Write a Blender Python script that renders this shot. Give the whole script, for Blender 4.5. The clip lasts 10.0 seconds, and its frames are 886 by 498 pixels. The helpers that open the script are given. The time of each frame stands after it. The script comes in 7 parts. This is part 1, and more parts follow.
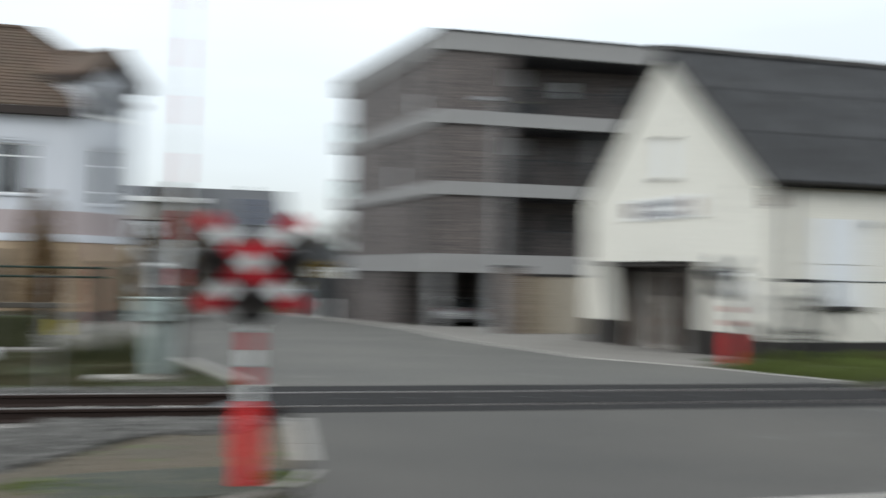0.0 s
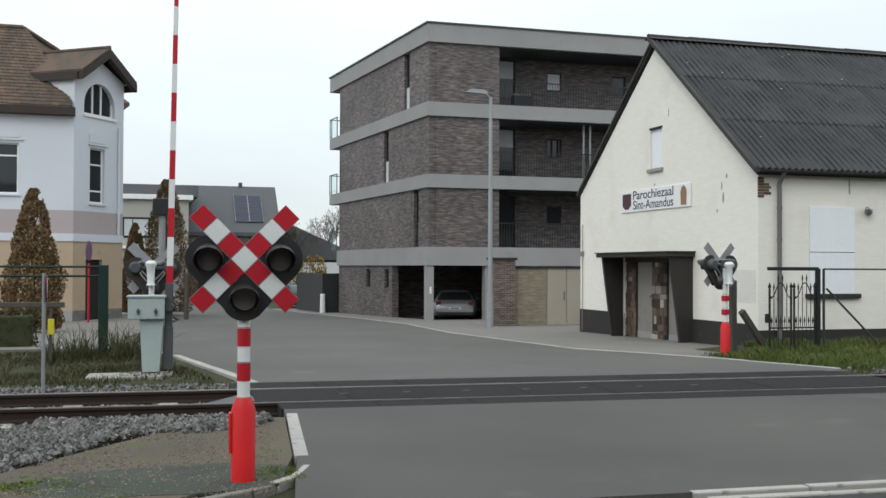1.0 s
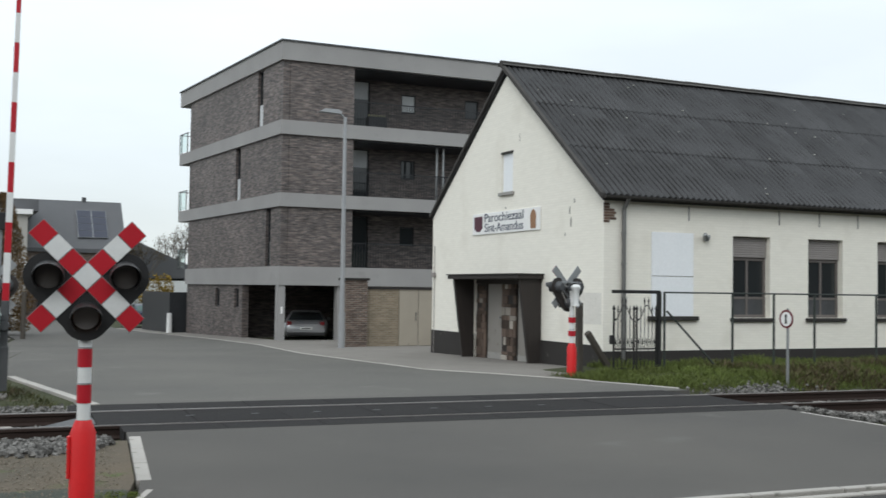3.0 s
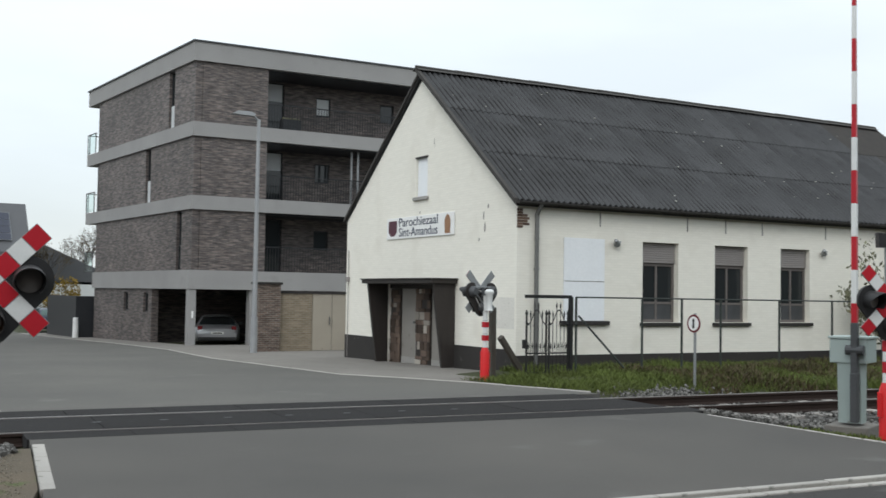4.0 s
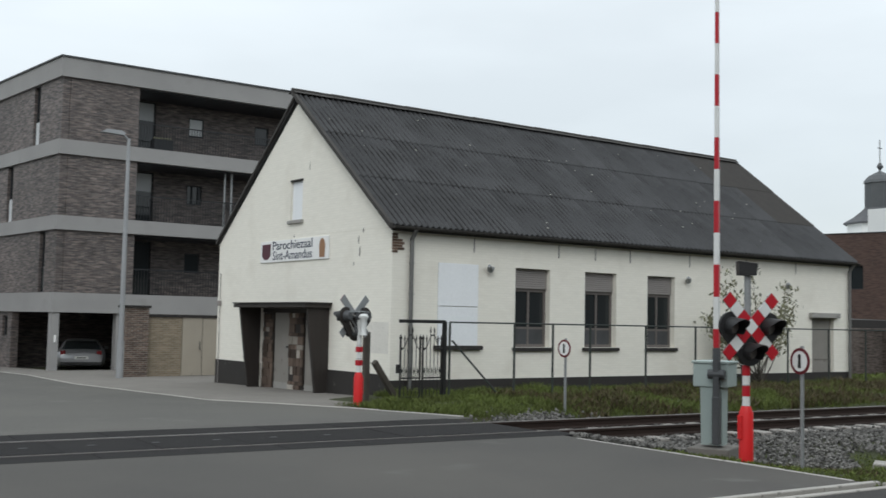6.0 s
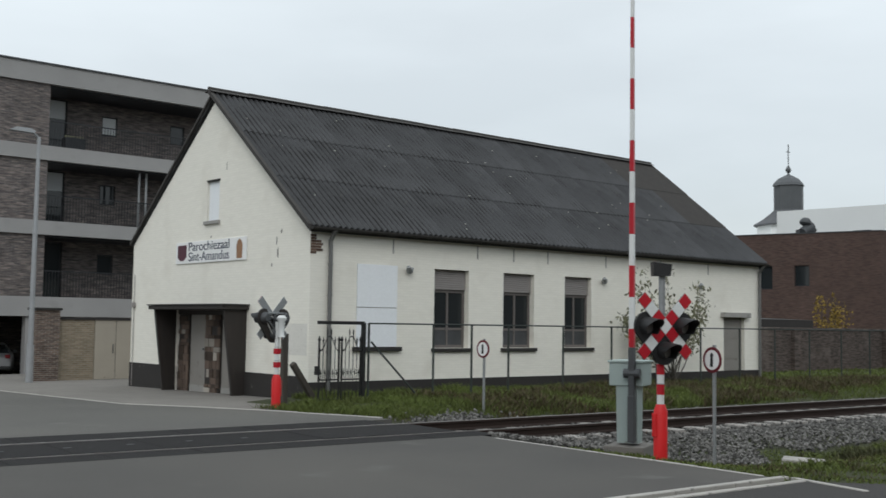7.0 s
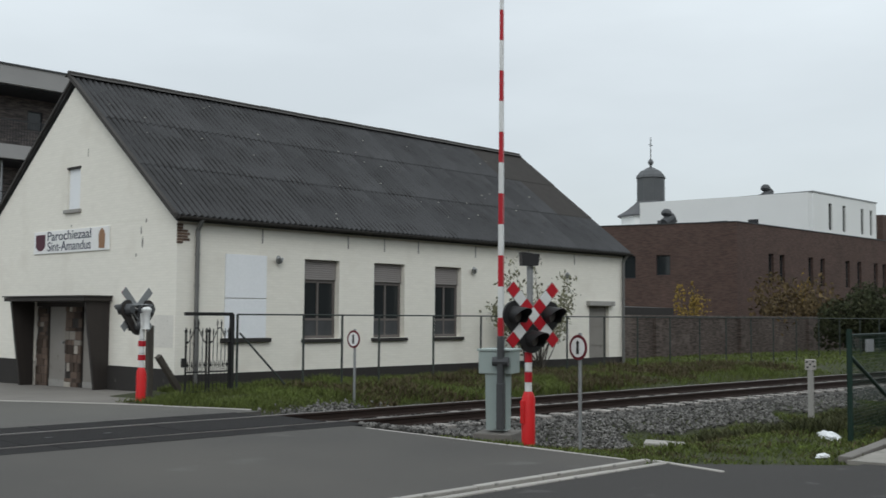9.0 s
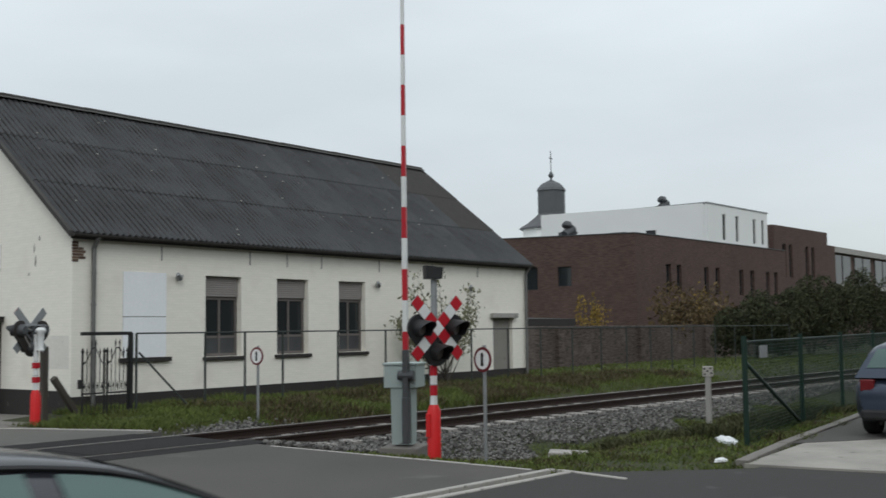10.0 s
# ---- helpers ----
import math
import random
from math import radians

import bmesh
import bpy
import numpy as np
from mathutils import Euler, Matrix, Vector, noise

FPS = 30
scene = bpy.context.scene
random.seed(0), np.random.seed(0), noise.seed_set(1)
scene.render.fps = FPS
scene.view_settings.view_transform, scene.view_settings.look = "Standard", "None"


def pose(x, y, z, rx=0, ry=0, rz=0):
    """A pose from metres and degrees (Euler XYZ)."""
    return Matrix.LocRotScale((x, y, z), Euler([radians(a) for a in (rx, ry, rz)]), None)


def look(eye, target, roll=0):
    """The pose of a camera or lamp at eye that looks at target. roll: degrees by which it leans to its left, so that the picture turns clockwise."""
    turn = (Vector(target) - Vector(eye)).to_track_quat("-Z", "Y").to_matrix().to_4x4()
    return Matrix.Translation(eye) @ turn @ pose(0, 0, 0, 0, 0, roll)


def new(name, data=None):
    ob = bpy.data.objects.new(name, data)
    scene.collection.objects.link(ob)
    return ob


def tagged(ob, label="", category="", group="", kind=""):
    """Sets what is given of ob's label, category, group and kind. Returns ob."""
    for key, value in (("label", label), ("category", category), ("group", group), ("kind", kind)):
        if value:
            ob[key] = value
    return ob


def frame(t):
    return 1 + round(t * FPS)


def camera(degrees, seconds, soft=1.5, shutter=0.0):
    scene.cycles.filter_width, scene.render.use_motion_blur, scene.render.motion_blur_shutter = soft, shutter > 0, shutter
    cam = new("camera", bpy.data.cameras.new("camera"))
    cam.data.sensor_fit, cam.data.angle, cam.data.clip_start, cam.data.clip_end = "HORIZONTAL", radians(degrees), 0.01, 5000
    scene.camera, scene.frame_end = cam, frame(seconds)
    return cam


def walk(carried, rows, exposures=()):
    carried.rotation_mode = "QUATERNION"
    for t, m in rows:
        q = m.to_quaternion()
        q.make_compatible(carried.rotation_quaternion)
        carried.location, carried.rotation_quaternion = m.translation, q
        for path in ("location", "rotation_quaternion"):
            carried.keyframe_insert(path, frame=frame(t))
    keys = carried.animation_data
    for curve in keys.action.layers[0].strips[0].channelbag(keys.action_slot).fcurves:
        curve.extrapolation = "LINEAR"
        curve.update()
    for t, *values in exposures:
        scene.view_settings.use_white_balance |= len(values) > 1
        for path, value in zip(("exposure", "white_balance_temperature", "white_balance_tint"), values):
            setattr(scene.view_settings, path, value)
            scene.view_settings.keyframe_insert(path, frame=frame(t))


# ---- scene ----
EYE = (0.0, 0.0, 1.7)
cam = camera(44.85, 10.0, soft=1.5, shutter=0.5)
# seconds, yaw, pitch, roll; the clip opens with a jerk of the hand
TURNS = [
    (-0.0334, -11.2, 1.35, -1.2),
    (0.0, -16.72, 1.32, -1.09),
    (0.0334, -18.5, 1.28, -1.0),
    (0.1, -16.85, 1.24, -0.9),
    (0.2, -16.72, 1.18, -0.8),
    (0.3, -16.68, 1.12, -0.7),
    (0.5, -16.74, 1.06, -0.57),
    (1, -17.00, 0.97, -0.22),
    (1.5, -18.27, 1.24, -0.36),
    (2, -20.32, 1.54, -0.40),
    (2.5, -22.45, 1.84, -0.58),
    (4, -29.45, 2.44, -0.90),
    (4.5, -30.95, 2.46, -0.77),
    (5, -32.27, 2.78, -0.62),
    (5.5, -34.03, 3.43, -0.99),
    (7, -40.45, 4.00, -0.85),
    (7.5, -42.25, 3.97, -0.68),
    (8, -44.03, 3.84, -0.22),
    (8.5, -45.74, 3.67, -0.32),
    (9, -47.33, 3.54, -0.41),
    (9.5, -49.76, 3.89, 0.63),
    (10, -52.41, 4.27, 0.70),
]
walk(cam, [(t, pose(*EYE, 90 + p, r, y)) for t, y, p, r in TURNS],
     [(0, 0.05), (3, 0.03), (5, -0.04), (7, -0.31), (8.5, -0.35), (10, -0.39)])

# ---- world, sun, exposure ----
world = bpy.data.worlds.new("overcast_sky")
scene.world = world
world.use_nodes = True
nt = world.node_tree
nt.nodes.clear()
w_out = nt.nodes.new("ShaderNodeOutputWorld")
w_bg = nt.nodes.new("ShaderNodeBackground")
w_sky = nt.nodes.new("ShaderNodeTexSky")
w_sky.sky_type, w_sky.sun_disc = "NISHITA", False
w_sky.sun_elevation, w_sky.sun_rotation = radians(38), radians(225)
w_co = nt.nodes.new("ShaderNodeTexCoord")
w_sep = nt.nodes.new("ShaderNodeSeparateXYZ")
w_ramp = nt.nodes.new("ShaderNodeMapRange")          # an overcast sky is about three times brighter overhead
w_ramp.inputs["From Min"].default_value, w_ramp.inputs["From Max"].default_value = 0.05, 1.0
w_ramp.inputs["To Min"].default_value, w_ramp.inputs["To Max"].default_value = 0.75, 1.72
w_noise = nt.nodes.new("ShaderNodeTexNoise")
w_noise.inputs["Scale"].default_value, w_noise.inputs["Detail"].default_value = 2.2, 5.0
w_map = nt.nodes.new("ShaderNodeMapping")
w_map.inputs["Scale"].default_value = (1, 1, 3.5)
w_cl = nt.nodes.new("ShaderNodeMapRange")
w_cl.inputs["From Min"].default_value, w_cl.inputs["From Max"].default_value = 0.3, 0.7
w_cl.inputs["To Min"].default_value, w_cl.inputs["To Max"].default_value = 0.92, 1.1
w_mul = nt.nodes.new("ShaderNodeMath"); w_mul.operation = "MULTIPLY"
w_tint = nt.nodes.new("ShaderNodeMix"); w_tint.data_type = "RGBA"; w_tint.blend_type = "MULTIPLY"
w_tint.inputs["Factor"].default_value = 1.0
w_tint.inputs["A"].default_value = (0.925, 1.0, 1.035, 1)
w_mix = nt.nodes.new("ShaderNodeMix"); w_mix.data_type = "RGBA"; w_mix.blend_type = "ADD"
w_mix.inputs["Factor"].default_value = 0.02
for a, b in ((w_co.outputs["Generated"], w_sep.inputs[0]), (w_sep.outputs["Z"], w_ramp.inputs["Value"]),
             (w_co.outputs["Generated"], w_map.inputs["Vector"]), (w_map.outputs[0], w_noise.inputs["Vector"]),
             (w_noise.outputs["Fac"], w_cl.inputs["Value"]), (w_ramp.outputs[0], w_mul.inputs[0]), (w_cl.outputs[0], w_mul.inputs[1]),
             (w_mul.outputs[0], w_tint.inputs["B"]), (w_tint.outputs["Result"], w_mix.inputs["A"]), (w_sky.outputs[0], w_mix.inputs["B"]),
             (w_mix.outputs["Result"], w_bg.inputs["Color"]), (w_bg.outputs[0], w_out.inputs[0])):
    nt.links.new(a, b)
w_bg.inputs["Strength"].default_value = 1.0
sun = new("sun", bpy.data.lights.new("sun", "SUN"))
sun.data.energy, sun.data.angle, sun.data.color = 0.7, radians(25), (1.0, 0.98, 0.95)
sun.matrix_world = look((-33, -33, 36), (0, 0, 0))


# ---- materials ----
def srgb(r, g, b):
    return tuple((c / 255 / 12.92 if c < 11 else ((c / 255 + 0.055) / 1.055) ** 2.4) for c in (r, g, b)) + (1,)


def mat(name, col, col2=None, rough=0.7, metal=0.0, scale=3.0, fine=60.0, bump=0.15, amount=0.5, emit=0.0, stretch=(1, 1, 1), dirt=None, dirt_at=0.62, per_piece=0.0, spec=0.3, island=False, grain=0.12, furrow=0.0):
    """A surface with stains at one scale and grain at another."""
    m = bpy.data.materials.new(name)
    m.use_nodes = True
    t = m.node_tree
    p = t.nodes["Principled BSDF"]
    L = t.links.new
    N = t.nodes.new
    col2 = col2 or tuple(c * 0.72 for c in col[:3])
    co = N("ShaderNodeTexCoord")
    mp = N("ShaderNodeMapping"); mp.inputs["Scale"].default_value = stretch
    L(co.outputs["Object"], mp.inputs["Vector"])
    n1 = N("ShaderNodeTexNoise"); n1.inputs["Scale"].default_value = scale; n1.inputs["Detail"].default_value = 6
    n2 = N("ShaderNodeTexNoise"); n2.inputs["Scale"].default_value = fine; n2.inputs["Detail"].default_value = 3
    L(mp.outputs[0], n1.inputs["Vector"]); L(mp.outputs[0], n2.inputs["Vector"])
    r1 = N("ShaderNodeMapRange"); r1.inputs["From Min"].default_value, r1.inputs["From Max"].default_value = 0.32, 0.7
    L(n1.outputs["Fac"], r1.inputs["Value"])
    r2 = N("ShaderNodeMapRange"); r2.inputs["To Min"].default_value, r2.inputs["To Max"].default_value = 1 - grain, 1 + grain
    r2.inputs["From Min"].default_value, r2.inputs["From Max"].default_value = 0.25, 0.75
    L(n2.outputs["Fac"], r2.inputs["Value"])
    mx = N("ShaderNodeMix"); mx.data_type = "RGBA"
    mx.inputs["A"].default_value, mx.inputs["B"].default_value = (*col[:3], 1), (*col2[:3], 1)
    am = N("ShaderNodeMath"); am.operation = "MULTIPLY"; am.inputs[1].default_value = amount
    L(r1.outputs[0], am.inputs[0]); L(am.outputs[0], mx.inputs["Factor"])
    last = mx.outputs["Result"]
    if dirt:
        n3 = N("ShaderNodeTexNoise"); n3.inputs["Scale"].default_value = scale * 2.7; n3.inputs["Detail"].default_value = 8
        L(mp.outputs[0], n3.inputs["Vector"])
        r3 = N("ShaderNodeMapRange"); r3.inputs["From Min"].default_value, r3.inputs["From Max"].default_value = dirt_at, dirt_at + 0.1
        L(n3.outputs["Fac"], r3.inputs["Value"])
        md = N("ShaderNodeMix"); md.data_type = "RGBA"; md.inputs["B"].default_value = (*dirt[:3], 1)
        L(r3.outputs[0], md.inputs["Factor"]); L(last, md.inputs["A"])
        last = md.outputs["Result"]
    if furrow:                                          # broken near-black runs along every furrow of a sheet
        sx = N("ShaderNodeSeparateXYZ"); L(co.outputs["Object"], sx.inputs[0])
        mf = N("ShaderNodeMath"); mf.operation = "MULTIPLY"; mf.inputs[1].default_value = 2 * math.pi / furrow
        L(sx.outputs["X"], mf.inputs[0])
        cs = N("ShaderNodeMath"); cs.operation = "COSINE"; L(mf.outputs[0], cs.inputs[0])
        nf = N("ShaderNodeTexNoise"); nf.inputs["Scale"].default_value = 1.6; nf.inputs["Detail"].default_value = 5
        L(N("ShaderNodeNewGeometry").outputs["Position"], nf.inputs["Vector"])
        ns = N("ShaderNodeMath"); ns.operation = "MULTIPLY_ADD"; ns.inputs[1].default_value, ns.inputs[2].default_value = 2.4, -1.35
        L(nf.outputs["Fac"], ns.inputs[0])
        sb = N("ShaderNodeMath"); sb.operation = "SUBTRACT"; L(ns.outputs[0], sb.inputs[0]); L(cs.outputs[0], sb.inputs[1])
        rf = N("ShaderNodeMapRange"); rf.inputs["From Min"].default_value, rf.inputs["From Max"].default_value = 0.1, 0.7; rf.inputs["To Max"].default_value = 1.0
        L(sb.outputs[0], rf.inputs["Value"])
        mm_ = N("ShaderNodeMix"); mm_.data_type = "RGBA"; mm_.inputs["B"].default_value = (0.012, 0.011, 0.01, 1)
        L(rf.outputs[0], mm_.inputs["Factor"]); L(last, mm_.inputs["A"])
        last = mm_.outputs["Result"]
    mu = N("ShaderNodeMix"); mu.data_type = "RGBA"; mu.blend_type = "MULTIPLY"; mu.inputs["Factor"].default_value = 1.0
    L(last, mu.inputs["A"]); L(r2.outputs[0], mu.inputs["B"])
    last = mu.outputs["Result"]
    if per_piece:
        src = N("ShaderNodeNewGeometry").outputs["Random Per Island"] if island else N("ShaderNodeObjectInfo").outputs["Random"]
        ro = N("ShaderNodeMapRange"); ro.inputs["To Min"].default_value, ro.inputs["To Max"].default_value = 1 - per_piece, 1 + per_piece
        L(src, ro.inputs["Value"])
        mo = N("ShaderNodeMix"); mo.data_type = "RGBA"; mo.blend_type = "MULTIPLY"; mo.inputs["Factor"].default_value = 1.0
        L(last, mo.inputs["A"]); L(ro.outputs[0], mo.inputs["B"])
        last = mo.outputs["Result"]
    L(last, p.inputs["Base Color"])
    p.inputs["Roughness"].default_value, p.inputs["Metallic"].default_value = rough, metal
    p.inputs["Specular IOR Level"].default_value = spec
    if bump:
        b = N("ShaderNodeBump"); b.inputs["Strength"].default_value = bump; b.inputs["Distance"].default_value = 0.02
        L(n2.outputs["Fac"], b.inputs["Height"]); L(b.outputs[0], p.inputs["Normal"])
    if emit:
        p.inputs["Emission Color"].default_value = (*col[:3], 1)
        p.inputs["Emission Strength"].default_value = emit
    return m


def brick_mat(name, c1, c2, mortar, width=0.21, height=0.065, joint=0.012, rough=0.85, bump=0.4, stain=None, stain_scale=0.35, tone=0.25, spec=0.2):
    """Bricks laid in the upright plane, whatever way the wall runs."""
    m = bpy.data.materials.new(name)
    m.use_nodes = True
    t = m.node_tree
    p = t.nodes["Principled BSDF"]
    L = t.links.new
    N = t.nodes.new
    co = N("ShaderNodeTexCoord")
    sp = N("ShaderNodeSeparateXYZ"); L(co.outputs["Object"], sp.inputs[0])
    ad = N("ShaderNodeMath"); ad.operation = "ADD"; L(sp.outputs["X"], ad.inputs[0]); L(sp.outputs["Y"], ad.inputs[1])
    cb = N("ShaderNodeCombineXYZ"); L(ad.outputs[0], cb.inputs["X"]); L(sp.outputs["Z"], cb.inputs["Y"])
    b = N("ShaderNodeTexBrick")
    b.inputs["Color1"].default_value, b.inputs["Color2"].default_value, b.inputs["Mortar"].default_value = (*c1[:3], 1), (*c2[:3], 1), (*mortar[:3], 1)
    b.inputs["Scale"].default_value = 1.0
    b.inputs["Brick Width"].default_value, b.inputs["Row Height"].default_value, b.inputs["Mortar Size"].default_value = width, height, joint
    b.inputs["Mortar Smooth"].default_value = 0.2
    L(cb.outputs[0], b.inputs["Vector"])
    n = N("ShaderNodeTexNoise"); n.inputs["Scale"].default_value = stain_scale; n.inputs["Detail"].default_value = 8; n.inputs["Roughness"].default_value = 0.7
    L(co.outputs["Object"], n.inputs["Vector"])
    r = N("ShaderNodeMapRange"); r.inputs["From Min"].default_value, r.inputs["From Max"].default_value = 0.3, 0.7
    r.inputs["To Min"].default_value, r.inputs["To Max"].default_value = 1 - tone, 1 + tone
    L(n.outputs["Fac"], r.inputs["Value"])
    n4 = N("ShaderNodeTexNoise"); n4.inputs["Scale"].default_value = 5.0; n4.inputs["Detail"].default_value = 4
    mp = N("ShaderNodeMapping"); mp.inputs["Scale"].default_value = (0.5, 0.5, 2.6)
    L(co.outputs["Object"], mp.inputs["Vector"]); L(mp.outputs[0], n4.inputs["Vector"])
    r4 = N("ShaderNodeMapRange"); r4.inputs["From Min"].default_value, r4.inputs["From Max"].default_value = 0.35, 0.65
    r4.inputs["To Min"].default_value, r4.inputs["To Max"].default_value = 1 - tone * 1.4, 1 + tone * 1.4
    L(n4.outputs["Fac"], r4.inputs["Value"])
    mm = N("ShaderNodeMath"); mm.operation = "MULTIPLY"; L(r.outputs[0], mm.inputs[0]); L(r4.outputs[0], mm.inputs[1])
    mu = N("ShaderNodeMix"); mu.data_type = "RGBA"; mu.blend_type = "MULTIPLY"; mu.inputs["Factor"].default_value = 1
    L(b.outputs["Color"], mu.inputs["A"]); L(mm.outputs[0], mu.inputs["B"])
    last = mu.outputs["Result"]
    if stain:
        n5 = N("ShaderNodeTexNoise"); n5.inputs["Scale"].default_value = 0.9; n5.inputs["Detail"].default_value = 9
        L(co.outputs["Object"], n5.inputs["Vector"])
        r5 = N("ShaderNodeMapRange"); r5.inputs["From Min"].default_value, r5.inputs["From Max"].default_value = 0.56, 0.75
        r5.inputs["To Max"].default_value = 0.6
        L(n5.outputs["Fac"], r5.inputs["Value"])
        ms = N("ShaderNodeMix"); ms.data_type = "RGBA"; ms.inputs["B"].default_value = (*stain[:3], 1)
        L(r5.outputs[0], ms.inputs["Factor"]); L(last, ms.inputs["A"])
        last = ms.outputs["Result"]
    L(last, p.inputs["Base Color"])
    p.inputs["Roughness"].default_value = rough
    p.inputs["Specular IOR Level"].default_value = spec
    bp = N("ShaderNodeBump"); bp.inputs["Strength"].default_value = bump; bp.inputs["Distance"].default_value = 0.012
    iv = N("ShaderNodeMath"); iv.operation = "SUBTRACT"; iv.inputs[0].default_value = 1.0
    L(b.outputs["Fac"], iv.inputs[1]); L(iv.outputs[0], bp.inputs["Height"]); L(bp.outputs[0], p.inputs["Normal"])
    return m


def glass_mat(name, tint=(0.02, 0.024, 0.026), rough=0.04):
    """Window glass before a dark room."""
    m = bpy.data.materials.new(name)
    m.use_nodes = True
    p = m.node_tree.nodes["Principled BSDF"]
    p.inputs["Base Color"].default_value = (*tint, 1)
    p.inputs["Roughness"].default_value = rough
    p.inputs["IOR"].default_value = 1.5
    p.inputs["Specular IOR Level"].default_value = 0.5
    return m


def clear_mat(name, tint=(0.8, 0.9, 0.88)):
    m = bpy.data.materials.new(name)
    m.use_nodes = True
    p = m.node_tree.nodes["Principled BSDF"]
    p.inputs["Base Color"].default_value = (*tint, 1)
    p.inputs["Transmission Weight"].default_value = 1.0
    p.inputs["Roughness"].default_value = 0.03
    p.inputs["IOR"].default_value = 1.1
    return m


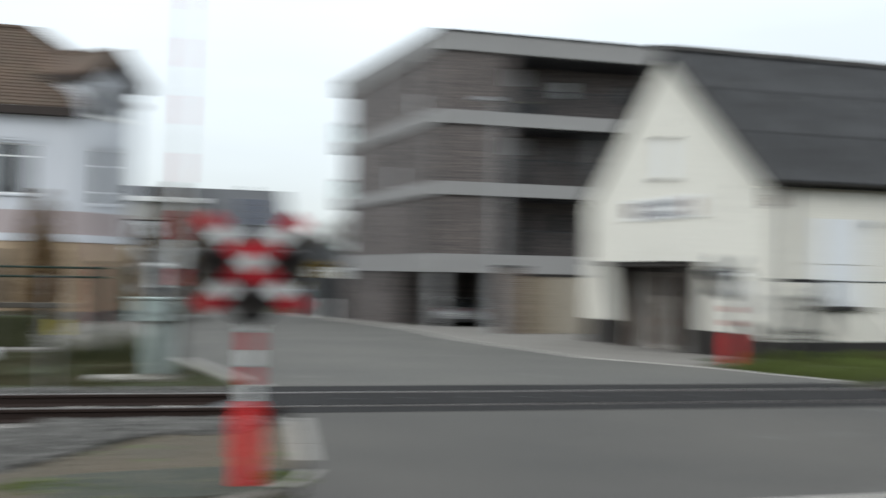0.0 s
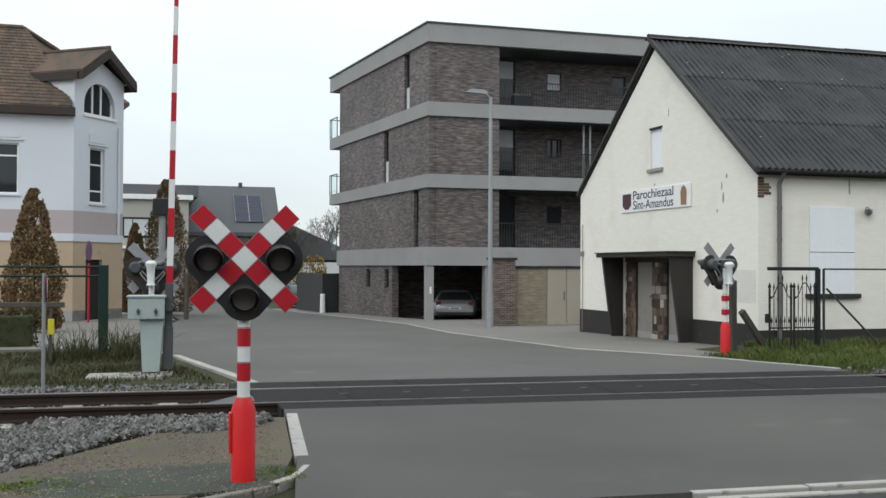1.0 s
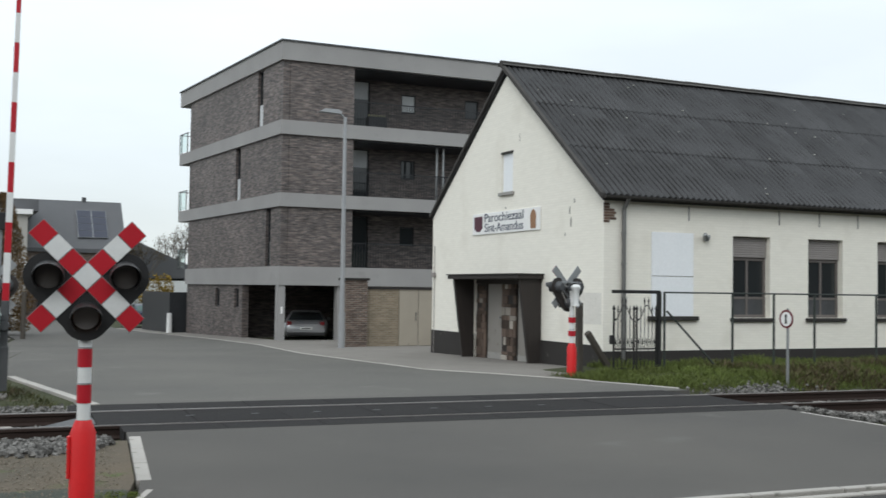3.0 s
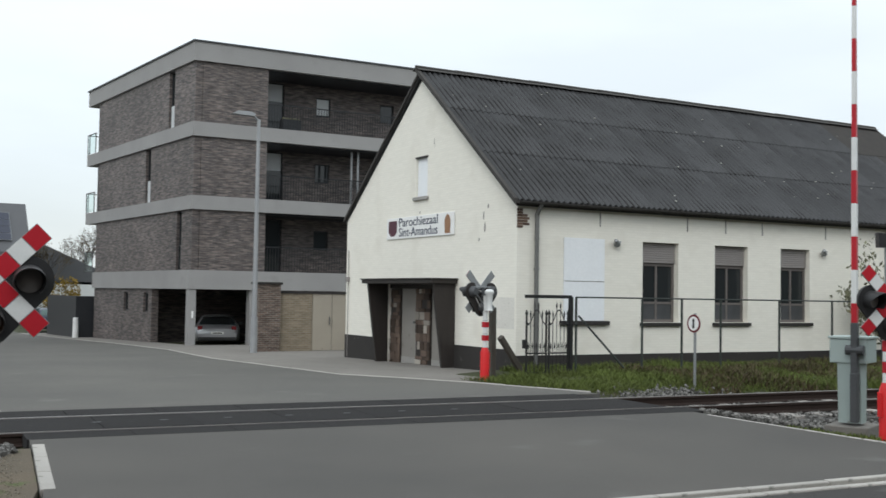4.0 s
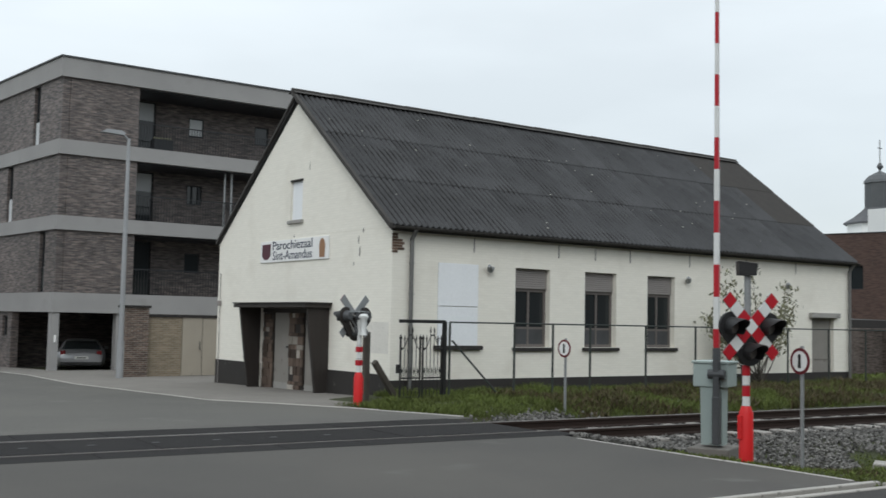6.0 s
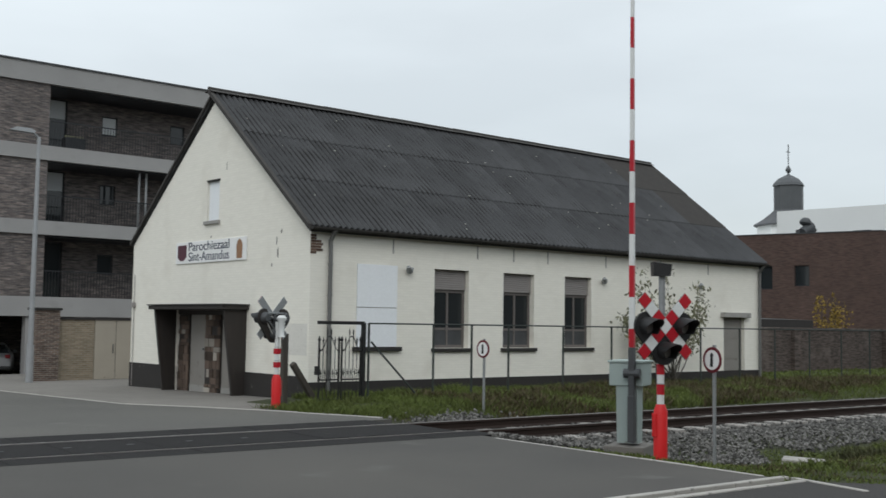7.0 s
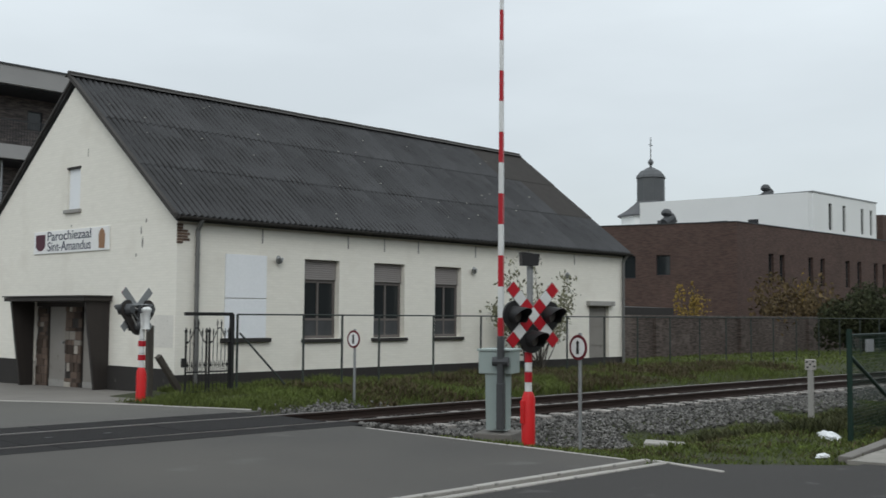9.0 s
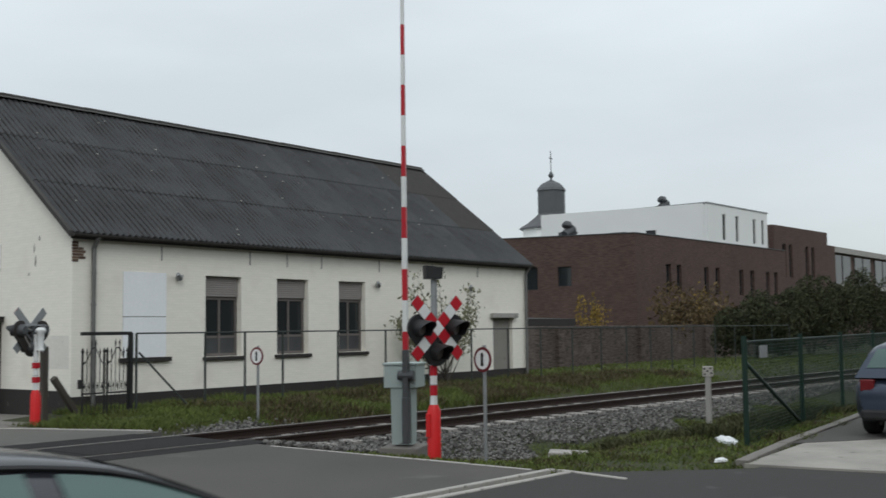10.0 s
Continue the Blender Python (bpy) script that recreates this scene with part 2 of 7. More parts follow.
M = dict(
    asphalt=mat("worn_asphalt", (0.087, 0.081, 0.074), (0.062, 0.059, 0.056), 0.9, scale=0.35, fine=130, bump=0.35, amount=0.8, dirt=(0.105, 0.101, 0.094), dirt_at=0.62, grain=0.2),
    asphalt_far=mat("lighter_grey_asphalt", (0.112, 0.107, 0.097), (0.084, 0.081, 0.076), 0.9, scale=0.3, fine=110, bump=0.35, amount=0.8, dirt=(0.13, 0.125, 0.115), dirt_at=0.62, grain=0.2),
    asphalt_dark=mat("new_asphalt", (0.042, 0.039, 0.037), (0.033, 0.031, 0.03), 0.9, scale=0.6, fine=140, bump=0.35, dirt=(0.085, 0.083, 0.08), dirt_at=0.64, grain=0.2),
    rubber=mat("crossing_panel", (0.024, 0.023, 0.023), (0.019, 0.018, 0.019), 0.9, scale=1.3, fine=90, bump=0.3, dirt=(0.05, 0.048, 0.046), dirt_at=0.66, spec=0.12, per_piece=0.06),
    concrete=mat("grey_concrete", (0.33, 0.32, 0.3), (0.24, 0.235, 0.22), 0.85, scale=1.2, fine=70, bump=0.2, dirt=(0.16, 0.155, 0.14), dirt_at=0.62),
    kerb=mat("pale_kerb_concrete", (0.36, 0.34, 0.315), (0.25, 0.24, 0.22), 0.85, scale=2.0, fine=80, bump=0.2, dirt=(0.17, 0.165, 0.15), per_piece=0.1),
    pavement=mat("pavement_concrete", (0.175, 0.163, 0.148), (0.135, 0.126, 0.115), 0.9, scale=1.0, fine=70, bump=0.25, dirt=(0.13, 0.122, 0.11), per_piece=0.08),
    earth=mat("earth_and_moss", (0.12, 0.094, 0.066), (0.08, 0.07, 0.054), 0.95, scale=0.75, fine=50, bump=0.8, amount=1.0, dirt=(0.07, 0.095, 0.03), dirt_at=0.6, grain=0.2),
    mossbed=mat("damp_moss_and_grit", (0.042, 0.05, 0.042), (0.07, 0.072, 0.058), 0.95, scale=2.2, fine=60, bump=0.9, amount=0.9, dirt=(0.085, 0.11, 0.03), dirt_at=0.6, grain=0.25),
    turf=mat("turf", (0.034, 0.042, 0.015), (0.036, 0.031, 0.018), 0.95, scale=0.6, fine=40, bump=0.7, dirt=(0.07, 0.06, 0.04), dirt_at=0.6, grain=0.2),
    ballast=mat("ballast_stone", (0.145, 0.14, 0.132), (0.065, 0.062, 0.058), 0.9, scale=2.5, fine=40, bump=0.3, per_piece=0.65, island=True),
    bed=mat("ballast_bed", (0.06, 0.056, 0.052), (0.045, 0.042, 0.038), 0.95, scale=4.0, fine=30, bump=0.8, grain=0.2),
    rail=mat("rusty_rail", (0.032, 0.02, 0.016), (0.022, 0.015, 0.013), 0.75, 0.3, scale=3, fine=60),
    railtop=mat("polished_rail_head", (0.33, 0.31, 0.3), (0.22, 0.2, 0.19), 0.45, 0.7, scale=3, fine=60, bump=0.05),
    sleeper=mat("concrete_sleeper", (0.3, 0.28, 0.26), (0.2, 0.185, 0.17), 0.9, scale=3, fine=50, dirt=(0.12, 0.09, 0.07), dirt_at=0.58, per_piece=0.15),
    hall=brick_mat("whitewashed_brick", (0.80, 0.775, 0.70), (0.775, 0.75, 0.675), (0.76, 0.735, 0.66), 0.2, 0.062, 0.008, 0.8, 0.05, stain=(0.66, 0.625, 0.55), tone=0.014),
    patch=mat("greyish_plaster", (0.68, 0.66, 0.61), (0.6, 0.58, 0.535), 0.9, scale=3.0, fine=40, bump=0.3, dirt=(0.5, 0.48, 0.44), dirt_at=0.62),
    plinth=mat("black_tarred_plinth", (0.034, 0.031, 0.029), (0.026, 0.024, 0.023), 0.75, scale=1.5, fine=40, dirt=(0.1, 0.095, 0.085), dirt_at=0.66),
    rooftile=mat("fibre_cement_sheet", (0.067, 0.068, 0.071), (0.037, 0.038, 0.04), 0.85, scale=0.8, fine=25, bump=0.2, amount=0.9, stretch=(1, 1, 1), dirt=(0.095, 0.093, 0.084), dirt_at=0.64, per_piece=0.12, furrow=(17.85 + 0.36) / 18 / 6),
    verge=mat("bitumen_verge", (0.045, 0.042, 0.04), (0.06, 0.055, 0.05), 0.8, scale=3),
    lichen=mat("pale_lichen", (0.27, 0.27, 0.24), (0.2, 0.2, 0.175), 0.95),
    lead=mat("zinc_pipe", (0.17, 0.17, 0.165), (0.12, 0.12, 0.115), 0.55, 0.4, scale=2),
    white=mat("white_paint", (0.8, 0.8, 0.79), (0.7, 0.7, 0.68), 0.5, scale=3, fine=20, bump=0.03, amount=0.4, grain=0.03),
    whiteboard=mat("white_board", (0.8, 0.82, 0.84), (0.74, 0.77, 0.79), 0.55, scale=2, fine=20, bump=0.03, amount=0.4, grain=0.03),
    red=mat("red_paint", (0.62, 0.02, 0.022), (0.5, 0.018, 0.02), 0.42, scale=5, fine=50, bump=0.03, amount=0.5, dirt=(0.35, 0.05, 0.045), dirt_at=0.68, grain=0.03),
    reddeep=mat("red_reflective_sheet", (0.42, 0.014, 0.025), (0.36, 0.012, 0.02), 0.4, scale=5, fine=50, bump=0.02, grain=0.03),
    signwhite=mat("white_reflective_sheet", (0.66, 0.67, 0.66), (0.58, 0.59, 0.58), 0.45, scale=6, fine=40, bump=0.02, grain=0.03),
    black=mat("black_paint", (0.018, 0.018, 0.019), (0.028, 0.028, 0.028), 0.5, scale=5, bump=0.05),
    lens=glass_mat("dark_signal_lens", (0.2, 0.185, 0.18), 0.22),
    greymetal=mat("galvanised_steel", (0.3, 0.31, 0.315), (0.22, 0.23, 0.235), 0.5, 0.5, scale=4, fine=60),
    darkmetal=mat("dark_grey_steel", (0.085, 0.088, 0.092), (0.06, 0.062, 0.065), 0.55, 0.4, scale=4, fine=60),
    cabinet=mat("pale_green_enamel", (0.34, 0.4, 0.385), (0.28, 0.335, 0.32), 0.5, 0.0, scale=3, fine=50, dirt=(0.2, 0.2, 0.18), dirt_at=0.66, grain=0.03),
    green=mat("dark_green_coating", (0.008, 0.028, 0.02), (0.01, 0.022, 0.017), 0.5, scale=4, bump=0.04),
    fencemetal=mat("dark_fence_steel", (0.035, 0.045, 0.042), (0.05, 0.05, 0.045), 0.6, 0.2, scale=5),
    iron=mat("black_wrought_iron", (0.02, 0.021, 0.022), (0.035, 0.033, 0.03), 0.55, 0.3, scale=6),
    timber=mat("weathered_timber", (0.09, 0.08, 0.068), (0.06, 0.053, 0.045), 0.9, scale=2, fine=30, stretch=(6, 6, 0.7), bump=0.4),
    forecourt=mat("stained_forecourt_concrete", (0.33, 0.31, 0.28), (0.2, 0.19, 0.17), 0.88, scale=1.3, fine=60, bump=0.2, amount=0.8, dirt=(0.1, 0.095, 0.085), dirt_at=0.64),
    beige=mat("beige_sheet_paint", (0.36, 0.325, 0.27), (0.3, 0.27, 0.225), 0.6, scale=1.5, dirt=(0.22, 0.195, 0.16), dirt_at=0.66, grain=0.04),
    pebble=mat("pebbles", (0.19, 0.165, 0.13), (0.13, 0.11, 0.085), 0.9, scale=2.5, fine=40, bump=0.0, per_piece=0.4, island=True),
    darkwood=mat("dark_stained_boards", (0.03, 0.026, 0.024), (0.042, 0.034, 0.03), 0.6, scale=2, fine=30, stretch=(5, 5, 0.6)),
    doorgrey=mat("grey_door_paint", (0.25, 0.235, 0.215), (0.2, 0.188, 0.17), 0.6, scale=2, dirt=(0.17, 0.155, 0.135), dirt_at=0.64),
    stone=mat("crazy_stone", (0.115, 0.083, 0.065), (0.05, 0.037, 0.03), 0.85, scale=3, fine=30, per_piece=0.6),
    palestone=mat("pale_stone", (0.36, 0.33, 0.29), (0.25, 0.22, 0.19), 0.85, scale=4, fine=30, per_piece=0.3),
    shutter=mat("grey_roller_shutter", (0.27, 0.25, 0.24), (0.22, 0.2, 0.195), 0.6, scale=2, fine=20, grain=0.03),
    frame=mat("grey_brown_frame", (0.145, 0.13, 0.122), (0.115, 0.1, 0.094), 0.5, scale=4, bump=0.03),
    anthracite=mat("anthracite_frame", (0.022, 0.024, 0.027), (0.03, 0.03, 0.033), 0.45, scale=4, bump=0.03),
    glass=glass_mat("window_glass"),
    # pale tone painted for sky reflected in window glass
    skypane=mat("pale_reflected_sky", (0.55, 0.57, 0.58), (0.48, 0.5, 0.51), 0.8, scale=3),
    aptbrick=brick_mat("grey_brown_brick", (0.152, 0.118, 0.106), (0.048, 0.04, 0.04), (0.115, 0.105, 0.1), 0.24, 0.056, 0.01, 0.6, 0.5, tone=0.33, spec=0.5),
    aptconcrete=mat("fair_faced_concrete", (0.3, 0.295, 0.29), (0.25, 0.245, 0.242), 0.8, scale=0.6, fine=40, bump=0.08, amount=0.7, dirt=(0.27, 0.265, 0.26), dirt_at=0.6, grain=0.05),
    pierbrick=brick_mat("brown_pier_brick", (0.15, 0.1, 0.08), (0.1, 0.072, 0.06), (0.2, 0.18, 0.16), 0.21, 0.065, 0.012),
    yellowbrick=brick_mat("yellow_brick", (0.26, 0.21, 0.15), (0.19, 0.15, 0.105), (0.25, 0.22, 0.175), 0.21, 0.065, 0.014, tone=0.1),
    redbrick=brick_mat("dark_red_brick", (0.1, 0.06, 0.05), (0.07, 0.045, 0.039), (0.085, 0.064, 0.056), 0.21, 0.065, 0.012, tone=0.13, stain=(0.1, 0.068, 0.056)),
    oldbrick=brick_mat("old_garden_wall_brick", (0.085, 0.063, 0.055), (0.058, 0.045, 0.041), (0.1, 0.085, 0.075), 0.21, 0.065, 0.014, tone=0.3, stain=(0.2, 0.17, 0.15)),
    greige=mat("greyish_beige_render", (0.4, 0.385, 0.355), (0.35, 0.335, 0.31), 0.85, scale=0.4, fine=30, bump=0.05, grain=0.04),
    render=mat("pale_render", (0.72, 0.73, 0.72), (0.66, 0.67, 0.66), 0.85, scale=0.3, fine=30, bump=0.05, dirt=(0.55, 0.55, 0.53), dirt_at=0.68, grain=0.03),
    villawhite=mat("bluish_white_render", (0.6, 0.62, 0.66), (0.54, 0.56, 0.6), 0.8, scale=0.5, fine=30, bump=0.05, grain=0.03),
    mauve=mat("mauve_render_band", (0.42, 0.36, 0.36), (0.37, 0.32, 0.32), 0.85, scale=0.6, fine=30, bump=0.05),
    tan=mat("tan_render", (0.44, 0.34, 0.24), (0.38, 0.29, 0.2), 0.85, scale=0.7, fine=30, bump=0.05, dirt=(0.3, 0.24, 0.18), dirt_at=0.64),
    claytile=mat("brown_clay_tile", (0.125, 0.08, 0.056), (0.06, 0.05, 0.042), 0.85, scale=0.9, fine=20, amount=1.0, stretch=(2.2, 0.6, 0.6), dirt=(0.08, 0.085, 0.05), dirt_at=0.6, per_piece=0.2, island=True),
    brownwood=mat("dark_brown_bargeboard", (0.04, 0.03, 0.026), (0.03, 0.024, 0.021), 0.6, scale=3),
    slate=mat("grey_roof_slate", (0.1, 0.102, 0.108), (0.085, 0.087, 0.092), 0.75, scale=0.8, fine=20),
    solar=mat("solar_cell", (0.03, 0.035, 0.055), (0.04, 0.045, 0.065), 0.25, scale=4, bump=0.0),
    lamppole=mat("grey_pole", (0.34, 0.35, 0.36), (0.27, 0.28, 0.29), 0.5, 0.3, scale=3),
    coupe=mat("dark_silver_car_paint", (0.33, 0.335, 0.345), (0.29, 0.295, 0.305), 0.28, 0.6, scale=3, bump=0.0, spec=0.6, grain=0.03),
    silver=mat("silver_car_paint", (0.42, 0.43, 0.45), (0.4, 0.41, 0.43), 0.3, 0.5, scale=3, bump=0.0, spec=0.6, grain=0.03),
    bluecar=mat("slate_blue_car_paint", (0.035, 0.047, 0.072), (0.032, 0.043, 0.066), 0.28, 0.4, scale=3, bump=0.0, spec=0.6, grain=0.03),
    darkcar=mat("dark_grey_car_paint", (0.035, 0.037, 0.045), (0.032, 0.034, 0.041), 0.18, 0.4, scale=3, bump=0.0, spec=0.8, grain=0.03),
    tyre=mat("tyre_rubber", (0.015, 0.015, 0.015), (0.022, 0.022, 0.022), 0.85, scale=6),
    rim=mat("alloy_rim", (0.4, 0.4, 0.41), (0.3, 0.3, 0.31), 0.35, 0.8, scale=4),
    carglass=glass_mat("car_glass", (0.055, 0.1, 0.093), 0.04),
    tintglass=glass_mat("green_tinted_car_glass", (0.07, 0.125, 0.115), 0.04),
    taillight=mat("tail_light_red", (0.13, 0.01, 0.012), (0.1, 0.008, 0.01), 0.25, scale=4, bump=0.0),
    plate=mat("number_plate_white", (0.65, 0.65, 0.62), (0.6, 0.6, 0.57), 0.5, scale=6, bump=0.0, grain=0.03),
    leafbrown=mat("rusty_brown_foliage", (0.17, 0.105, 0.048), (0.09, 0.07, 0.038), 0.9, scale=1.2, fine=9, bump=0.0, per_piece=0.35, island=True),
    leafrust=mat("dull_brown_foliage", (0.11, 0.075, 0.035), (0.06, 0.052, 0.028), 0.9, scale=1.2, fine=9, bump=0.0, per_piece=0.4, island=True),
    moss=mat("bright_moss", (0.11, 0.145, 0.03), (0.08, 0.1, 0.028), 0.95, scale=1.2, fine=9, bump=0.0, per_piece=0.35, island=True),
    leafdark=mat("dark_green_foliage", (0.026, 0.034, 0.014), (0.05, 0.044, 0.022), 0.9, scale=0.8, fine=9, bump=0.0, per_piece=0.4, island=True),
    leafyellow=mat("yellow_autumn_foliage", (0.25, 0.17, 0.035), (0.15, 0.105, 0.028), 0.9, scale=1.2, fine=9, bump=0.0, per_piece=0.3, island=True),
    leafpale=mat("pale_green_leaves", (0.19, 0.19, 0.12), (0.13, 0.13, 0.08), 0.9, scale=1.2, fine=9, bump=0.0, per_piece=0.35, island=True),
    grass=mat("grass_blades", (0.092, 0.122, 0.027), (0.058, 0.056, 0.022), 0.9, scale=0.9, fine=9, bump=0.0, per_piece=0.35, island=True),
    weed=mat("dull_weed_leaves", (0.05, 0.056, 0.021), (0.052, 0.045, 0.022), 0.9, scale=0.9, fine=9, bump=0.0, per_piece=0.45, island=True),
    drygrass=mat("dry_grass_blades", (0.08, 0.062, 0.033), (0.042, 0.036, 0.02), 0.9, scale=0.9, fine=9, bump=0.0, per_piece=0.35, island=True),
    bark=mat("grey_bark", (0.075, 0.066, 0.056), (0.05, 0.044, 0.038), 0.95, scale=4, fine=40),
    signblue=mat("dark_blue_lettering", (0.02, 0.03, 0.06), (0.025, 0.035, 0.065), 0.6, scale=6, bump=0.0),
    maroon=mat("maroon_shield", (0.09, 0.03, 0.045), (0.07, 0.03, 0.04), 0.6, scale=6, bump=0.0),
    ochre=mat("ochre_figure", (0.32, 0.18, 0.1), (0.2, 0.1, 0.06), 0.6, scale=12, bump=0.0),
    barebrick=mat("bare_brown_brick", (0.16, 0.11, 0.085), (0.1, 0.075, 0.06), 0.9, scale=3, per_piece=0.4),
    lamp_on=mat("lit_bulb", (1.0, 0.5, 0.24), (0.42, 0.12, 0.03), 0.4, scale=55, bump=0.0, amount=1.0, emit=0.85),
    dome=mat("dome_slate", (0.09, 0.095, 0.1), (0.12, 0.125, 0.13), 0.6, scale=0.7, fine=12),
    rope=mat("yellow_tag", (0.6, 0.5, 0.04), (0.5, 0.42, 0.04), 0.6, scale=5),
    purple=mat("dull_purple_enamel", (0.12, 0.05, 0.11), (0.1, 0.045, 0.09), 0.5, scale=5, bump=0.0),
    plastic=mat("white_plastic_sheet", (0.75, 0.76, 0.77), (0.62, 0.63, 0.64), 0.45, scale=5, fine=20),
)


def cut_glass(m):
    """A lit lens: bright facets between darker ribs."""
    t = m.node_tree
    p = t.nodes["Principled BSDF"]
    co, vo, ra = t.nodes.new("ShaderNodeTexCoord"), t.nodes.new("ShaderNodeTexVoronoi"), t.nodes.new("ShaderNodeMapRange")
    vo.feature, vo.inputs["Scale"].default_value = "DISTANCE_TO_EDGE", 42.0
    ra.inputs["From Max"].default_value, ra.inputs["To Min"].default_value, ra.inputs["To Max"].default_value = 0.3, 0.12, 1.5
    t.links.new(co.outputs["Object"], vo.inputs["Vector"]); t.links.new(vo.outputs["Distance"], ra.inputs["Value"])
    t.links.new(ra.outputs[0], p.inputs["Emission Strength"])


cut_glass(M["lamp_on"])


# ---- mesh helpers ----
def part(name, bm, material, parent=None, label="", smooth=False):
    """Links a bmesh as one mesh object under a thing or part."""
    me = bpy.data.meshes.new(name)
    bmesh.ops.recalc_face_normals(bm, faces=bm.faces)
    bm.to_mesh(me)
    bm.free()
    me.materials.append(M[material] if isinstance(material, str) else material)
    if smooth:
        me.polygons.foreach_set("use_smooth", [True] * len(me.polygons))
        me.set_sharp_from_angle(angle=radians(smooth if smooth is not True else 40))
    ob = new(name, me)
    if parent:
        ob.parent = parent
    if label:
        ob["label"] = label
    return ob


def raw(name, verts, faces, material, parent=None, smooth=False):
    me = bpy.data.meshes.new(name)
    me.from_pydata(verts, [], faces)
    me.materials.append(M[material])
    if smooth:
        me.polygons.foreach_set("use_smooth", [True] * len(me.polygons))
    ob = new(name, me)
    if parent:
        ob.parent = parent
    return ob


def piece(name, me, parent, m):
    ob = new(name, me)
    ob.parent = parent
    ob.matrix_local = m
    return ob


def thing(name, m, label, category, group="", kind=""):
    e = new(name)
    e.matrix_world = m
    return tagged(e, label, category, group, kind)


def B():
    return bmesh.new()


def box(bm, x0, y0, z0, x1, y1, z1, bevel=0.0, m=None):
    vs = [bm.verts.new((x, y, z)) for x in (x0, x1) for y in (y0, y1) for z in (z0, z1)]
    fs = [bm.faces.new([vs[i] for i in f]) for f in ((0, 1, 3, 2), (4, 6, 7, 5), (0, 4, 5, 1), (2, 3, 7, 6), (0, 2, 6, 4), (1, 5, 7, 3))]
    if bevel:
        es = list({e for f in fs for e in f.edges})
        r = bmesh.ops.bevel(bm, geom=es, offset=bevel, segments=2, affect="EDGES", profile=0.5)
        vs = list({v for v in vs if v.is_valid} | {v for f in r["faces"] for v in f.verts})
    if m is not None:
        bmesh.ops.transform(bm, matrix=m, verts=vs)
    return bm


def tube(bm, p0, p1, r0, r1=None, n=12, caps=True):
    p0, p1 = Vector(p0), Vector(p1)
    r1 = r0 if r1 is None else r1
    q = (p1 - p0).to_track_quat("Z", "Y")
    rings = []
    for p, r in ((p0, r0), (p1, r1)):
        rings.append([bm.verts.new(p + q @ Vector((r * math.cos(a), r * math.sin(a), 0))) for a in (2 * math.pi * i / n for i in range(n))])
    for i in range(n):
        bm.faces.new((rings[0][i], rings[0][(i + 1) % n], rings[1][(i + 1) % n], rings[1][i]))
    if caps:
        bm.faces.new(rings[0][::-1])
        bm.faces.new(rings[1])
    return bm


def lathe(bm, prof, n=20, m=None):
    """Turns (radius, height) pairs round z."""
    rings, made = [], []
    for r, z in prof:
        ring = [bm.verts.new((r * math.cos(2 * math.pi * i / n), r * math.sin(2 * math.pi * i / n), z)) for i in range(n)] if r > 1e-4 else [bm.verts.new((0, 0, z))]
        rings.append(ring); made += ring
    for a, b in zip(rings, rings[1:]):
        for i in range(n):
            j = (i + 1) % n
            if len(a) == 1 and len(b) == 1:
                continue
            if len(a) == 1:
                bm.faces.new((a[0], b[i], b[j]))
            elif len(b) == 1:
                bm.faces.new((a[i], a[j], b[0]))
            else:
                bm.faces.new((a[i], a[j], b[j], b[i]))
    if m is not None:
        bmesh.ops.transform(bm, matrix=m, verts=made)
    return bm


def prism(bm, pts, depth, m=None):
    """An outline in x and z, pushed along y from 0 to depth."""
    a = [bm.verts.new((x, 0, z)) for x, z in pts]
    b = [bm.verts.new((x, depth, z)) for x, z in pts]
    bm.faces.new(a)
    bm.faces.new(b[::-1])
    for i in range(len(pts)):
        j = (i + 1) % len(pts)
        bm.faces.new((a[j], a[i], b[i], b[j]))
    if m is not None:
        bmesh.ops.transform(bm, matrix=m, verts=a + b)
    return bm


def wall(name, m, length, height, holes, thick, material, parent, label="", top=None, z0=0.0):
    """A wall along x from 0 to length whose outer face is y = 0, with holes (x0, z0, x1, z1) through it. top(x): its upper edge."""
    xs = sorted({0.0, length, *[h[0] for h in holes], *[h[2] for h in holes]})
    zs = sorted({z0, height, *[h[1] for h in holes], *[h[3] for h in holes]})
    bm = B()
    for x0, x1 in zip(xs, xs[1:]):
        for a, b in zip(zs, zs[1:]):
            cx, cz = (x0 + x1) / 2, (a + b) / 2
            if any(h[0] < cx < h[2] and h[1] < cz < h[3] for h in holes):
                continue
            box(bm, x0, 0, a, x1, thick, b)
    bmesh.ops.remove_doubles(bm, verts=bm.verts, dist=0.0005)
    seen = {}
    for f in bm.faces:
        seen.setdefault(tuple(round(c, 3) for c in f.calc_center_median()), []).append(f)
    bmesh.ops.delete(bm, geom=[f for fs in seen.values() if len(fs) > 1 for f in fs], context="FACES_ONLY")
    bmesh.ops.transform(bm, matrix=m, verts=bm.verts)
    return part(name, bm, material, parent, label)


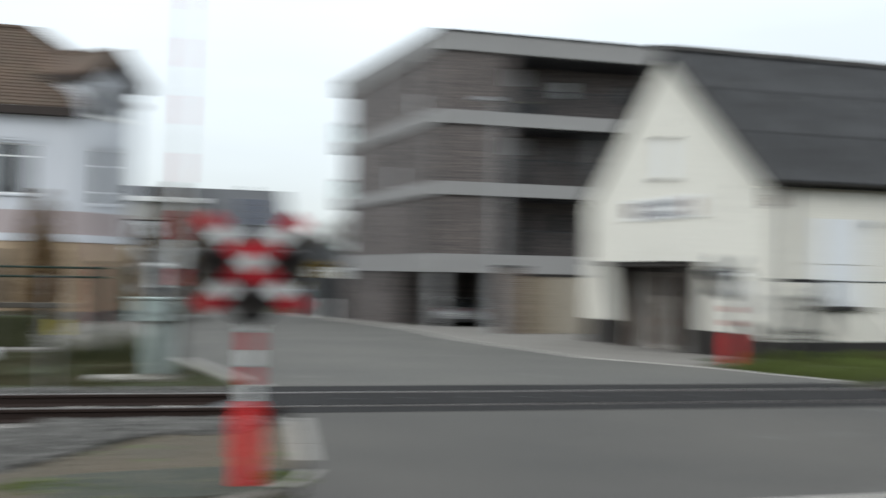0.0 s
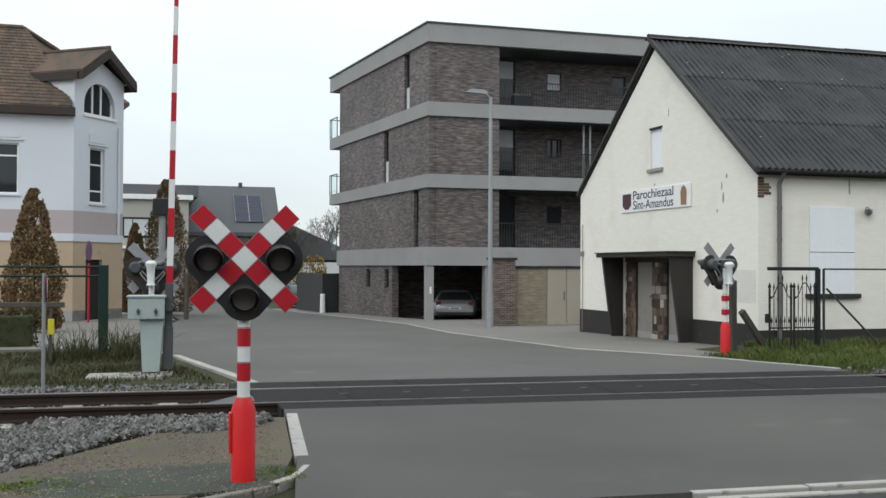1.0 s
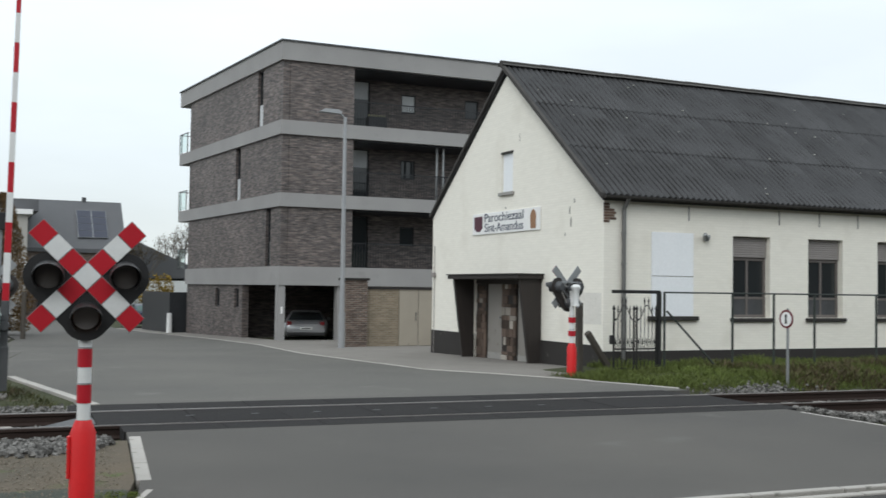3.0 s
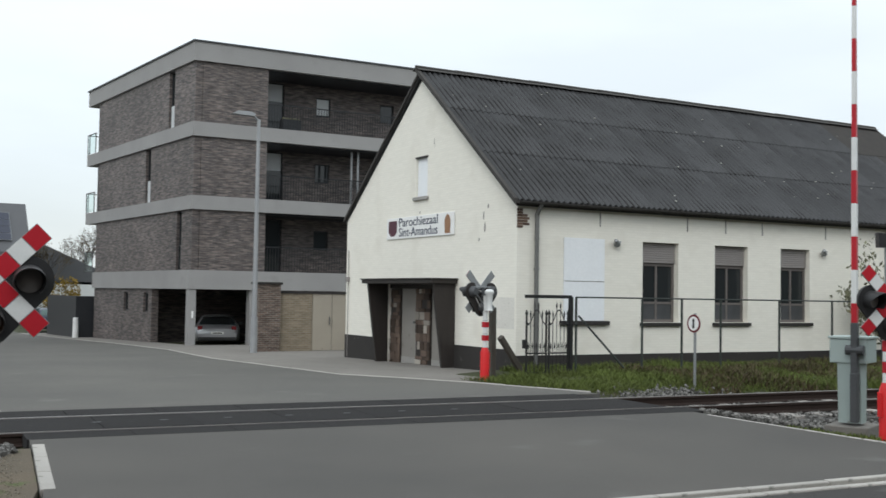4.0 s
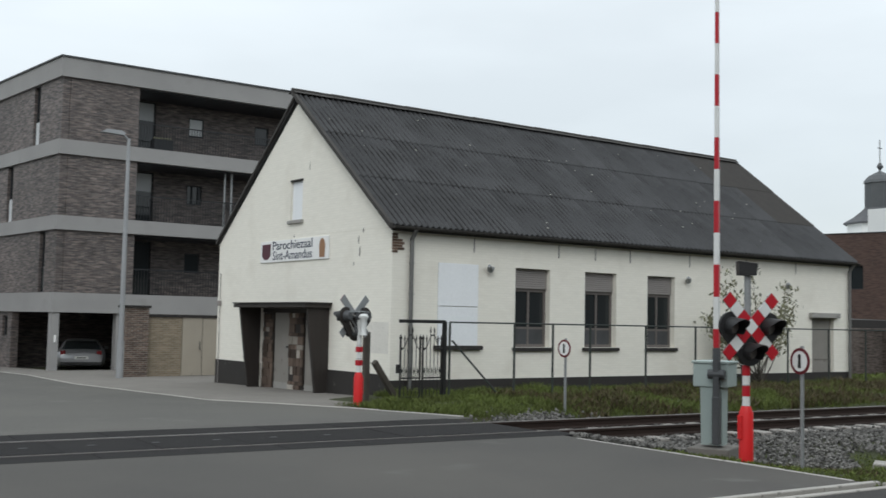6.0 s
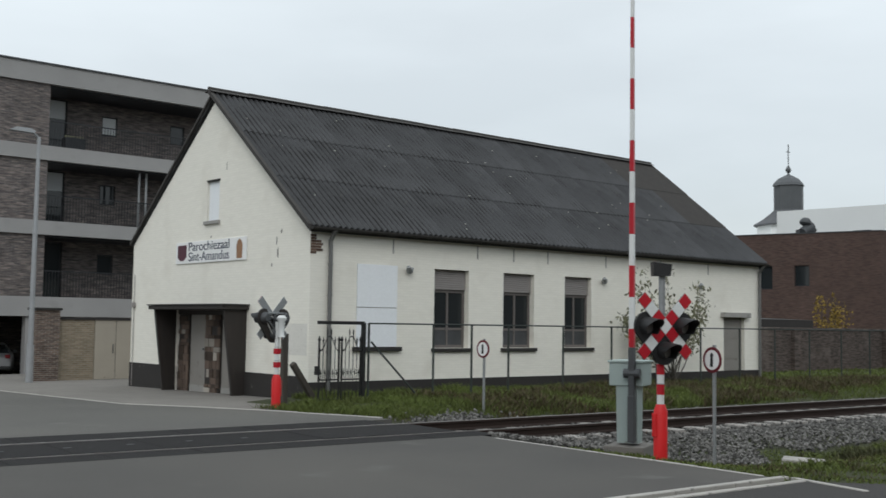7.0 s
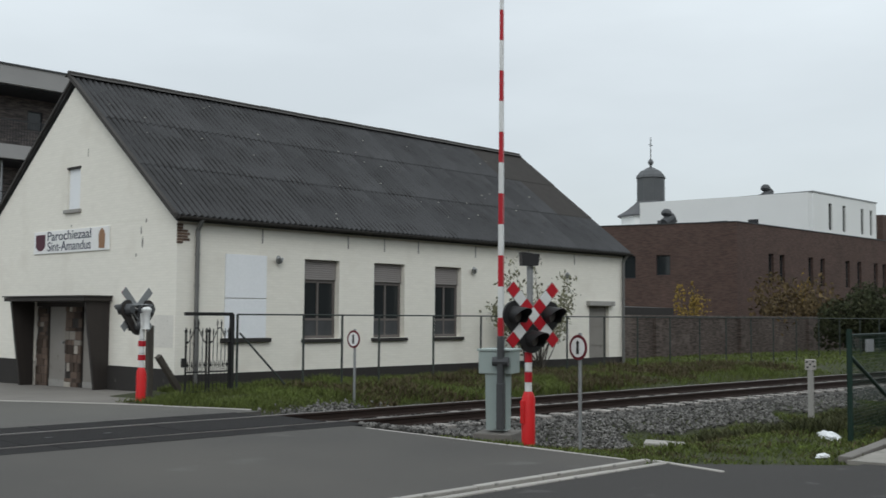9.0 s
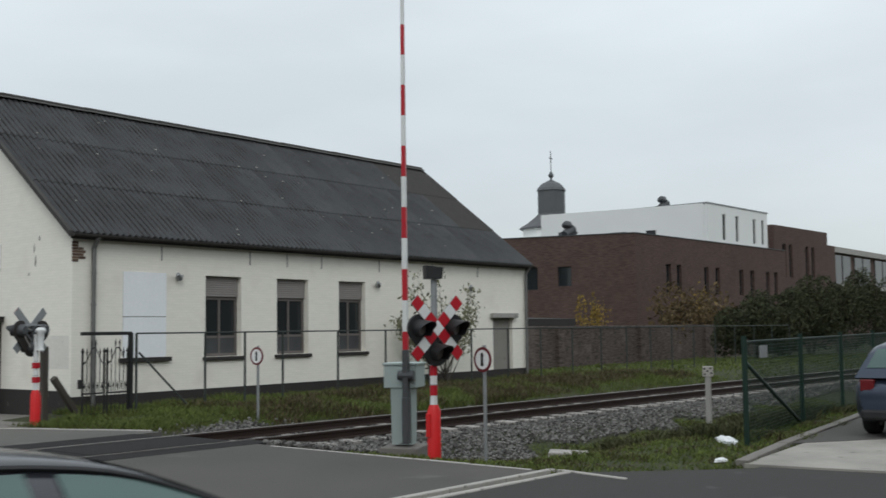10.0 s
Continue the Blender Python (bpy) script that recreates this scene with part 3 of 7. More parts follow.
def window(parent, m, w, h, material="anthracite", reveal=0.1, mull=(), trans=(), blind=0.0, sill=None, name="window", frame_w=0.06, glass="glass"):
    """A window part at m (its lower left outer corner; y runs inwards)."""
    bm = B()
    box(bm, 0, reveal, 0, w, reveal + 0.06, frame_w); box(bm, 0, reveal, h - frame_w, w, reveal + 0.06, h)
    box(bm, 0, reveal, frame_w, frame_w, reveal + 0.06, h - frame_w); box(bm, w - frame_w, reveal, frame_w, w, reveal + 0.06, h - frame_w)
    win = part(name, bm, material, parent)
    win.matrix_local = m
    for x in mull:
        bm = B(); box(bm, x - 0.03, reveal + 0.002, frame_w, x + 0.03, reveal + 0.058, h - frame_w)
        part("mullion", bm, material, win)
    for z in trans:
        bm = B(); box(bm, frame_w, reveal + 0.004, z - 0.03, w - frame_w, reveal + 0.056, z + 0.03)
        part("transom", bm, material, win)
    bm = B(); box(bm, frame_w, reveal + 0.025, frame_w, w - frame_w, reveal + 0.035, h - frame_w)
    part("pane", bm, glass, win)
    # a pale sheet over the glass paints the sky it would reflect
    if blind:
        bm = B(); box(bm, frame_w, reveal + 0.012, h - frame_w - blind, w - frame_w, reveal + 0.02, h - frame_w)
        part("blind", bm, "skypane", win, "pale sheet over the glass like reflected sky")
    if sill:
        bm = B(); box(bm, -0.08, -0.07, -0.09, w + 0.08, reveal, -0.004, 0.01)
        part("sill", bm, sill, win)
    return win


def gz(y):
    """The street falls gently beyond the railway."""
    return -0.018 * min(max(y - 16, 0), 50)


def sheet(name, outline, lift, material, thick=0.0, label="", category="", kind="structure", parent=None):
    """A paved patch that follows the ground."""
    bm = B()
    f = bm.faces.new([bm.verts.new((x, y, 0)) for x, y in outline])
    for y in (16.0, 66.0):
        bmesh.ops.bisect_plane(bm, geom=bm.verts[:] + bm.edges[:] + bm.faces[:], plane_co=(0, y, 0), plane_no=(0, 1, 0))
    bmesh.ops.triangulate(bm, faces=bm.faces[:])
    for v in bm.verts:
        v.co.z = gz(v.co.y) + lift
    if thick:
        r = bmesh.ops.extrude_face_region(bm, geom=bm.faces[:])
        for v in r["geom"]:
            if isinstance(v, bmesh.types.BMVert):
                v.co.z -= thick
    ob = part(name, bm, material, parent, label)
    return tagged(ob, label, category, kind=kind) if not parent else ob


# ---- ground, road, railway ----
def track_y(x):
    """The middle of the railway."""
    return 14.27 - 0.06 * (x - 1.5)


def step(a, b, v):
    k = min(max((v - a) / (b - a), 0.0), 1.0)
    return k * k * (3 - 2 * k)


def ground_z(x, y):
    """Open ground: a cut for the track bed, a shallow ditch, a low bank before the hall."""
    z = gz(y)
    d = track_y(x) - y
    if x > 10.9:
        near = step(0.9, 4.6, d)
        bed = -0.24 - 0.2 * step(1.4, 3.6, d)
        back = step(4.2, 6.4, d)
        far = step(1.2, 2.4, -d)
        low = bed * (1 - back) * (1 - far)
        low += (0.13 * step(1.9, 3.2, -d)) * step(11.5, 13.0, x) * (1 - step(20.6, 21.5, y))
        z += low * (step(11.2, 13.2, x) if d > 0.9 else step(10.9, 11.6, x)) - 0.03
    elif x < 2.3:
        low = -0.24 * (1 - 0.8 * step(1.5, 2.4, d)) * (1 - step(1.2, 2.6, -d))
        low -= 0.12 * step(2.4, 3.4, -d) * (1 - step(5.0, 7.5, -d)) * (1 - step(-1.2, 0.6, x))
        z += low * step(-2.3, -1.7, -x) - 0.03
    else:
        z -= 0.06
        if -1.8 < d < 1.8:
            z -= 0.25
    return z


def spaced(stops):
    """Grid lines: (from, to, step) runs."""
    out = []
    for a, b, s in stops:
        n = max(1, round((b - a) / s))
        out += [a + (b - a) * i / n for i in range(n)]
    return out + [stops[-1][1]]


gx = spaced([(-3000, -400, 1300), (-400, -40, 60), (-40, -8, 4), (-8, 2, 0.4), (2, 10.8, 0.8), (10.8, 24, 0.35), (24, 60, 1.2), (60, 200, 14), (200, 3000, 700)])
gy = spaced([(-3000, -40, 740), (-40, 2, 6), (2, 22, 0.35), (22, 66, 2.2), (66, 200, 13.4), (200, 4000, 950)])
gv = [(x, y, ground_z(x, y) + (0.02 * noise.noise(Vector((x * 0.8, y * 0.8, 0))) if (x > 11.9 or x < 1.2) and abs(x) < 70 else 0)) for y in gy for x in gx]
nx = len(gx)
gf = [(j * nx + i, j * nx + i + 1, (j + 1) * nx + i + 1, (j + 1) * nx + i) for j in range(len(gy) - 1) for i in range(nx - 1)]
tagged(raw("ground", gv, gf, "turf", smooth=True), "rough verge of turf and bare earth beside the railway", "ground", kind="structure")

# the road over the railway, the street before it and the street behind it
sheet("road", [(1.45, 8.9), (1.58, 9.6), (1.95, 12.9), (11.3, 12.35), (11.0, 7.05), (4.5, 7.25), (1.2, 7.4)], 0.0, "asphalt", 0.25, "worn grey asphalt road up to the level crossing", "road")
sheet("road", [(2.0, 15.8), (1.15, 22.6), (0.3, 30), (1.6, 38), (2.6, 46), (2.6, 66), (2.0, 140), (10, 140), (9.3, 66), (9.6, 55), (10.2, 45), (10.3, 38), (9.65, 31), (9.75, 25.8), (9.85, 22), (10.7, 19.75), (11.15, 18.4), (11.47, 16.7), (11.8, 15.2)], 0.0, "asphalt_far", 0.25, "worn grey asphalt street beyond the level crossing", "road")
sheet("street", [(-60, 7.6), (1.0, 7.4), (4.5, 7.05), (11.0, 6.75), (12.6, 5.0), (40, 5.6), (40, 0.9), (-60, 0.9)], -0.012, "asphalt_dark", 0.25, "dark asphalt street along the railway", "street")
sheet("pavement", [(-60, 0.9), (40, 0.9), (40, -6), (-60, -6)], 0.02, "pavement", 0.25, "grey paved path beside the street", "pavement")


def strip(name, pts, width, lift, material, label, category="kerb", unit=1.0, gap=0.012, thick=0.2):
    """A row of kerb stones along a line, each a piece."""
    root = tagged(new(name), label, category, kind="structure")
    for (xa, ya), (xb, yb) in zip(pts, pts[1:]):
        n = max(1, round(math.hypot(xb - xa, yb - ya) / unit))
        ang = math.atan2(yb - ya, xb - xa)
        ln = math.hypot(xb - xa, yb - ya) / n
        bm = B()
        box(bm, gap / 2, -width / 2, -thick, ln - gap / 2, width / 2, 0.0, 0.012)
        me = bpy.data.meshes.new("kerbstone")
        bmesh.ops.recalc_face_normals(bm, faces=bm.faces)
        bm.to_mesh(me); bm.free()
        me.materials.append(M[material])
        for i in range(n):
            x, y = xa + (xb - xa) * i / n, ya + (yb - ya) * i / n
            y2 = ya + (yb - ya) * (i + 1) / n
            tilt = -math.atan2(gz(y2) - gz(y), ln)
            piece("kerbstone", me, root, Matrix.Translation((x, y, gz(y) + lift + random.uniform(-0.004, 0.004))) @ Matrix.Rotation(ang, 4, "Z") @ Matrix.Rotation(tilt, 4, "Y"))
    return root


strip("kerb", [(1.97, 12.4), (1.62, 9.62)], 0.13, 0.006, "kerb", "pale concrete kerb between road and gravel")
strip("kerb", [(1.6, 9.2), (1.42, 8.75), (1.2, 8.5)], 0.08, 0.002, "kerb", "pale worn kerb at the street corner")
strip("kerb", [(1.2, 8.5), (1.0, 8.3), (0.6, 8.05)], 0.09, -0.004, "pavement", "worn mossy concrete kerb at the street corner")
strip("kerb", [(11.22, 11.9), (11.0, 7.15)], 0.07, 0.006, "kerb", "thin pale concrete edging beside the ballast")
strip("kerb", [(4.2, 7.28), (11.2, 6.98)], 0.1, 0.004, "kerb", "pale concrete gutter line across the road mouth")
strip("kerb", [(4.2, 7.02), (11.1, 6.7)], 0.1, 0.004, "kerb", "pale concrete gutter line across the road mouth")
strip("kerb", [(11.2, 6.9), (10.95, 5.85)], 0.07, 0.004, "kerb", "pale concrete edging at the street corner")
strip("kerb", [(1.95, 15.8), (1.2, 22.4)], 0.16, 0.02, "kerb", "pale concrete kerb beside the far barrier")
strip("kerb", [(11.8, 15.5), (11.47, 16.7), (11.15, 18.4), (10.7, 19.75), (9.85, 22), (9.75, 25.8), (9.65, 31), (10.3, 38), (10.2, 45), (9.6, 55), (9.3, 66)], 0.09, 0.014, "kerb", "pale concrete kerb along the pavement", thick=0.3)
strip("kerb", [(12.8, 5.25), (15.0, 5.55), (19.5, 6.0), (30, 7.2)], 0.16, 0.05, "pavement", "grey concrete kerb under the green fence", thick=0.4)

pav = sheet("pavement", [(11.2, 18.5), (10.75, 19.8), (9.9, 22), (9.8, 25.8), (9.7, 31), (10.35, 38), (10.25, 45), (9.65, 55), (9.35, 66), (12.5, 66), (11.6, 52), (12.3, 42.05), (22, 42.05), (22, 30), (13.5, 30), (13.5, 20.5), (12.9, 19.9), (12.1, 19.1)], 0.015, "pavement", 0.3, "grey concrete pavement before the hall and the flats", "pavement")
sheet("pavement", [(1.1, 22.8), (0.2, 30), (1.5, 38), (2.4, 46), (2.5, 66), (-3, 66), (-3, 44.5), (-16, 44.0), (-16, 25.5), (-0.6, 25.2)], 0.03, "pavement", 0.3, "grey concrete pavement before the white villa", "pavement")
sheet("pavement", [(12.75, 5.2), (30, 6.4), (30, 1.0), (13.3, 1.0)], 0.015, "forecourt", 0.3, "pale concrete forecourt beside the street", "pavement")
sheet("pavement", [(15.2, 5.55), (30, 6.8), (30, 4.0), (17.3, 4.0)], 0.021, "asphalt", 0.02, "grey asphalt parking strip", "pavement")
sheet("gravel_path", [(-6, 7.9), (0.4, 8.1), (1.35, 8.9), (1.55, 9.7), (1.86, 12.2), (1.15, 12.25), (0.5, 11.5), (-0.2, 10.5), (-0.9, 9.5), (-2.5, 8.6), (-6, 8.2)], -0.008, "earth", 0.1, "brown gravel and moss beside the kerb", "gravel")


ring = []
for i in range(40):                                   # a damp mossy patch round the signal's foot, frayed at its edge
    a = 2 * math.pi * i / 40
    k = 1 + 0.22 * noise.noise(Vector((math.cos(a) * 2.2, math.sin(a) * 2.2, 5))) + 0.1 * noise.noise(Vector((math.cos(a) * 7, math.sin(a) * 7, 8)))
    x, y = 0.55 + 1.25 * k * math.cos(a), 8.85 + 0.62 * k * math.sin(a)
    ring.append((min(x, 1.3 + (y - 8.6) * 0.2), max(y, 8.12 + max(0.0, x - 0.5) * 0.45)))
sheet("gravel_path", ring, -0.003, "mossbed", 0.02, "damp dark moss and grit round the signal foot", "gravel")


# rails, sleepers, ballast, crossing panels
def rail_run(x0, x1, off, label, buried=False):
    root = tagged(new("rail"), label, "rail", group="rails of the single track", kind="structure")
    ang = math.atan2(-0.06, 1)
    ln = (x1 - x0) / math.cos(ang)
    root.matrix_world = Matrix.Translation((x0, track_y(x0) + off, 0)) @ Matrix.Rotation(ang, 4, "Z")
    bm = B()
    prof = [(-0.07, -0.16), (0.07, -0.16), (0.07, -0.147), (0.012, -0.12), (0.01, -0.05), (0.034, -0.036), (0.034, -0.006), (-0.034, -0.006), (-0.034, -0.036), (-0.01, -0.05), (-0.012, -0.12), (-0.07, -0.147)]
    prism(bm, prof, ln, Matrix.Rotation(-math.pi / 2, 4, "Z"))
    part("web", bm, "rail", root)
    w = 0.024 if off > 0 else 0.012                     # the far rail's broader bright strip holds its grazing sky glint
    bm = B(); box(bm, 0, -w, -0.006, ln, w, 0.004 if not buried else 0.007)
    part("rail_head", bm, "railtop", root, "polished running surface")


for off in (-0.76, 0.76):
    rail_run(-60, 140, off, "rusty steel rail with a polished head", True)

bm = B(); box(bm, -0.13, -1.25, -0.2, 0.13, 1.25, 0.0, 0.02)
sl_me = bpy.data.meshes.new("sleeper"); bm.to_mesh(sl_me); bm.free(); sl_me.materials.append(M["sleeper"])
bed = tagged(new("track_bed"), "grey ballast bed with concrete sleepers", "track", kind="structure")
x = -8.0
while x < 48:
    if not 1.4 < x < 11.5:
        piece("sleeper", sl_me, bed, Matrix.Translation((x, track_y(x), -0.155 + random.uniform(-0.008, 0.008))) @ Matrix.Rotation(math.atan2(-0.06, 1) + random.uniform(-0.02, 0.02), 4, "Z"))
    x += 0.62


def stones(name, spots, label, size=(0.023, 0.043), material="ballast"):
    """Broken stones as one heap."""
    base = [Vector(v).normalized() for v in ((1, 0, 0), (-1, 0, 0), (0, 1, 0), (0, -1, 0), (0, 0, 1), (0, 0, -1))]
    tri = [(0, 2, 4), (2, 1, 4), (1, 3, 4), (3, 0, 4), (2, 0, 5), (1, 2, 5), (3, 1, 5), (0, 3, 5)]
    vs, fs = [], []
    for x, y, z in spots:
        s = random.uniform(*size)
        q = Euler((random.uniform(0, 6), random.uniform(0, 6), random.uniform(0, 6))).to_quaternion()
        k = len(vs)
        for b in base:
            p = q @ Vector((b.x * random.uniform(0.8, 1.4), b.y * random.uniform(0.7, 1.2), b.z * random.uniform(0.6, 1.0)))
            vs.append((x + p.x * s, y + p.y * s, z + p.z * s))
        fs += [tuple(i + k for i in f) for f in tri]
    return tagged(raw(name, vs, fs, material), label, "gravel", kind="stuff")


spots = []
rnd = random.Random(7)
for _ in range(25000):
    x = rnd.uniform(-2.8, 1.9)
    d = rnd.uniform(-2.1, 5.2)
    if x > 1.2 and abs(d) < 1.4:
        continue
    edge = 9.85 + 1.6 * (x + 0.72) if x < 0.2 else 11.32 + max(0.0, x - 1.1)
    lim = track_y(x) - edge + 0.3 * noise.noise(Vector((x * 2.5, 3, 0))) + rnd.gauss(0, 0.05)
    if d > lim or (x > 1.68 and d > 1.2):
        continue
    spots.append((x, track_y(x) - d, max(ground_z(x, track_y(x) - d), -0.235 if abs(d) < 1.2 else -0.03 if x > -0.8 and d > 1.9 else -9) + 0.02 + rnd.uniform(0, 0.04)))
for _ in range(32000):
    x = 11.5 + 26 * rnd.random() ** 1.7
    d = rnd.uniform(-1.75, 4.3)
    if d > 3.4 + 0.8 * noise.noise(Vector((x * 0.7, 9, 0))) - 0.06 * (x - 12):
        continue
    y = track_y(x) - d
    z = ground_z(x, y)
    if abs(d) < 1.3:
        z = -0.235
    spots.append((x, y, z + 0.02 + rnd.uniform(0, 0.05)))
for _ in range(500):
    x, y = rnd.gauss(13.4, 0.5), rnd.gauss(15.3, 0.14)
    spots.append((x, y, ground_z(x, y) + rnd.uniform(0.03, 0.12)))
pebbles = []
while len(pebbles) < 2600:
    x, y = rnd.uniform(-2.2, 1.8), rnd.uniform(8.1, 12.3)
    if y < 9.45 + (x + 0.9) * 1.45 + rnd.gauss(0, 0.15) and x < 1.3 + (y - 9) * 0.12 + rnd.gauss(0, 0.03) and noise.noise(Vector((x * 1.6, y * 1.6, 2))) > rnd.uniform(-0.5, 0.25):
        pebbles.append((x, y, -0.004))
stones("pebbles", pebbles, "fine brown pebbles trodden into the earth", (0.005, 0.013), "pebble")
stones("ballast", spots, "loose grey ballast stones along the track")
for xa, xb in ((-60, 1.9), (11.45, 140)):
    bm = B()
    vs = [(xa, track_y(xa) - 1.5), (xb, track_y(xb) - 1.5), (xb, track_y(xb) + 1.4), (xa, track_y(xa) + 1.4)]
    bm.faces.new([bm.verts.new((x, y, -0.205)) for x, y in vs])
    r = bmesh.ops.extrude_face_region(bm, geom=bm.faces[:])
    for v in r["geom"]:
        if isinstance(v, bmesh.types.BMVert):
            v.co.z -= 0.3
    part("bed", bm, "bed", bed)

crossing = tagged(new("level_crossing_deck"), "dark rubber panels between and beside the rails", "level crossing", kind="structure")
cr_ang = math.atan2(-0.06, 1)
for d0, d1 in ((-1.4, -0.835), (-0.655, 0.655), (0.835, 1.6)):
    n = 8
    x0, x1 = 1.75, 11.45
    ln = (x1 - x0) / n
    bm = B(); box(bm, 0.003, d0, -0.14, ln - 0.003, d1, 0.004, 0.005)
    me = bpy.data.meshes.new("panel"); bmesh.ops.recalc_face_normals(bm, faces=bm.faces); bm.to_mesh(me); bm.free(); me.materials.append(M["rubber"])
    for i in range(n):
        x = x0 + ln * i + (0.25 if d0 < -1 else -0.25 if d0 > 0.8 else 0)
        piece("panel", me, crossing, Matrix.Translation((x, track_y(x), random.uniform(-0.002, 0.003))) @ Matrix.Rotation(cr_ang, 4, "Z"))
bm = B()
for i in range(7):                                    # lifting lugs in the middle panels
    x = 2.9 + i * 0.85
    box(bm, x, track_y(x) - 0.05, 0.002, x + 0.1, track_y(x) + 0.0, 0.009)
part("lug", bm, "darkmetal", crossing)
for x in (1.45, 11.6):                                # steel ramps at the ends of the deck
    bm = B()
    prism(bm, [(-0.3, -0.14), (0.3, -0.14), (0.3 if x < 5 else -0.3, -0.01)], 0.9, pose(x, track_y(x) - 0.45, 0))
    part("end_ramp", bm, "darkmetal", crossing)


# ---- the parish hall ----
def hall():
    ln, wd, eave, apex = 17.85, 9.4, 3.86, 7.45
    root = thing("parish_hall", pose(13.5, 20.5, 0), "whitewashed brick parish hall with a grey corrugated roof", "hall")
    # side wall to the railway
    wins = [(3.68, 1.1, 4.83, 3.07), (6.05, 1.1, 7.2, 3.07), (8.4, 1.1, 9.5, 3.07)]
    door = (15.85, -0.05, 17.0, 2.05)
    board = (1.3, 1.14, 2.5, 3.09)
    side = wall("side_wall", Matrix(), ln, eave, [*wins, door, board], 0.3, "hall", root, z0=0.34)
    # the gable: its lower part with the recessed entrance, its upper part round the blocked window
    gm = pose(0, wd, 0, 0, 0, -90)
    wall("gable_wall", gm, wd - 0.3, eave, [(2.87, -0.3, 6.62, 1.98)], 0.3, "hall", root, z0=0.46)
    top = lambda x: eave + (apex - eave) * (1 - abs(x - wd / 2) / (wd / 2))
    hx0, hx1, hz0, hz1 = 4.42, 5.06, 4.3, 5.34
    bm = B()
    for pts in ([(0, eave), (hx0, eave), (hx0, top(hx0))], [(hx1, eave + 0.002), (wd, eave + 0.002), (hx1, top(hx1))],
                [(hx0, eave), (hx1, eave), (hx1, hz0), (hx0, hz0)], [(hx0, hz1), (hx1, hz1), (hx1, top(hx1)), (wd / 2, apex), (hx0, top(hx0))]):
        prism(bm, pts, 0.3)
    bmesh.ops.transform(bm, matrix=gm, verts=bm.verts)
    part("gable_top", bm, "hall", root)
    bm = B(); box(bm, wd - 1.07, -0.004, 0.94, wd - 0.08, 0.02, 1.66, m=gm); part("plaster_patch", bm, "patch", root, "greyish plaster patch")
    for nm, m, l, h0, h1 in (("back_wall", pose(ln, wd, 0, 0, 0, 180), ln - 0.3, -0.4, eave), ("end_wall", pose(ln, 0, 0, 0, 0, 90), wd, -0.4, eave)):
        wall(nm, m @ pose(0.3, 0, 0) if nm == "end_wall" else m, l - (0.6 if nm == "end_wall" else 0), h1, [], 0.3, "hall", root, z0=h0)
    bm = B(); prism(bm, [(0, eave), (wd, eave), (wd / 2, apex)], 0.3, pose(ln, 0, 0, 0, 0, 90)); part("end_gable", bm, "hall", root)
    # tarred plinths, a hand proud of the wall
    bm = B()
    box(bm, -0.02, -0.02, -0.5, ln, 0.3, 0.34); part("plinth", bm, "plinth", root)
    bm = B(); box(bm, -0.022, 0.3, -0.5, 0.3, 2.78, 0.46); part("plinth", bm, "plinth", root)
    bm = B(); box(bm, -0.022, 6.53, -0.5, 0.3, wd, 0.46); part("plinth", bm, "plinth", root)
    bm = B(); box(bm, 0.28, 0.3, -0.45, ln - 0.3, wd - 0.3, -0.1); part("floor_slab", bm, "concrete", root)
    # board in the gable window and its sill
    bm = B(); box(bm, hx0 - 0.01, 0.06, hz0, hx1 + 0.01, 0.1, hz1 + 0.01, m=gm); part("window_board", bm, "whiteboard", root, "white board in a blocked window")
    bm = B(); box(bm, hx0 - 0.08, -0.07, hz0 - 0.09, hx1 + 0.08, 0.1, hz0, 0.01, m=gm); part("sill", bm, "concrete", root)
    # dark strip paints the shade at the head of the recess
    bm = B(); box(bm, hx0 - 0.03, -0.012, hz1, hx1 + 0.03, 0.1, hz1 + 0.045, m=gm); part("lintel", bm, "plinth", root)
    # side windows with half-lowered shutters
    for x0, z0, x1, z1 in wins:
        w = window(root, pose(x0, 0, z0), x1 - x0, z1 - z0 - 0.5, "frame", 0.17, mull=((x1 - x0) / 2,), trans=(0.48,), frame_w=0.075, sill="plinth")
        sh = part("roller_shutter", box(B(), 0.01, 0.165, z1 - z0 - 0.5, x1 - x0 - 0.01, 0.168, z1 - z0), "shutter", w, "grey roller shutter, partly lowered")
        for i in range(9):
            bm = B(); box(bm, 0.01, 0.12, z1 - z0 - 0.5 + i * 0.055, x1 - x0 - 0.01, 0.16, z1 - z0 - 0.5 + i * 0.055 + 0.05, 0.008)
            sl = part("slat", bm, "shutter", root); sl.matrix_local = pose(x0, 0, z0)
        bm = B(); box(bm, 0.075, 0.185, 0.075, x1 - x0 - 0.075, 0.192, 0.46); part("lower_panel", bm, "darkmetal", w)
        # black panel puts the darkness of the unlit room behind the panes
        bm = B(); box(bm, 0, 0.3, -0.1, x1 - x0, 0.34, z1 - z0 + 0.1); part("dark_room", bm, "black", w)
    x0, z0, x1, z1 = board
    bm = B(); box(bm, x0 + 0.006, -0.02, z0, x1 - 0.006, 0.2, 2.06); box(bm, x0 + 0.006, -0.02, 2.075, x1 - 0.006, 0.2, z1)
    part("window_board", bm, "whiteboard", root, "two white boards over a window")
    bm = B(); box(bm, x0 - 0.1, -0.09, z0 - 0.1, x1 + 0.12, 0.05, z0 - 0.004, 0.01); part("sill", bm, "plinth", root)
    # side door with a concrete hood
    x0, z0, x1, z1 = door
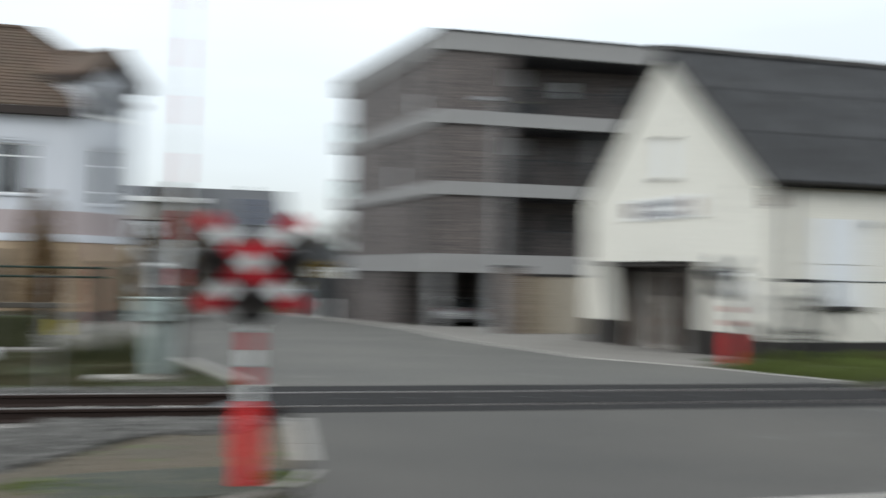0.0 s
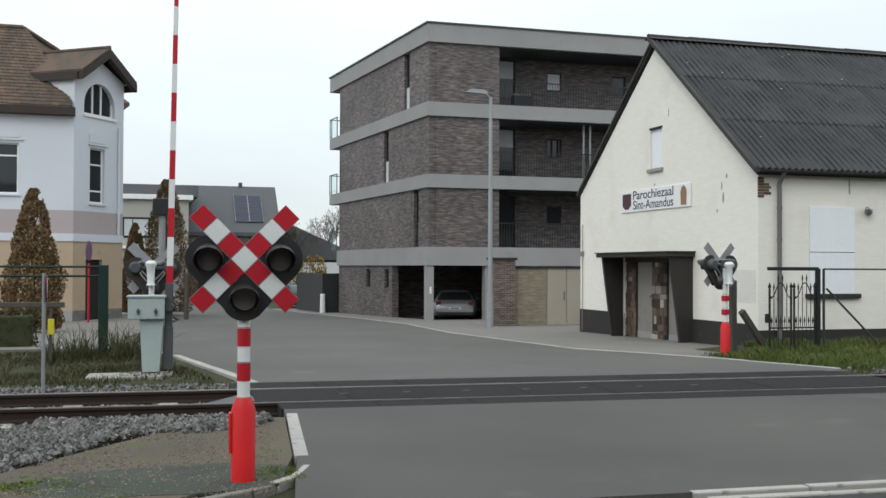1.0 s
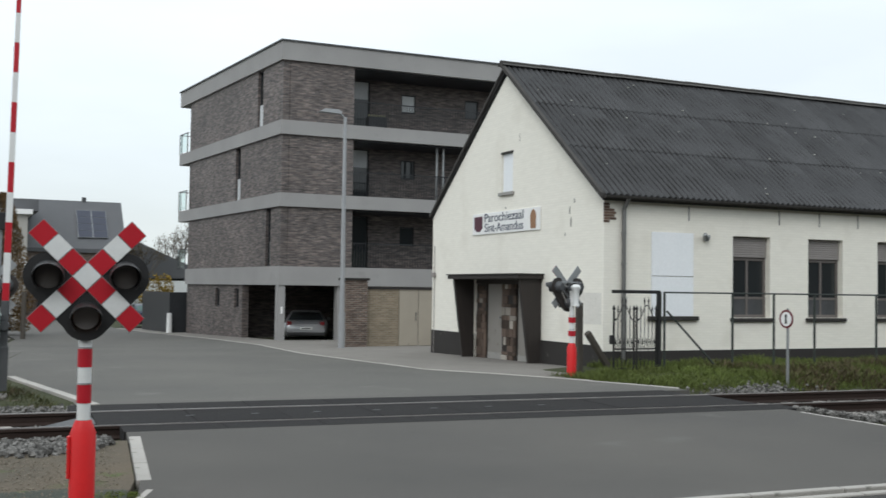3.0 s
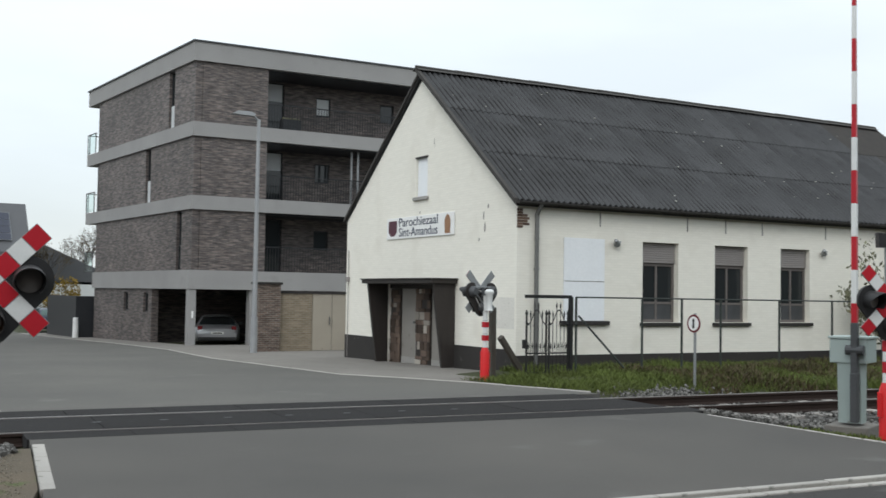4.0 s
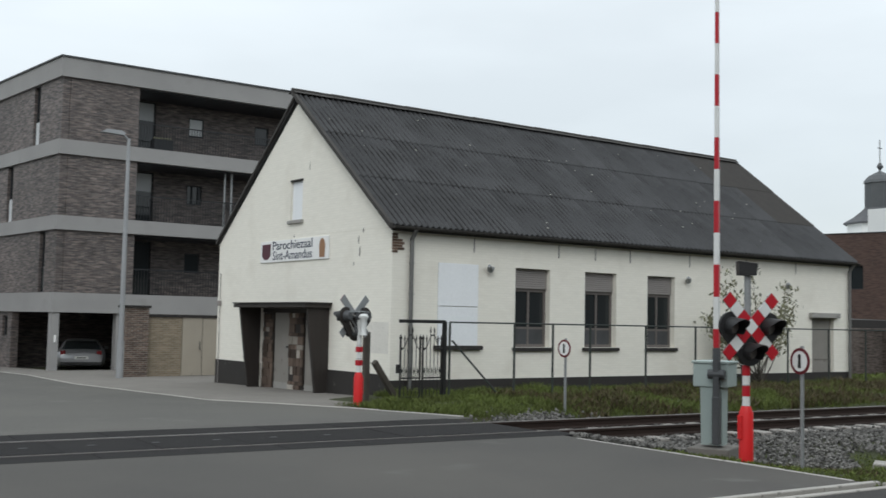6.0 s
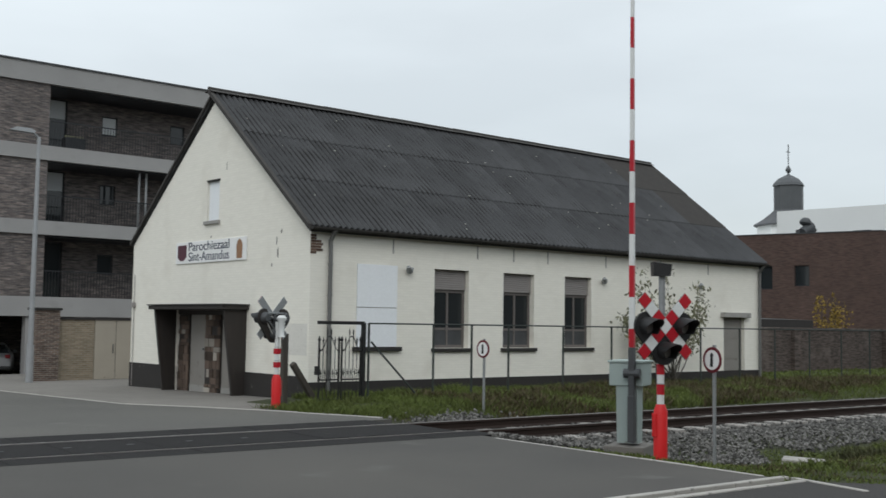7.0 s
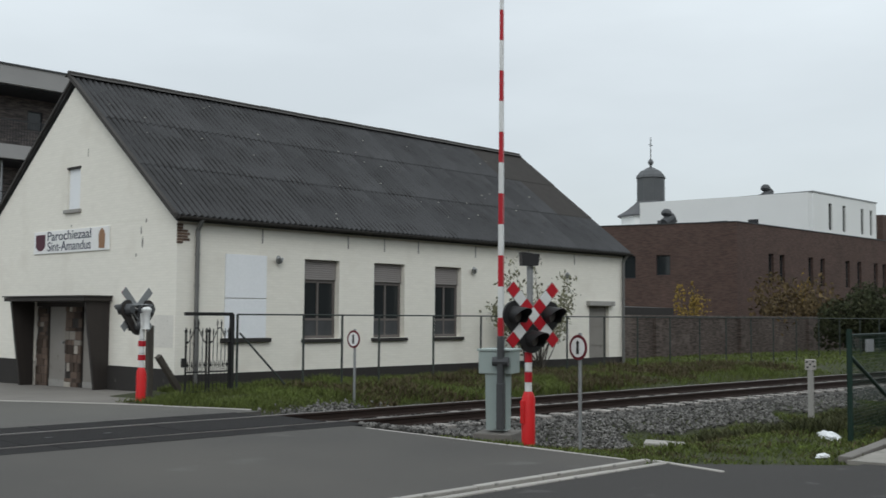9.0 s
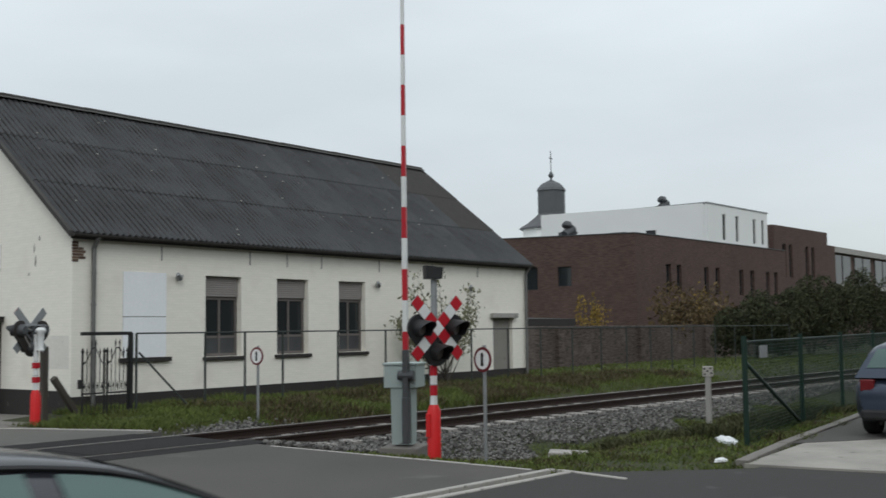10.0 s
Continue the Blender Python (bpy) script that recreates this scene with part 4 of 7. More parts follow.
    bm = B(); box(bm, x0 - 0.16, -0.16, z1 + 0.004, x1 + 0.16, 0.1, z1 + 0.16, 0.012); part("door_hood", bm, "concrete", root)
    bm = B(); box(bm, x0, 0.12, -0.1, x1, 0.18, z1)
    for k in range(3):
        box(bm, x0 + 0.12, 0.105, 0.1 + k * 0.64, x1 - 0.12, 0.125, 0.6 + k * 0.64)
    dr = part("side_door", bm, "doorgrey", root, "faded grey-green wooden side door")
    bm = B(); tube(bm, (x1 - 0.15, 0.05, 1.0), (x1 - 0.15, 0.12, 1.0), 0.02); part("handle", bm, "darkmetal", dr)
    # entrance: canopy between two fins that widen upwards, doors, stone piers
    bm = B(); box(bm, 2.66, -0.74, 1.98, 6.73, 0.0, 2.08, 0.012, m=gm); canopy = part("canopy", bm, "darkwood", root, "dark flat canopy over the entrance")
    bm = B(); box(bm, 2.63, -0.77, 2.084, 6.76, -0.004, 2.115, m=gm); part("roof_felt", bm, "verge", canopy)
    for u in (2.77, 6.52):
        bm = B(); prism(bm, [(0.0, -0.3), (0.32, -0.3), (0.62, 1.978), (0.0, 1.978)], 0.1, gm @ pose(u, -0.004, 0, 0, 0, -90))
        part("side_fin", bm, "darkwood", root, "dark boarded fin, wider at its head")
    bm = B(); box(bm, 2.88, 0.2, -0.3, 6.61, 0.28, 1.98, m=gm); part("back_panel", bm, "black", root)
    bm = B(); box(bm, 2.88, 0.05, 1.86, 6.51, 0.2, 1.978, m=gm); part("door_head", bm, "darkwood", root)
    for xa, xb in ((3.53, 4.44), (5.24, 6.15)):
        bm = B(); box(bm, xa + 0.004, 0.1, -0.2, xb - 0.004, 0.16, 1.855, 0.01, m=gm); dr = part("entrance_door", bm, "doorgrey", root, "plain grey entrance door")
        bm = B(); box(bm, xa + 0.02, 0.085, -0.2, xb - 0.02, 0.102, 0.0, m=gm); part("kick_plate", bm, "concrete", dr)
        bm = B(); tube(bm, gm @ Vector((xb - 0.12, 0.03, 0.95)), gm @ Vector((xb - 0.12, 0.1, 0.95)), 0.022); part("handle", bm, "greymetal", dr)
    for xa, xb in ((2.95, 3.53), (4.44, 5.24), (6.15, 6.5)):
        bm = B(); box(bm, xa, 0.06, -0.25, xb, 0.16, 1.855, m=gm); pier = part("stone_pier", bm, "darkwood", root, "pier of mixed brown stones")
        z = -0.2
        while z < 1.75:
            h = random.choice((0.09, 0.13, 0.17, 0.22))
            x = xa
            while x < xb - 0.03:
                w = min(random.choice((0.14, 0.2, 0.32)), xb - x)
                if random.random() < 0.9:
                    bm = B(); box(bm, x + 0.006, 0.06 - random.uniform(0.012, 0.04), z + 0.006, x + w - 0.006, 0.062, min(z + h, 1.85) - 0.006, m=gm)
                    part("stone", bm, "palestone" if random.random() < 0.16 else "stone", pier)
                x += w
            z += h
    # corrugated roof in courses of sheets
    slope = math.atan2(apex + 0.12 - (eave + 0.02), wd / 2)
    sl = (wd / 2 + 0.2) / math.cos(slope)
    rows, cols = 3, 18
    sw, sh = (ln + 0.36) / cols, sl / rows
    bm = B()
    nseg = 36
    lo, hi, lip = [], [], []
    for i in range(nseg + 1):
        u = sw * i / nseg
        w = 0.034 * math.cos(2 * math.pi * 6 * i / nseg)
        lo.append(bm.verts.new((u, 0, w + 0.018))); hi.append(bm.verts.new((u, sh + 0.12, w))); lip.append(bm.verts.new((u, 0.0, w - 0.012)))
    for i in range(nseg):
        bm.faces.new((lo[i], lo[i + 1], hi[i + 1], hi[i])); bm.faces.new((lip[i], lip[i + 1], lo[i + 1], lo[i]))
    me = bpy.data.meshes.new("roof_sheet"); bm.to_mesh(me); bm.free(); me.materials.append(M["rooftile"])
    me.polygons.foreach_set("use_smooth", [True] * len(me.polygons)); me.set_sharp_from_angle(angle=radians(60))
    me_dark = me.copy(); me_dark.materials.clear(); me_dark.materials.append(M["verge"])
    roof = new("roof"); roof.parent = root; roof["label"] = "weathered grey corrugated fibre-cement roof"
    start = Vector((-0.2, -0.2, eave + 0.17 - 0.2 * math.tan(slope)))
    up = Vector((0, math.cos(slope), math.sin(slope)))
    rot = Matrix.Rotation(slope, 4, "X")
    for c in range(cols):
        for r in range(rows):
            p = start + up * (sh * r) + Vector((sw * c, 0, 0.0))
            piece("roof_sheet", me if not (c > 14 and r == 2 or c > 15 and r == 1) else me_dark, roof, Matrix.Translation(p) @ rot)
    bm = B()
    a = start + Vector((0, 0, -0.05)); b = a + up * sl
    prism(bm, [(a.y, a.z), (b.y, b.z), (b.y, b.z - 0.08), (a.y + 0.02, a.z - 0.08)], ln + 0.3, Matrix.Translation((-0.15, 0, 0)) @ Matrix(((0, 1, 0, 0), (1, 0, 0, 0), (0, 0, 1, 0), (0, 0, 0, 1))))
    part("roof_deck", bm, "verge", roof)
    bm = B()
    ax, az = wd + 0.06, a.z + 0.14 * math.tan(slope)
    prism(bm, [(ax, az + 0.06), (b.y, b.z + 0.06), (b.y, b.z - 0.1), (ax, az - 0.08)], ln + 0.24, Matrix.Translation((-0.06, 0, 0)) @ Matrix(((0, 1, 0, 0), (1, 0, 0, 0), (0, 0, 1, 0), (0, 0, 0, 1))))
    part("back_slope", bm, "rooftile", roof)
    bm = B(); box(bm, 0, -0.2, -0.03, 1.22, 0.0, 0.02, m=Matrix.Rotation(-0.62, 4, "X")); box(bm, 0, 0.0, -0.03, 1.22, 0.2, 0.02, m=Matrix.Rotation(0.62, 4, "X") @ Matrix.Scale(1, 4)); tube(bm, (0, 0, 0.0), (1.22, 0, 0), 0.055, 0.05, 10)
    rc = bpy.data.meshes.new("ridge_cap")
    for v in bm.verts:
        if abs(v.co.y) > 0.1:
            v.co.z = -abs(v.co.y) * math.tan(slope) + (0.05 if v.co.z > -0.06 else 0.02)
    bm.to_mesh(rc); bm.free(); rc.materials.append(M["verge"])
    for i in range(15):
        piece("ridge_cap", rc, roof, Matrix.Translation((-0.22 + 1.215 * i, wd / 2, b.z + 0.1 + 0.006 * (i % 2))))
    # verge boards along the gable, gutter, downpipes
    for s in (-1, 1):
        y0 = -0.22 if s < 0 else wd + 0.08
        z0 = start.z - 0.02 + (0 if s < 0 else 0.12 * math.tan(slope) - 0.03)
        bm = B()
        prism(bm, [(y0, z0 - 0.06), (wd / 2, b.z - 0.02), (wd / 2, b.z + (0.1 if s < 0 else 0.06)), (y0, z0 + (0.06 if s < 0 else 0.03))], 0.1 if s < 0 else 0.06, Matrix.Translation((-0.24 if s < 0 else -0.1, 0, 0)) @ Matrix(((0, 1, 0, 0), (1, 0, 0, 0), (0, 0, 1, 0), (0, 0, 0, 1))))
        part("verge_board", bm, "verge", roof)
    bm = B()
    n = 8
    for xa, xb in ((-0.16, ln + 0.16),):
        ring = [(-0.27 + 0.065 * math.cos(math.pi + math.pi * i / n), start.z - 0.02 + 0.065 * math.sin(math.pi + math.pi * i / n)) for i in range(n + 1)]
        prism(bm, ring, xb - xa, Matrix.Translation((xa, 0, 0)) @ Matrix(((0, 1, 0, 0), (1, 0, 0, 0), (0, 0, 1, 0), (0, 0, 0, 1))))
    part("gutter", bm, "verge", root)
    for x in (0.48, ln - 0.1):
        bm = B()
        tube(bm, (x, -0.27, start.z - 0.06), (x, -0.09, start.z - 0.3), 0.05); tube(bm, (x, -0.09, start.z - 0.28), (x, -0.09, -0.1), 0.05)
        for z in (1.0, 2.3, 3.0):
            tube(bm, (x, -0.09, z), (x, -0.09, z + 0.05), 0.062)
        part("downpipe", bm, "lead", root, "grey zinc downpipe", smooth=True)
    # bare patch of brick at the corner and small scars on the gable
    for r in range(7):
        for c in range(3):
            if c == 0 or (r, c) in ((0, 2), (6, 2), (5, 2)):
                continue
            bm = B(); box(bm, *((9.2 + (0.06 if r % 2 else 0), -0.012, 3.26 + r * 0.065, 9.396, 0.01, 3.318 + r * 0.065) if c == 0 else (-0.01 + (c - 1) * 0.16, -0.012, 3.26 + r * 0.065, 0.14 + (c - 1) * (0.13 + 0.05 * (r % 2)), 0.01, 3.318 + r * 0.065)), m=gm if c == 0 else None)
            part("bare_brick", bm, "barebrick", root)
    for x, z, w, h in ((7.9, 3.55, 0.05, 0.18), (7.95, 3.25, 0.07, 0.22), (7.7, 3.02, 0.05, 0.08), (8.1, 3.8, 0.06, 0.1), (4.1, 3.72, 0.05, 0.05), (4.65, 3.86, 0.06, 0.06), (5.4, 5.6, 0.03, 0.2), (1.2, 4.85, 0.05, 0.35)):
        bm = B(); prism(bm, [(x, z), (x + w * 0.6, z - h * 0.2), (x + w, z + h * 0.3), (x + w * 0.7, z + h), (x + w * 0.1, z + h * 0.7)], 0.01, gm @ pose(0, -0.004, 0)); part("plaster_scar", bm, "doorgrey", root)
    for x in (0.15, 2.9, 4.2, 5.5, 7.9, 10.4, 12.8):                        # wall ties under the eaves
        bm = B(); box(bm, x + 2.2, -0.018, 3.38, x + 2.225, 0.0, 3.72); part("wall_tie", bm, "concrete", root)
    for x in (2.9, 10.05, 14.6):                        # bulkhead lamps on the wall
        bm = B(); lathe(bm, [(0, 0.2), (0.04, 0.19), (0.06, 0.12), (0.085, 0.0), (0, 0.02)], 12, pose(x - 0.08, -0.08, 2.98, 35, -55, 0)); tube(bm, (x + 0.06, 0, 3.0), (x, -0.1, 3.04), 0.025)
        part("wall_lamp", bm, "greymetal", root, "small grey bulkhead lamp")
    bm = B(); tube(bm, (-0.03, wd - 0.2, -0.2), (-0.03, wd - 0.2, 3.0), 0.012, n=6); box(bm, -0.1, wd - 0.27, 2.05, 0.0, wd - 0.13, 2.2, 0.02)
    part("cable", bm, "shutter", root, "cable with a small junction box")
    rn = random.Random(3)                               # lichen spots
    bm = B()
    for _ in range(36):
        u, v = rn.uniform(0.3, ln - 2), rn.uniform(0.2, sl - 0.5)
        p = start + up * v + Vector((u, 0, 0)) + Vector((0, -math.sin(slope), math.cos(slope))) * 0.045
        r = rn.uniform(0.012, 0.034)
        prism(bm, [(r * math.cos(k), r * math.sin(k) * 0.8) for k in range(6)], 0.014, Matrix.Translation(p) @ rot @ Matrix.Rotation(math.pi / 2, 4, "X"))
    tagged(part("lichen", bm, "lichen", roof), kind="stuff")
    return root


hall_ob = hall()


def text(body, size, m, material, parent, name="lettering", depth=0.003, align="LEFT", squeeze=1.0):
    c = bpy.data.curves.new(name, "FONT")
    c.body, c.size, c.extrude, c.align_x, c.offset = body, size, depth, align, 0.0015
    tmp = bpy.data.objects.new(name, c)
    scene.collection.objects.link(tmp)
    me = bpy.data.meshes.new_from_object(tmp.evaluated_get(bpy.context.evaluated_depsgraph_get()))
    bpy.data.objects.remove(tmp)
    me.materials.clear(); me.materials.append(M[material])
    ob = new(name, me); ob.parent = parent
    ob.matrix_local = m @ Matrix.Diagonal((squeeze, 1, 1, 1))
    return ob


sg = thing("name_sign", pose(13.5, 29.9, 0, 0, 0, -90), "white name board with blue lettering on the gable", "sign")
bm = B(); box(bm, 2.78, -0.035, 3.22, 6.56, -0.003, 3.8, 0.006); part("board", bm, "white", sg)
text("Parochiezaal", 0.34, pose(4.62, -0.037, 3.55, 90, 0, 0), "signblue", sg, align="CENTER", squeeze=1.32)
text("Sint-Amandus", 0.34, pose(4.62, -0.037, 3.28, 90, 0, 0), "signblue", sg, align="CENTER", squeeze=1.16)
bm = B(); prism(bm, [(2.9, 3.4), (3.05, 3.3), (3.25, 3.3), (3.4, 3.4), (3.4, 3.72), (2.9, 3.72)], 0.006, pose(0, -0.042, 0)); part("shield", bm, "maroon", sg, "maroon shield emblem")
bm = B(); prism(bm, [(6.1, 3.27), (6.36, 3.27), (6.38, 3.6), (6.33, 3.7), (6.23, 3.76), (6.13, 3.7), (6.08, 3.6)], 0.006, pose(0, -0.042, 0)); part("emblem", bm, "ochre", sg, "plain ochre emblem")


# ---- an unseen house row, added to darken reflections and the near ground ----
row = thing("unseen_near_row", pose(0, -9.5, 0), "unseen brown brick row, added to block low sky", "wall", kind="structure")
bm = B(); box(bm, -45, -0.4, -0.3, 75, 0, 5.6); part("facade", bm, "pierbrick", row)
bm = B(); prism(bm, [(-0.15, 5.6), (-4.5, 9.0), (-8.6, 5.6)], 120, pose(75, 0, 0, 0, 0, 90)); part("roof", bm, "claytile", row)


# ---- level crossing equipment ----
M["rimred"] = mat("faded_dark_red", (0.13, 0.012, 0.02), (0.08, 0.01, 0.014), 0.5, scale=8, bump=0.0, grain=0.05)


def crossing_signal(m, label, bell=True, lit=False, reach=0.0, head=1.0, lift=0.0):
    """A flashing light signal with its crossed boards; it faces -y."""
    root = thing("crossing_signal", m, label, "railway signal", "signals of the level crossing")
    bm = B(); lathe(bm, [(0, -0.15), (0.095, -0.15), (0.095, 0.585), (0.06, 0.68), (0, 0.68)], 16); base = part("base", bm, "red", root, "red tubular foot", smooth=True)
    bm = B(); box(bm, -0.115, -0.04, 0.24, -0.09, 0.04, 0.56, 0.006); part("hatch", bm, "red", base)
    bm = B(); tube(bm, (0, 0, 0.66), (0, 0, 1.75), 0.05, n=16); part("post", bm, "signwhite", root, smooth=True)
    for z in (0.81, 1.085):
        bm = B()
        if reach:
            box(bm, -0.052, -0.052, z + 0.01, 0.052, 0.052, z + 0.12)
        else:
            tube(bm, (0, 0, z), (0, 0, z + 0.14), 0.054, n=16)
        part("red_band", bm, "reddeep", root, "red reflective band", smooth=not reach)
    for z in (0.675, 0.955, 1.23):
        bm = B(); tube(bm, (0, 0, z), (0, 0, z + 0.008), 0.0565, n=16); part("clamp", bm, "greymetal", root)
    zc, w, seg = 1.745, 0.168, 0.163
    for k, ang in ((0, 45), (1, -45)):
        bm = B(); box(bm, -3.5 * seg, -0.105 + k * 0.012, -w / 2, 3.5 * seg, -0.095 + k * 0.012, w / 2, m=pose(0, 0, zc, 0, ang, 0)); arm = part("cross_board", bm, "greymetal", root, "diagonal board of red and white squares")
        for i in range(7):
            if k and i == 3:
                continue
            bm = B(); box(bm, (i - 3.5) * seg + 0.004, -0.111 + k * 0.006, -w / 2 + 0.005, (i - 2.5) * seg - 0.004, -0.104 + k * 0.012, w / 2 - 0.005, m=pose(0, 0, zc, 0, ang, 0))
            part("square", bm, "signwhite" if i % 2 else "reddeep", arm)
    # the black shield behind three lamps
    pts = []
    for cx, cz, a0, a1 in ((0.3, 0.0, -35, 115), (-0.3, 0.0, 65, 215), (0.0, -0.335, 205, 335)):
        pts += [(cx + 0.195 * math.cos(radians(a)), zc + cz + 0.195 * math.sin(radians(a))) for a in range(a0, a1 + 1, 15)]
    top = [(0.16, zc + 0.06), (-0.16, zc + 0.06)]
    n1 = len(range(-35, 116, 15))
    bm = B(); prism(bm, pts[:n1] + top + pts[n1:], 0.03, pose(0, -0.09, 0)); part("backboard", bm, "black", root, "black shield behind the lamps")
    bm = B(); prism(bm, pts[:n1] + top + pts[n1:], 0.006, pose(0, -0.058, 0)); part("back_plate", bm, "darkwood", root, "bare brownish back of the shield")
    for xa, za, xb, zb in ((-0.3, 0.05, 0.05, -0.3), (0.3, 0.05, -0.05, -0.3), (-0.3, 0.1, 0.3, 0.1)):
        bm = B(); tube(bm, (xa, -0.02, zc + za), (xb, -0.02, zc + zb), 0.016, n=6); part("conduit", bm, "greymetal", root)
    bm = B(); box(bm, -0.32, -0.06, zc - 0.03, 0.32, -0.01, zc + 0.03, 0.01); box(bm, -0.035, -0.06, zc - 0.36, 0.035, -0.01, zc + 0.1, 0.01); part("bracket", bm, "darkmetal", root)
    for cx, cz in ((-0.3, 0.0), (0.3, 0.0), (0.0, -0.335)):
        bm = B(); lathe(bm, [(0, 0), (0.12, 0), (0.12, 0.06), (0.08, 0.12), (0, 0.12)], 16, pose(cx, -0.06, zc + cz, -90, 0, 0)); lamp = part("lamp_housing", bm, "darkmetal", root, smooth=True)
        bm = B(); lathe(bm, [(0.105, 0.0), (0.1, 0.012), (0.06, 0.028), (0, 0.034)], 20, pose(cx, -0.09, zc + cz, 90, 0, 0)); part("lens", bm, "lens", lamp, "dark signal lens", smooth=True)
        bm = B()
        n = 18
        ri, ro = [], []
        for i in range(n + 1):
            a = radians(-50 + 280 * i / n)
            d = 0.27 * (0.42 + 0.58 * max(0.0, math.sin(a)) ** 0.7) + 0.03
            for r, L_ in ((0.128, ri), (0.121, ro)):
                L_.append((bm.verts.new((cx + r * math.cos(a), -0.09, zc + cz + r * math.sin(a))), bm.verts.new((cx + r * 0.97 * math.cos(a), -0.09 - d, zc + cz + r * 0.97 * math.sin(a) - d * 0.1))))
        for i in range(n):
            for L_ in (ri, ro):
                bm.faces.new((L_[i][0], L_[i + 1][0], L_[i + 1][1], L_[i][1]))
            bm.faces.new((ri[i][1], ri[i + 1][1], ro[i + 1][1], ro[i][1]))
        part("hood", bm, "black", lamp, smooth=True)
    if head != 1.0:
        for ob in root.children:
            if ob.name.split(".")[0] in ("cross_board", "backboard", "back_plate", "conduit", "bracket", "lamp_housing"):
                ob.scale = (head, head, head)
                ob.location.z = zc * (1 - head) + lift
    if lit:
        # added disc before the lower lamp, lit on one face; turning makes the flash
        bulb = new("flash_disc"); bulb.parent = root
        bm = B(); lathe(bm, [(0, 0.0), (0.088, 0.002), (0.092, 0.008), (0, 0.012)], 20, Matrix.Rotation(math.pi / 2, 4, "X")); part("dark_face", bm, "lens", bulb, smooth=True)
        bm = B(); lathe(bm, [(0, 0.013), (0.086, 0.011), (0.075, 0.02), (0.04, 0.026), (0, 0.028)], 20, Matrix.Rotation(-math.pi / 2, 4, "X")); part("bright_face", bm, "lamp_on", bulb, "glowing amber lamp face", smooth=True)
        root["flash_disc_height"] = zc + lift - 0.335 * head
        return root, bulb
    if reach:
        for ob in root.children:
            if ob.name.split(".")[0] in ("cross_board", "backboard", "back_plate", "conduit", "bracket", "lamp_housing"):
                ob.location.y -= reach
        for z in (zc - 0.22, zc + 0.02):
            bm = B(); tube(bm, (0, 0, z), (0, -reach - 0.04, z), 0.03, n=10); part("support_arm", bm, "darkmetal", root)
        for k in (-1, 1):
            bm = B()
            loop = [(0.05 * k, -0.02, zc + 0.08), (0.2 * k, 0.0, zc + 0.13), (0.27 * k, -0.02, zc + 0.05), (0.2 * k, 0.02, zc - 0.12), (0.07 * k, 0.0, zc - 0.28)]
            for p, q in zip(loop, loop[1:]):
                tube(bm, (p[0], p[1] - reach, p[2]), (q[0], q[1] - reach, q[2]), 0.012, n=6)
            part("cable", bm, "concrete", root, "pale looped lamp cable")
    if bell:
        bm = B(); lathe(bm, [(0, 0.08), (0.06, 0.075), (0.1, 0.03), (0.1, 0.0), (0.075, -0.04), (0.06, -0.32), (0.08, -0.36), (0, -0.36)], 16, pose(0, 0.1, 1.8)); part("bell", bm, "signwhite", root, "white warning bell on a short column", smooth=True)
    return root


near_signal, near_bulb = crossing_signal(pose(0.99, 8.66, -0.02, 0, 0, -6), "red and white crossing signal with three dark lamps by the kerb", lit=True, head=0.93, lift=0.035)
second = crossing_signal(pose(11.89, 9.33, -0.03, 0, 0, -14), "red and white crossing signal with a black lamp box on top", bell=False)
bm = B(); tube(bm, (0.07, 0.06, 1.5), (0.07, 0.06, 2.46), 0.045, n=12); part("mast", bm, "greymetal", second, smooth=True)
bm = B(); prism(bm, [(-0.13, 2.44), (0.1, 2.44), (0.12, 2.6), (-0.14, 2.63)], 0.2, pose(0.02, -0.04, 0, 0, 0, -25)); part("lamp_box", bm, "black", second, "black lamp box on top of the mast")
crossing_signal(pose(11.66, 18.86, -0.05, 0, 0, 196), "crossing signal seen from behind, before the hall", reach=0.06, head=0.96, lift=0.08)
crossing_signal(pose(0.63, 19.8, -0.08, 0, 0, 170), "crossing signal seen from behind, beside the far barrier", reach=0.12)


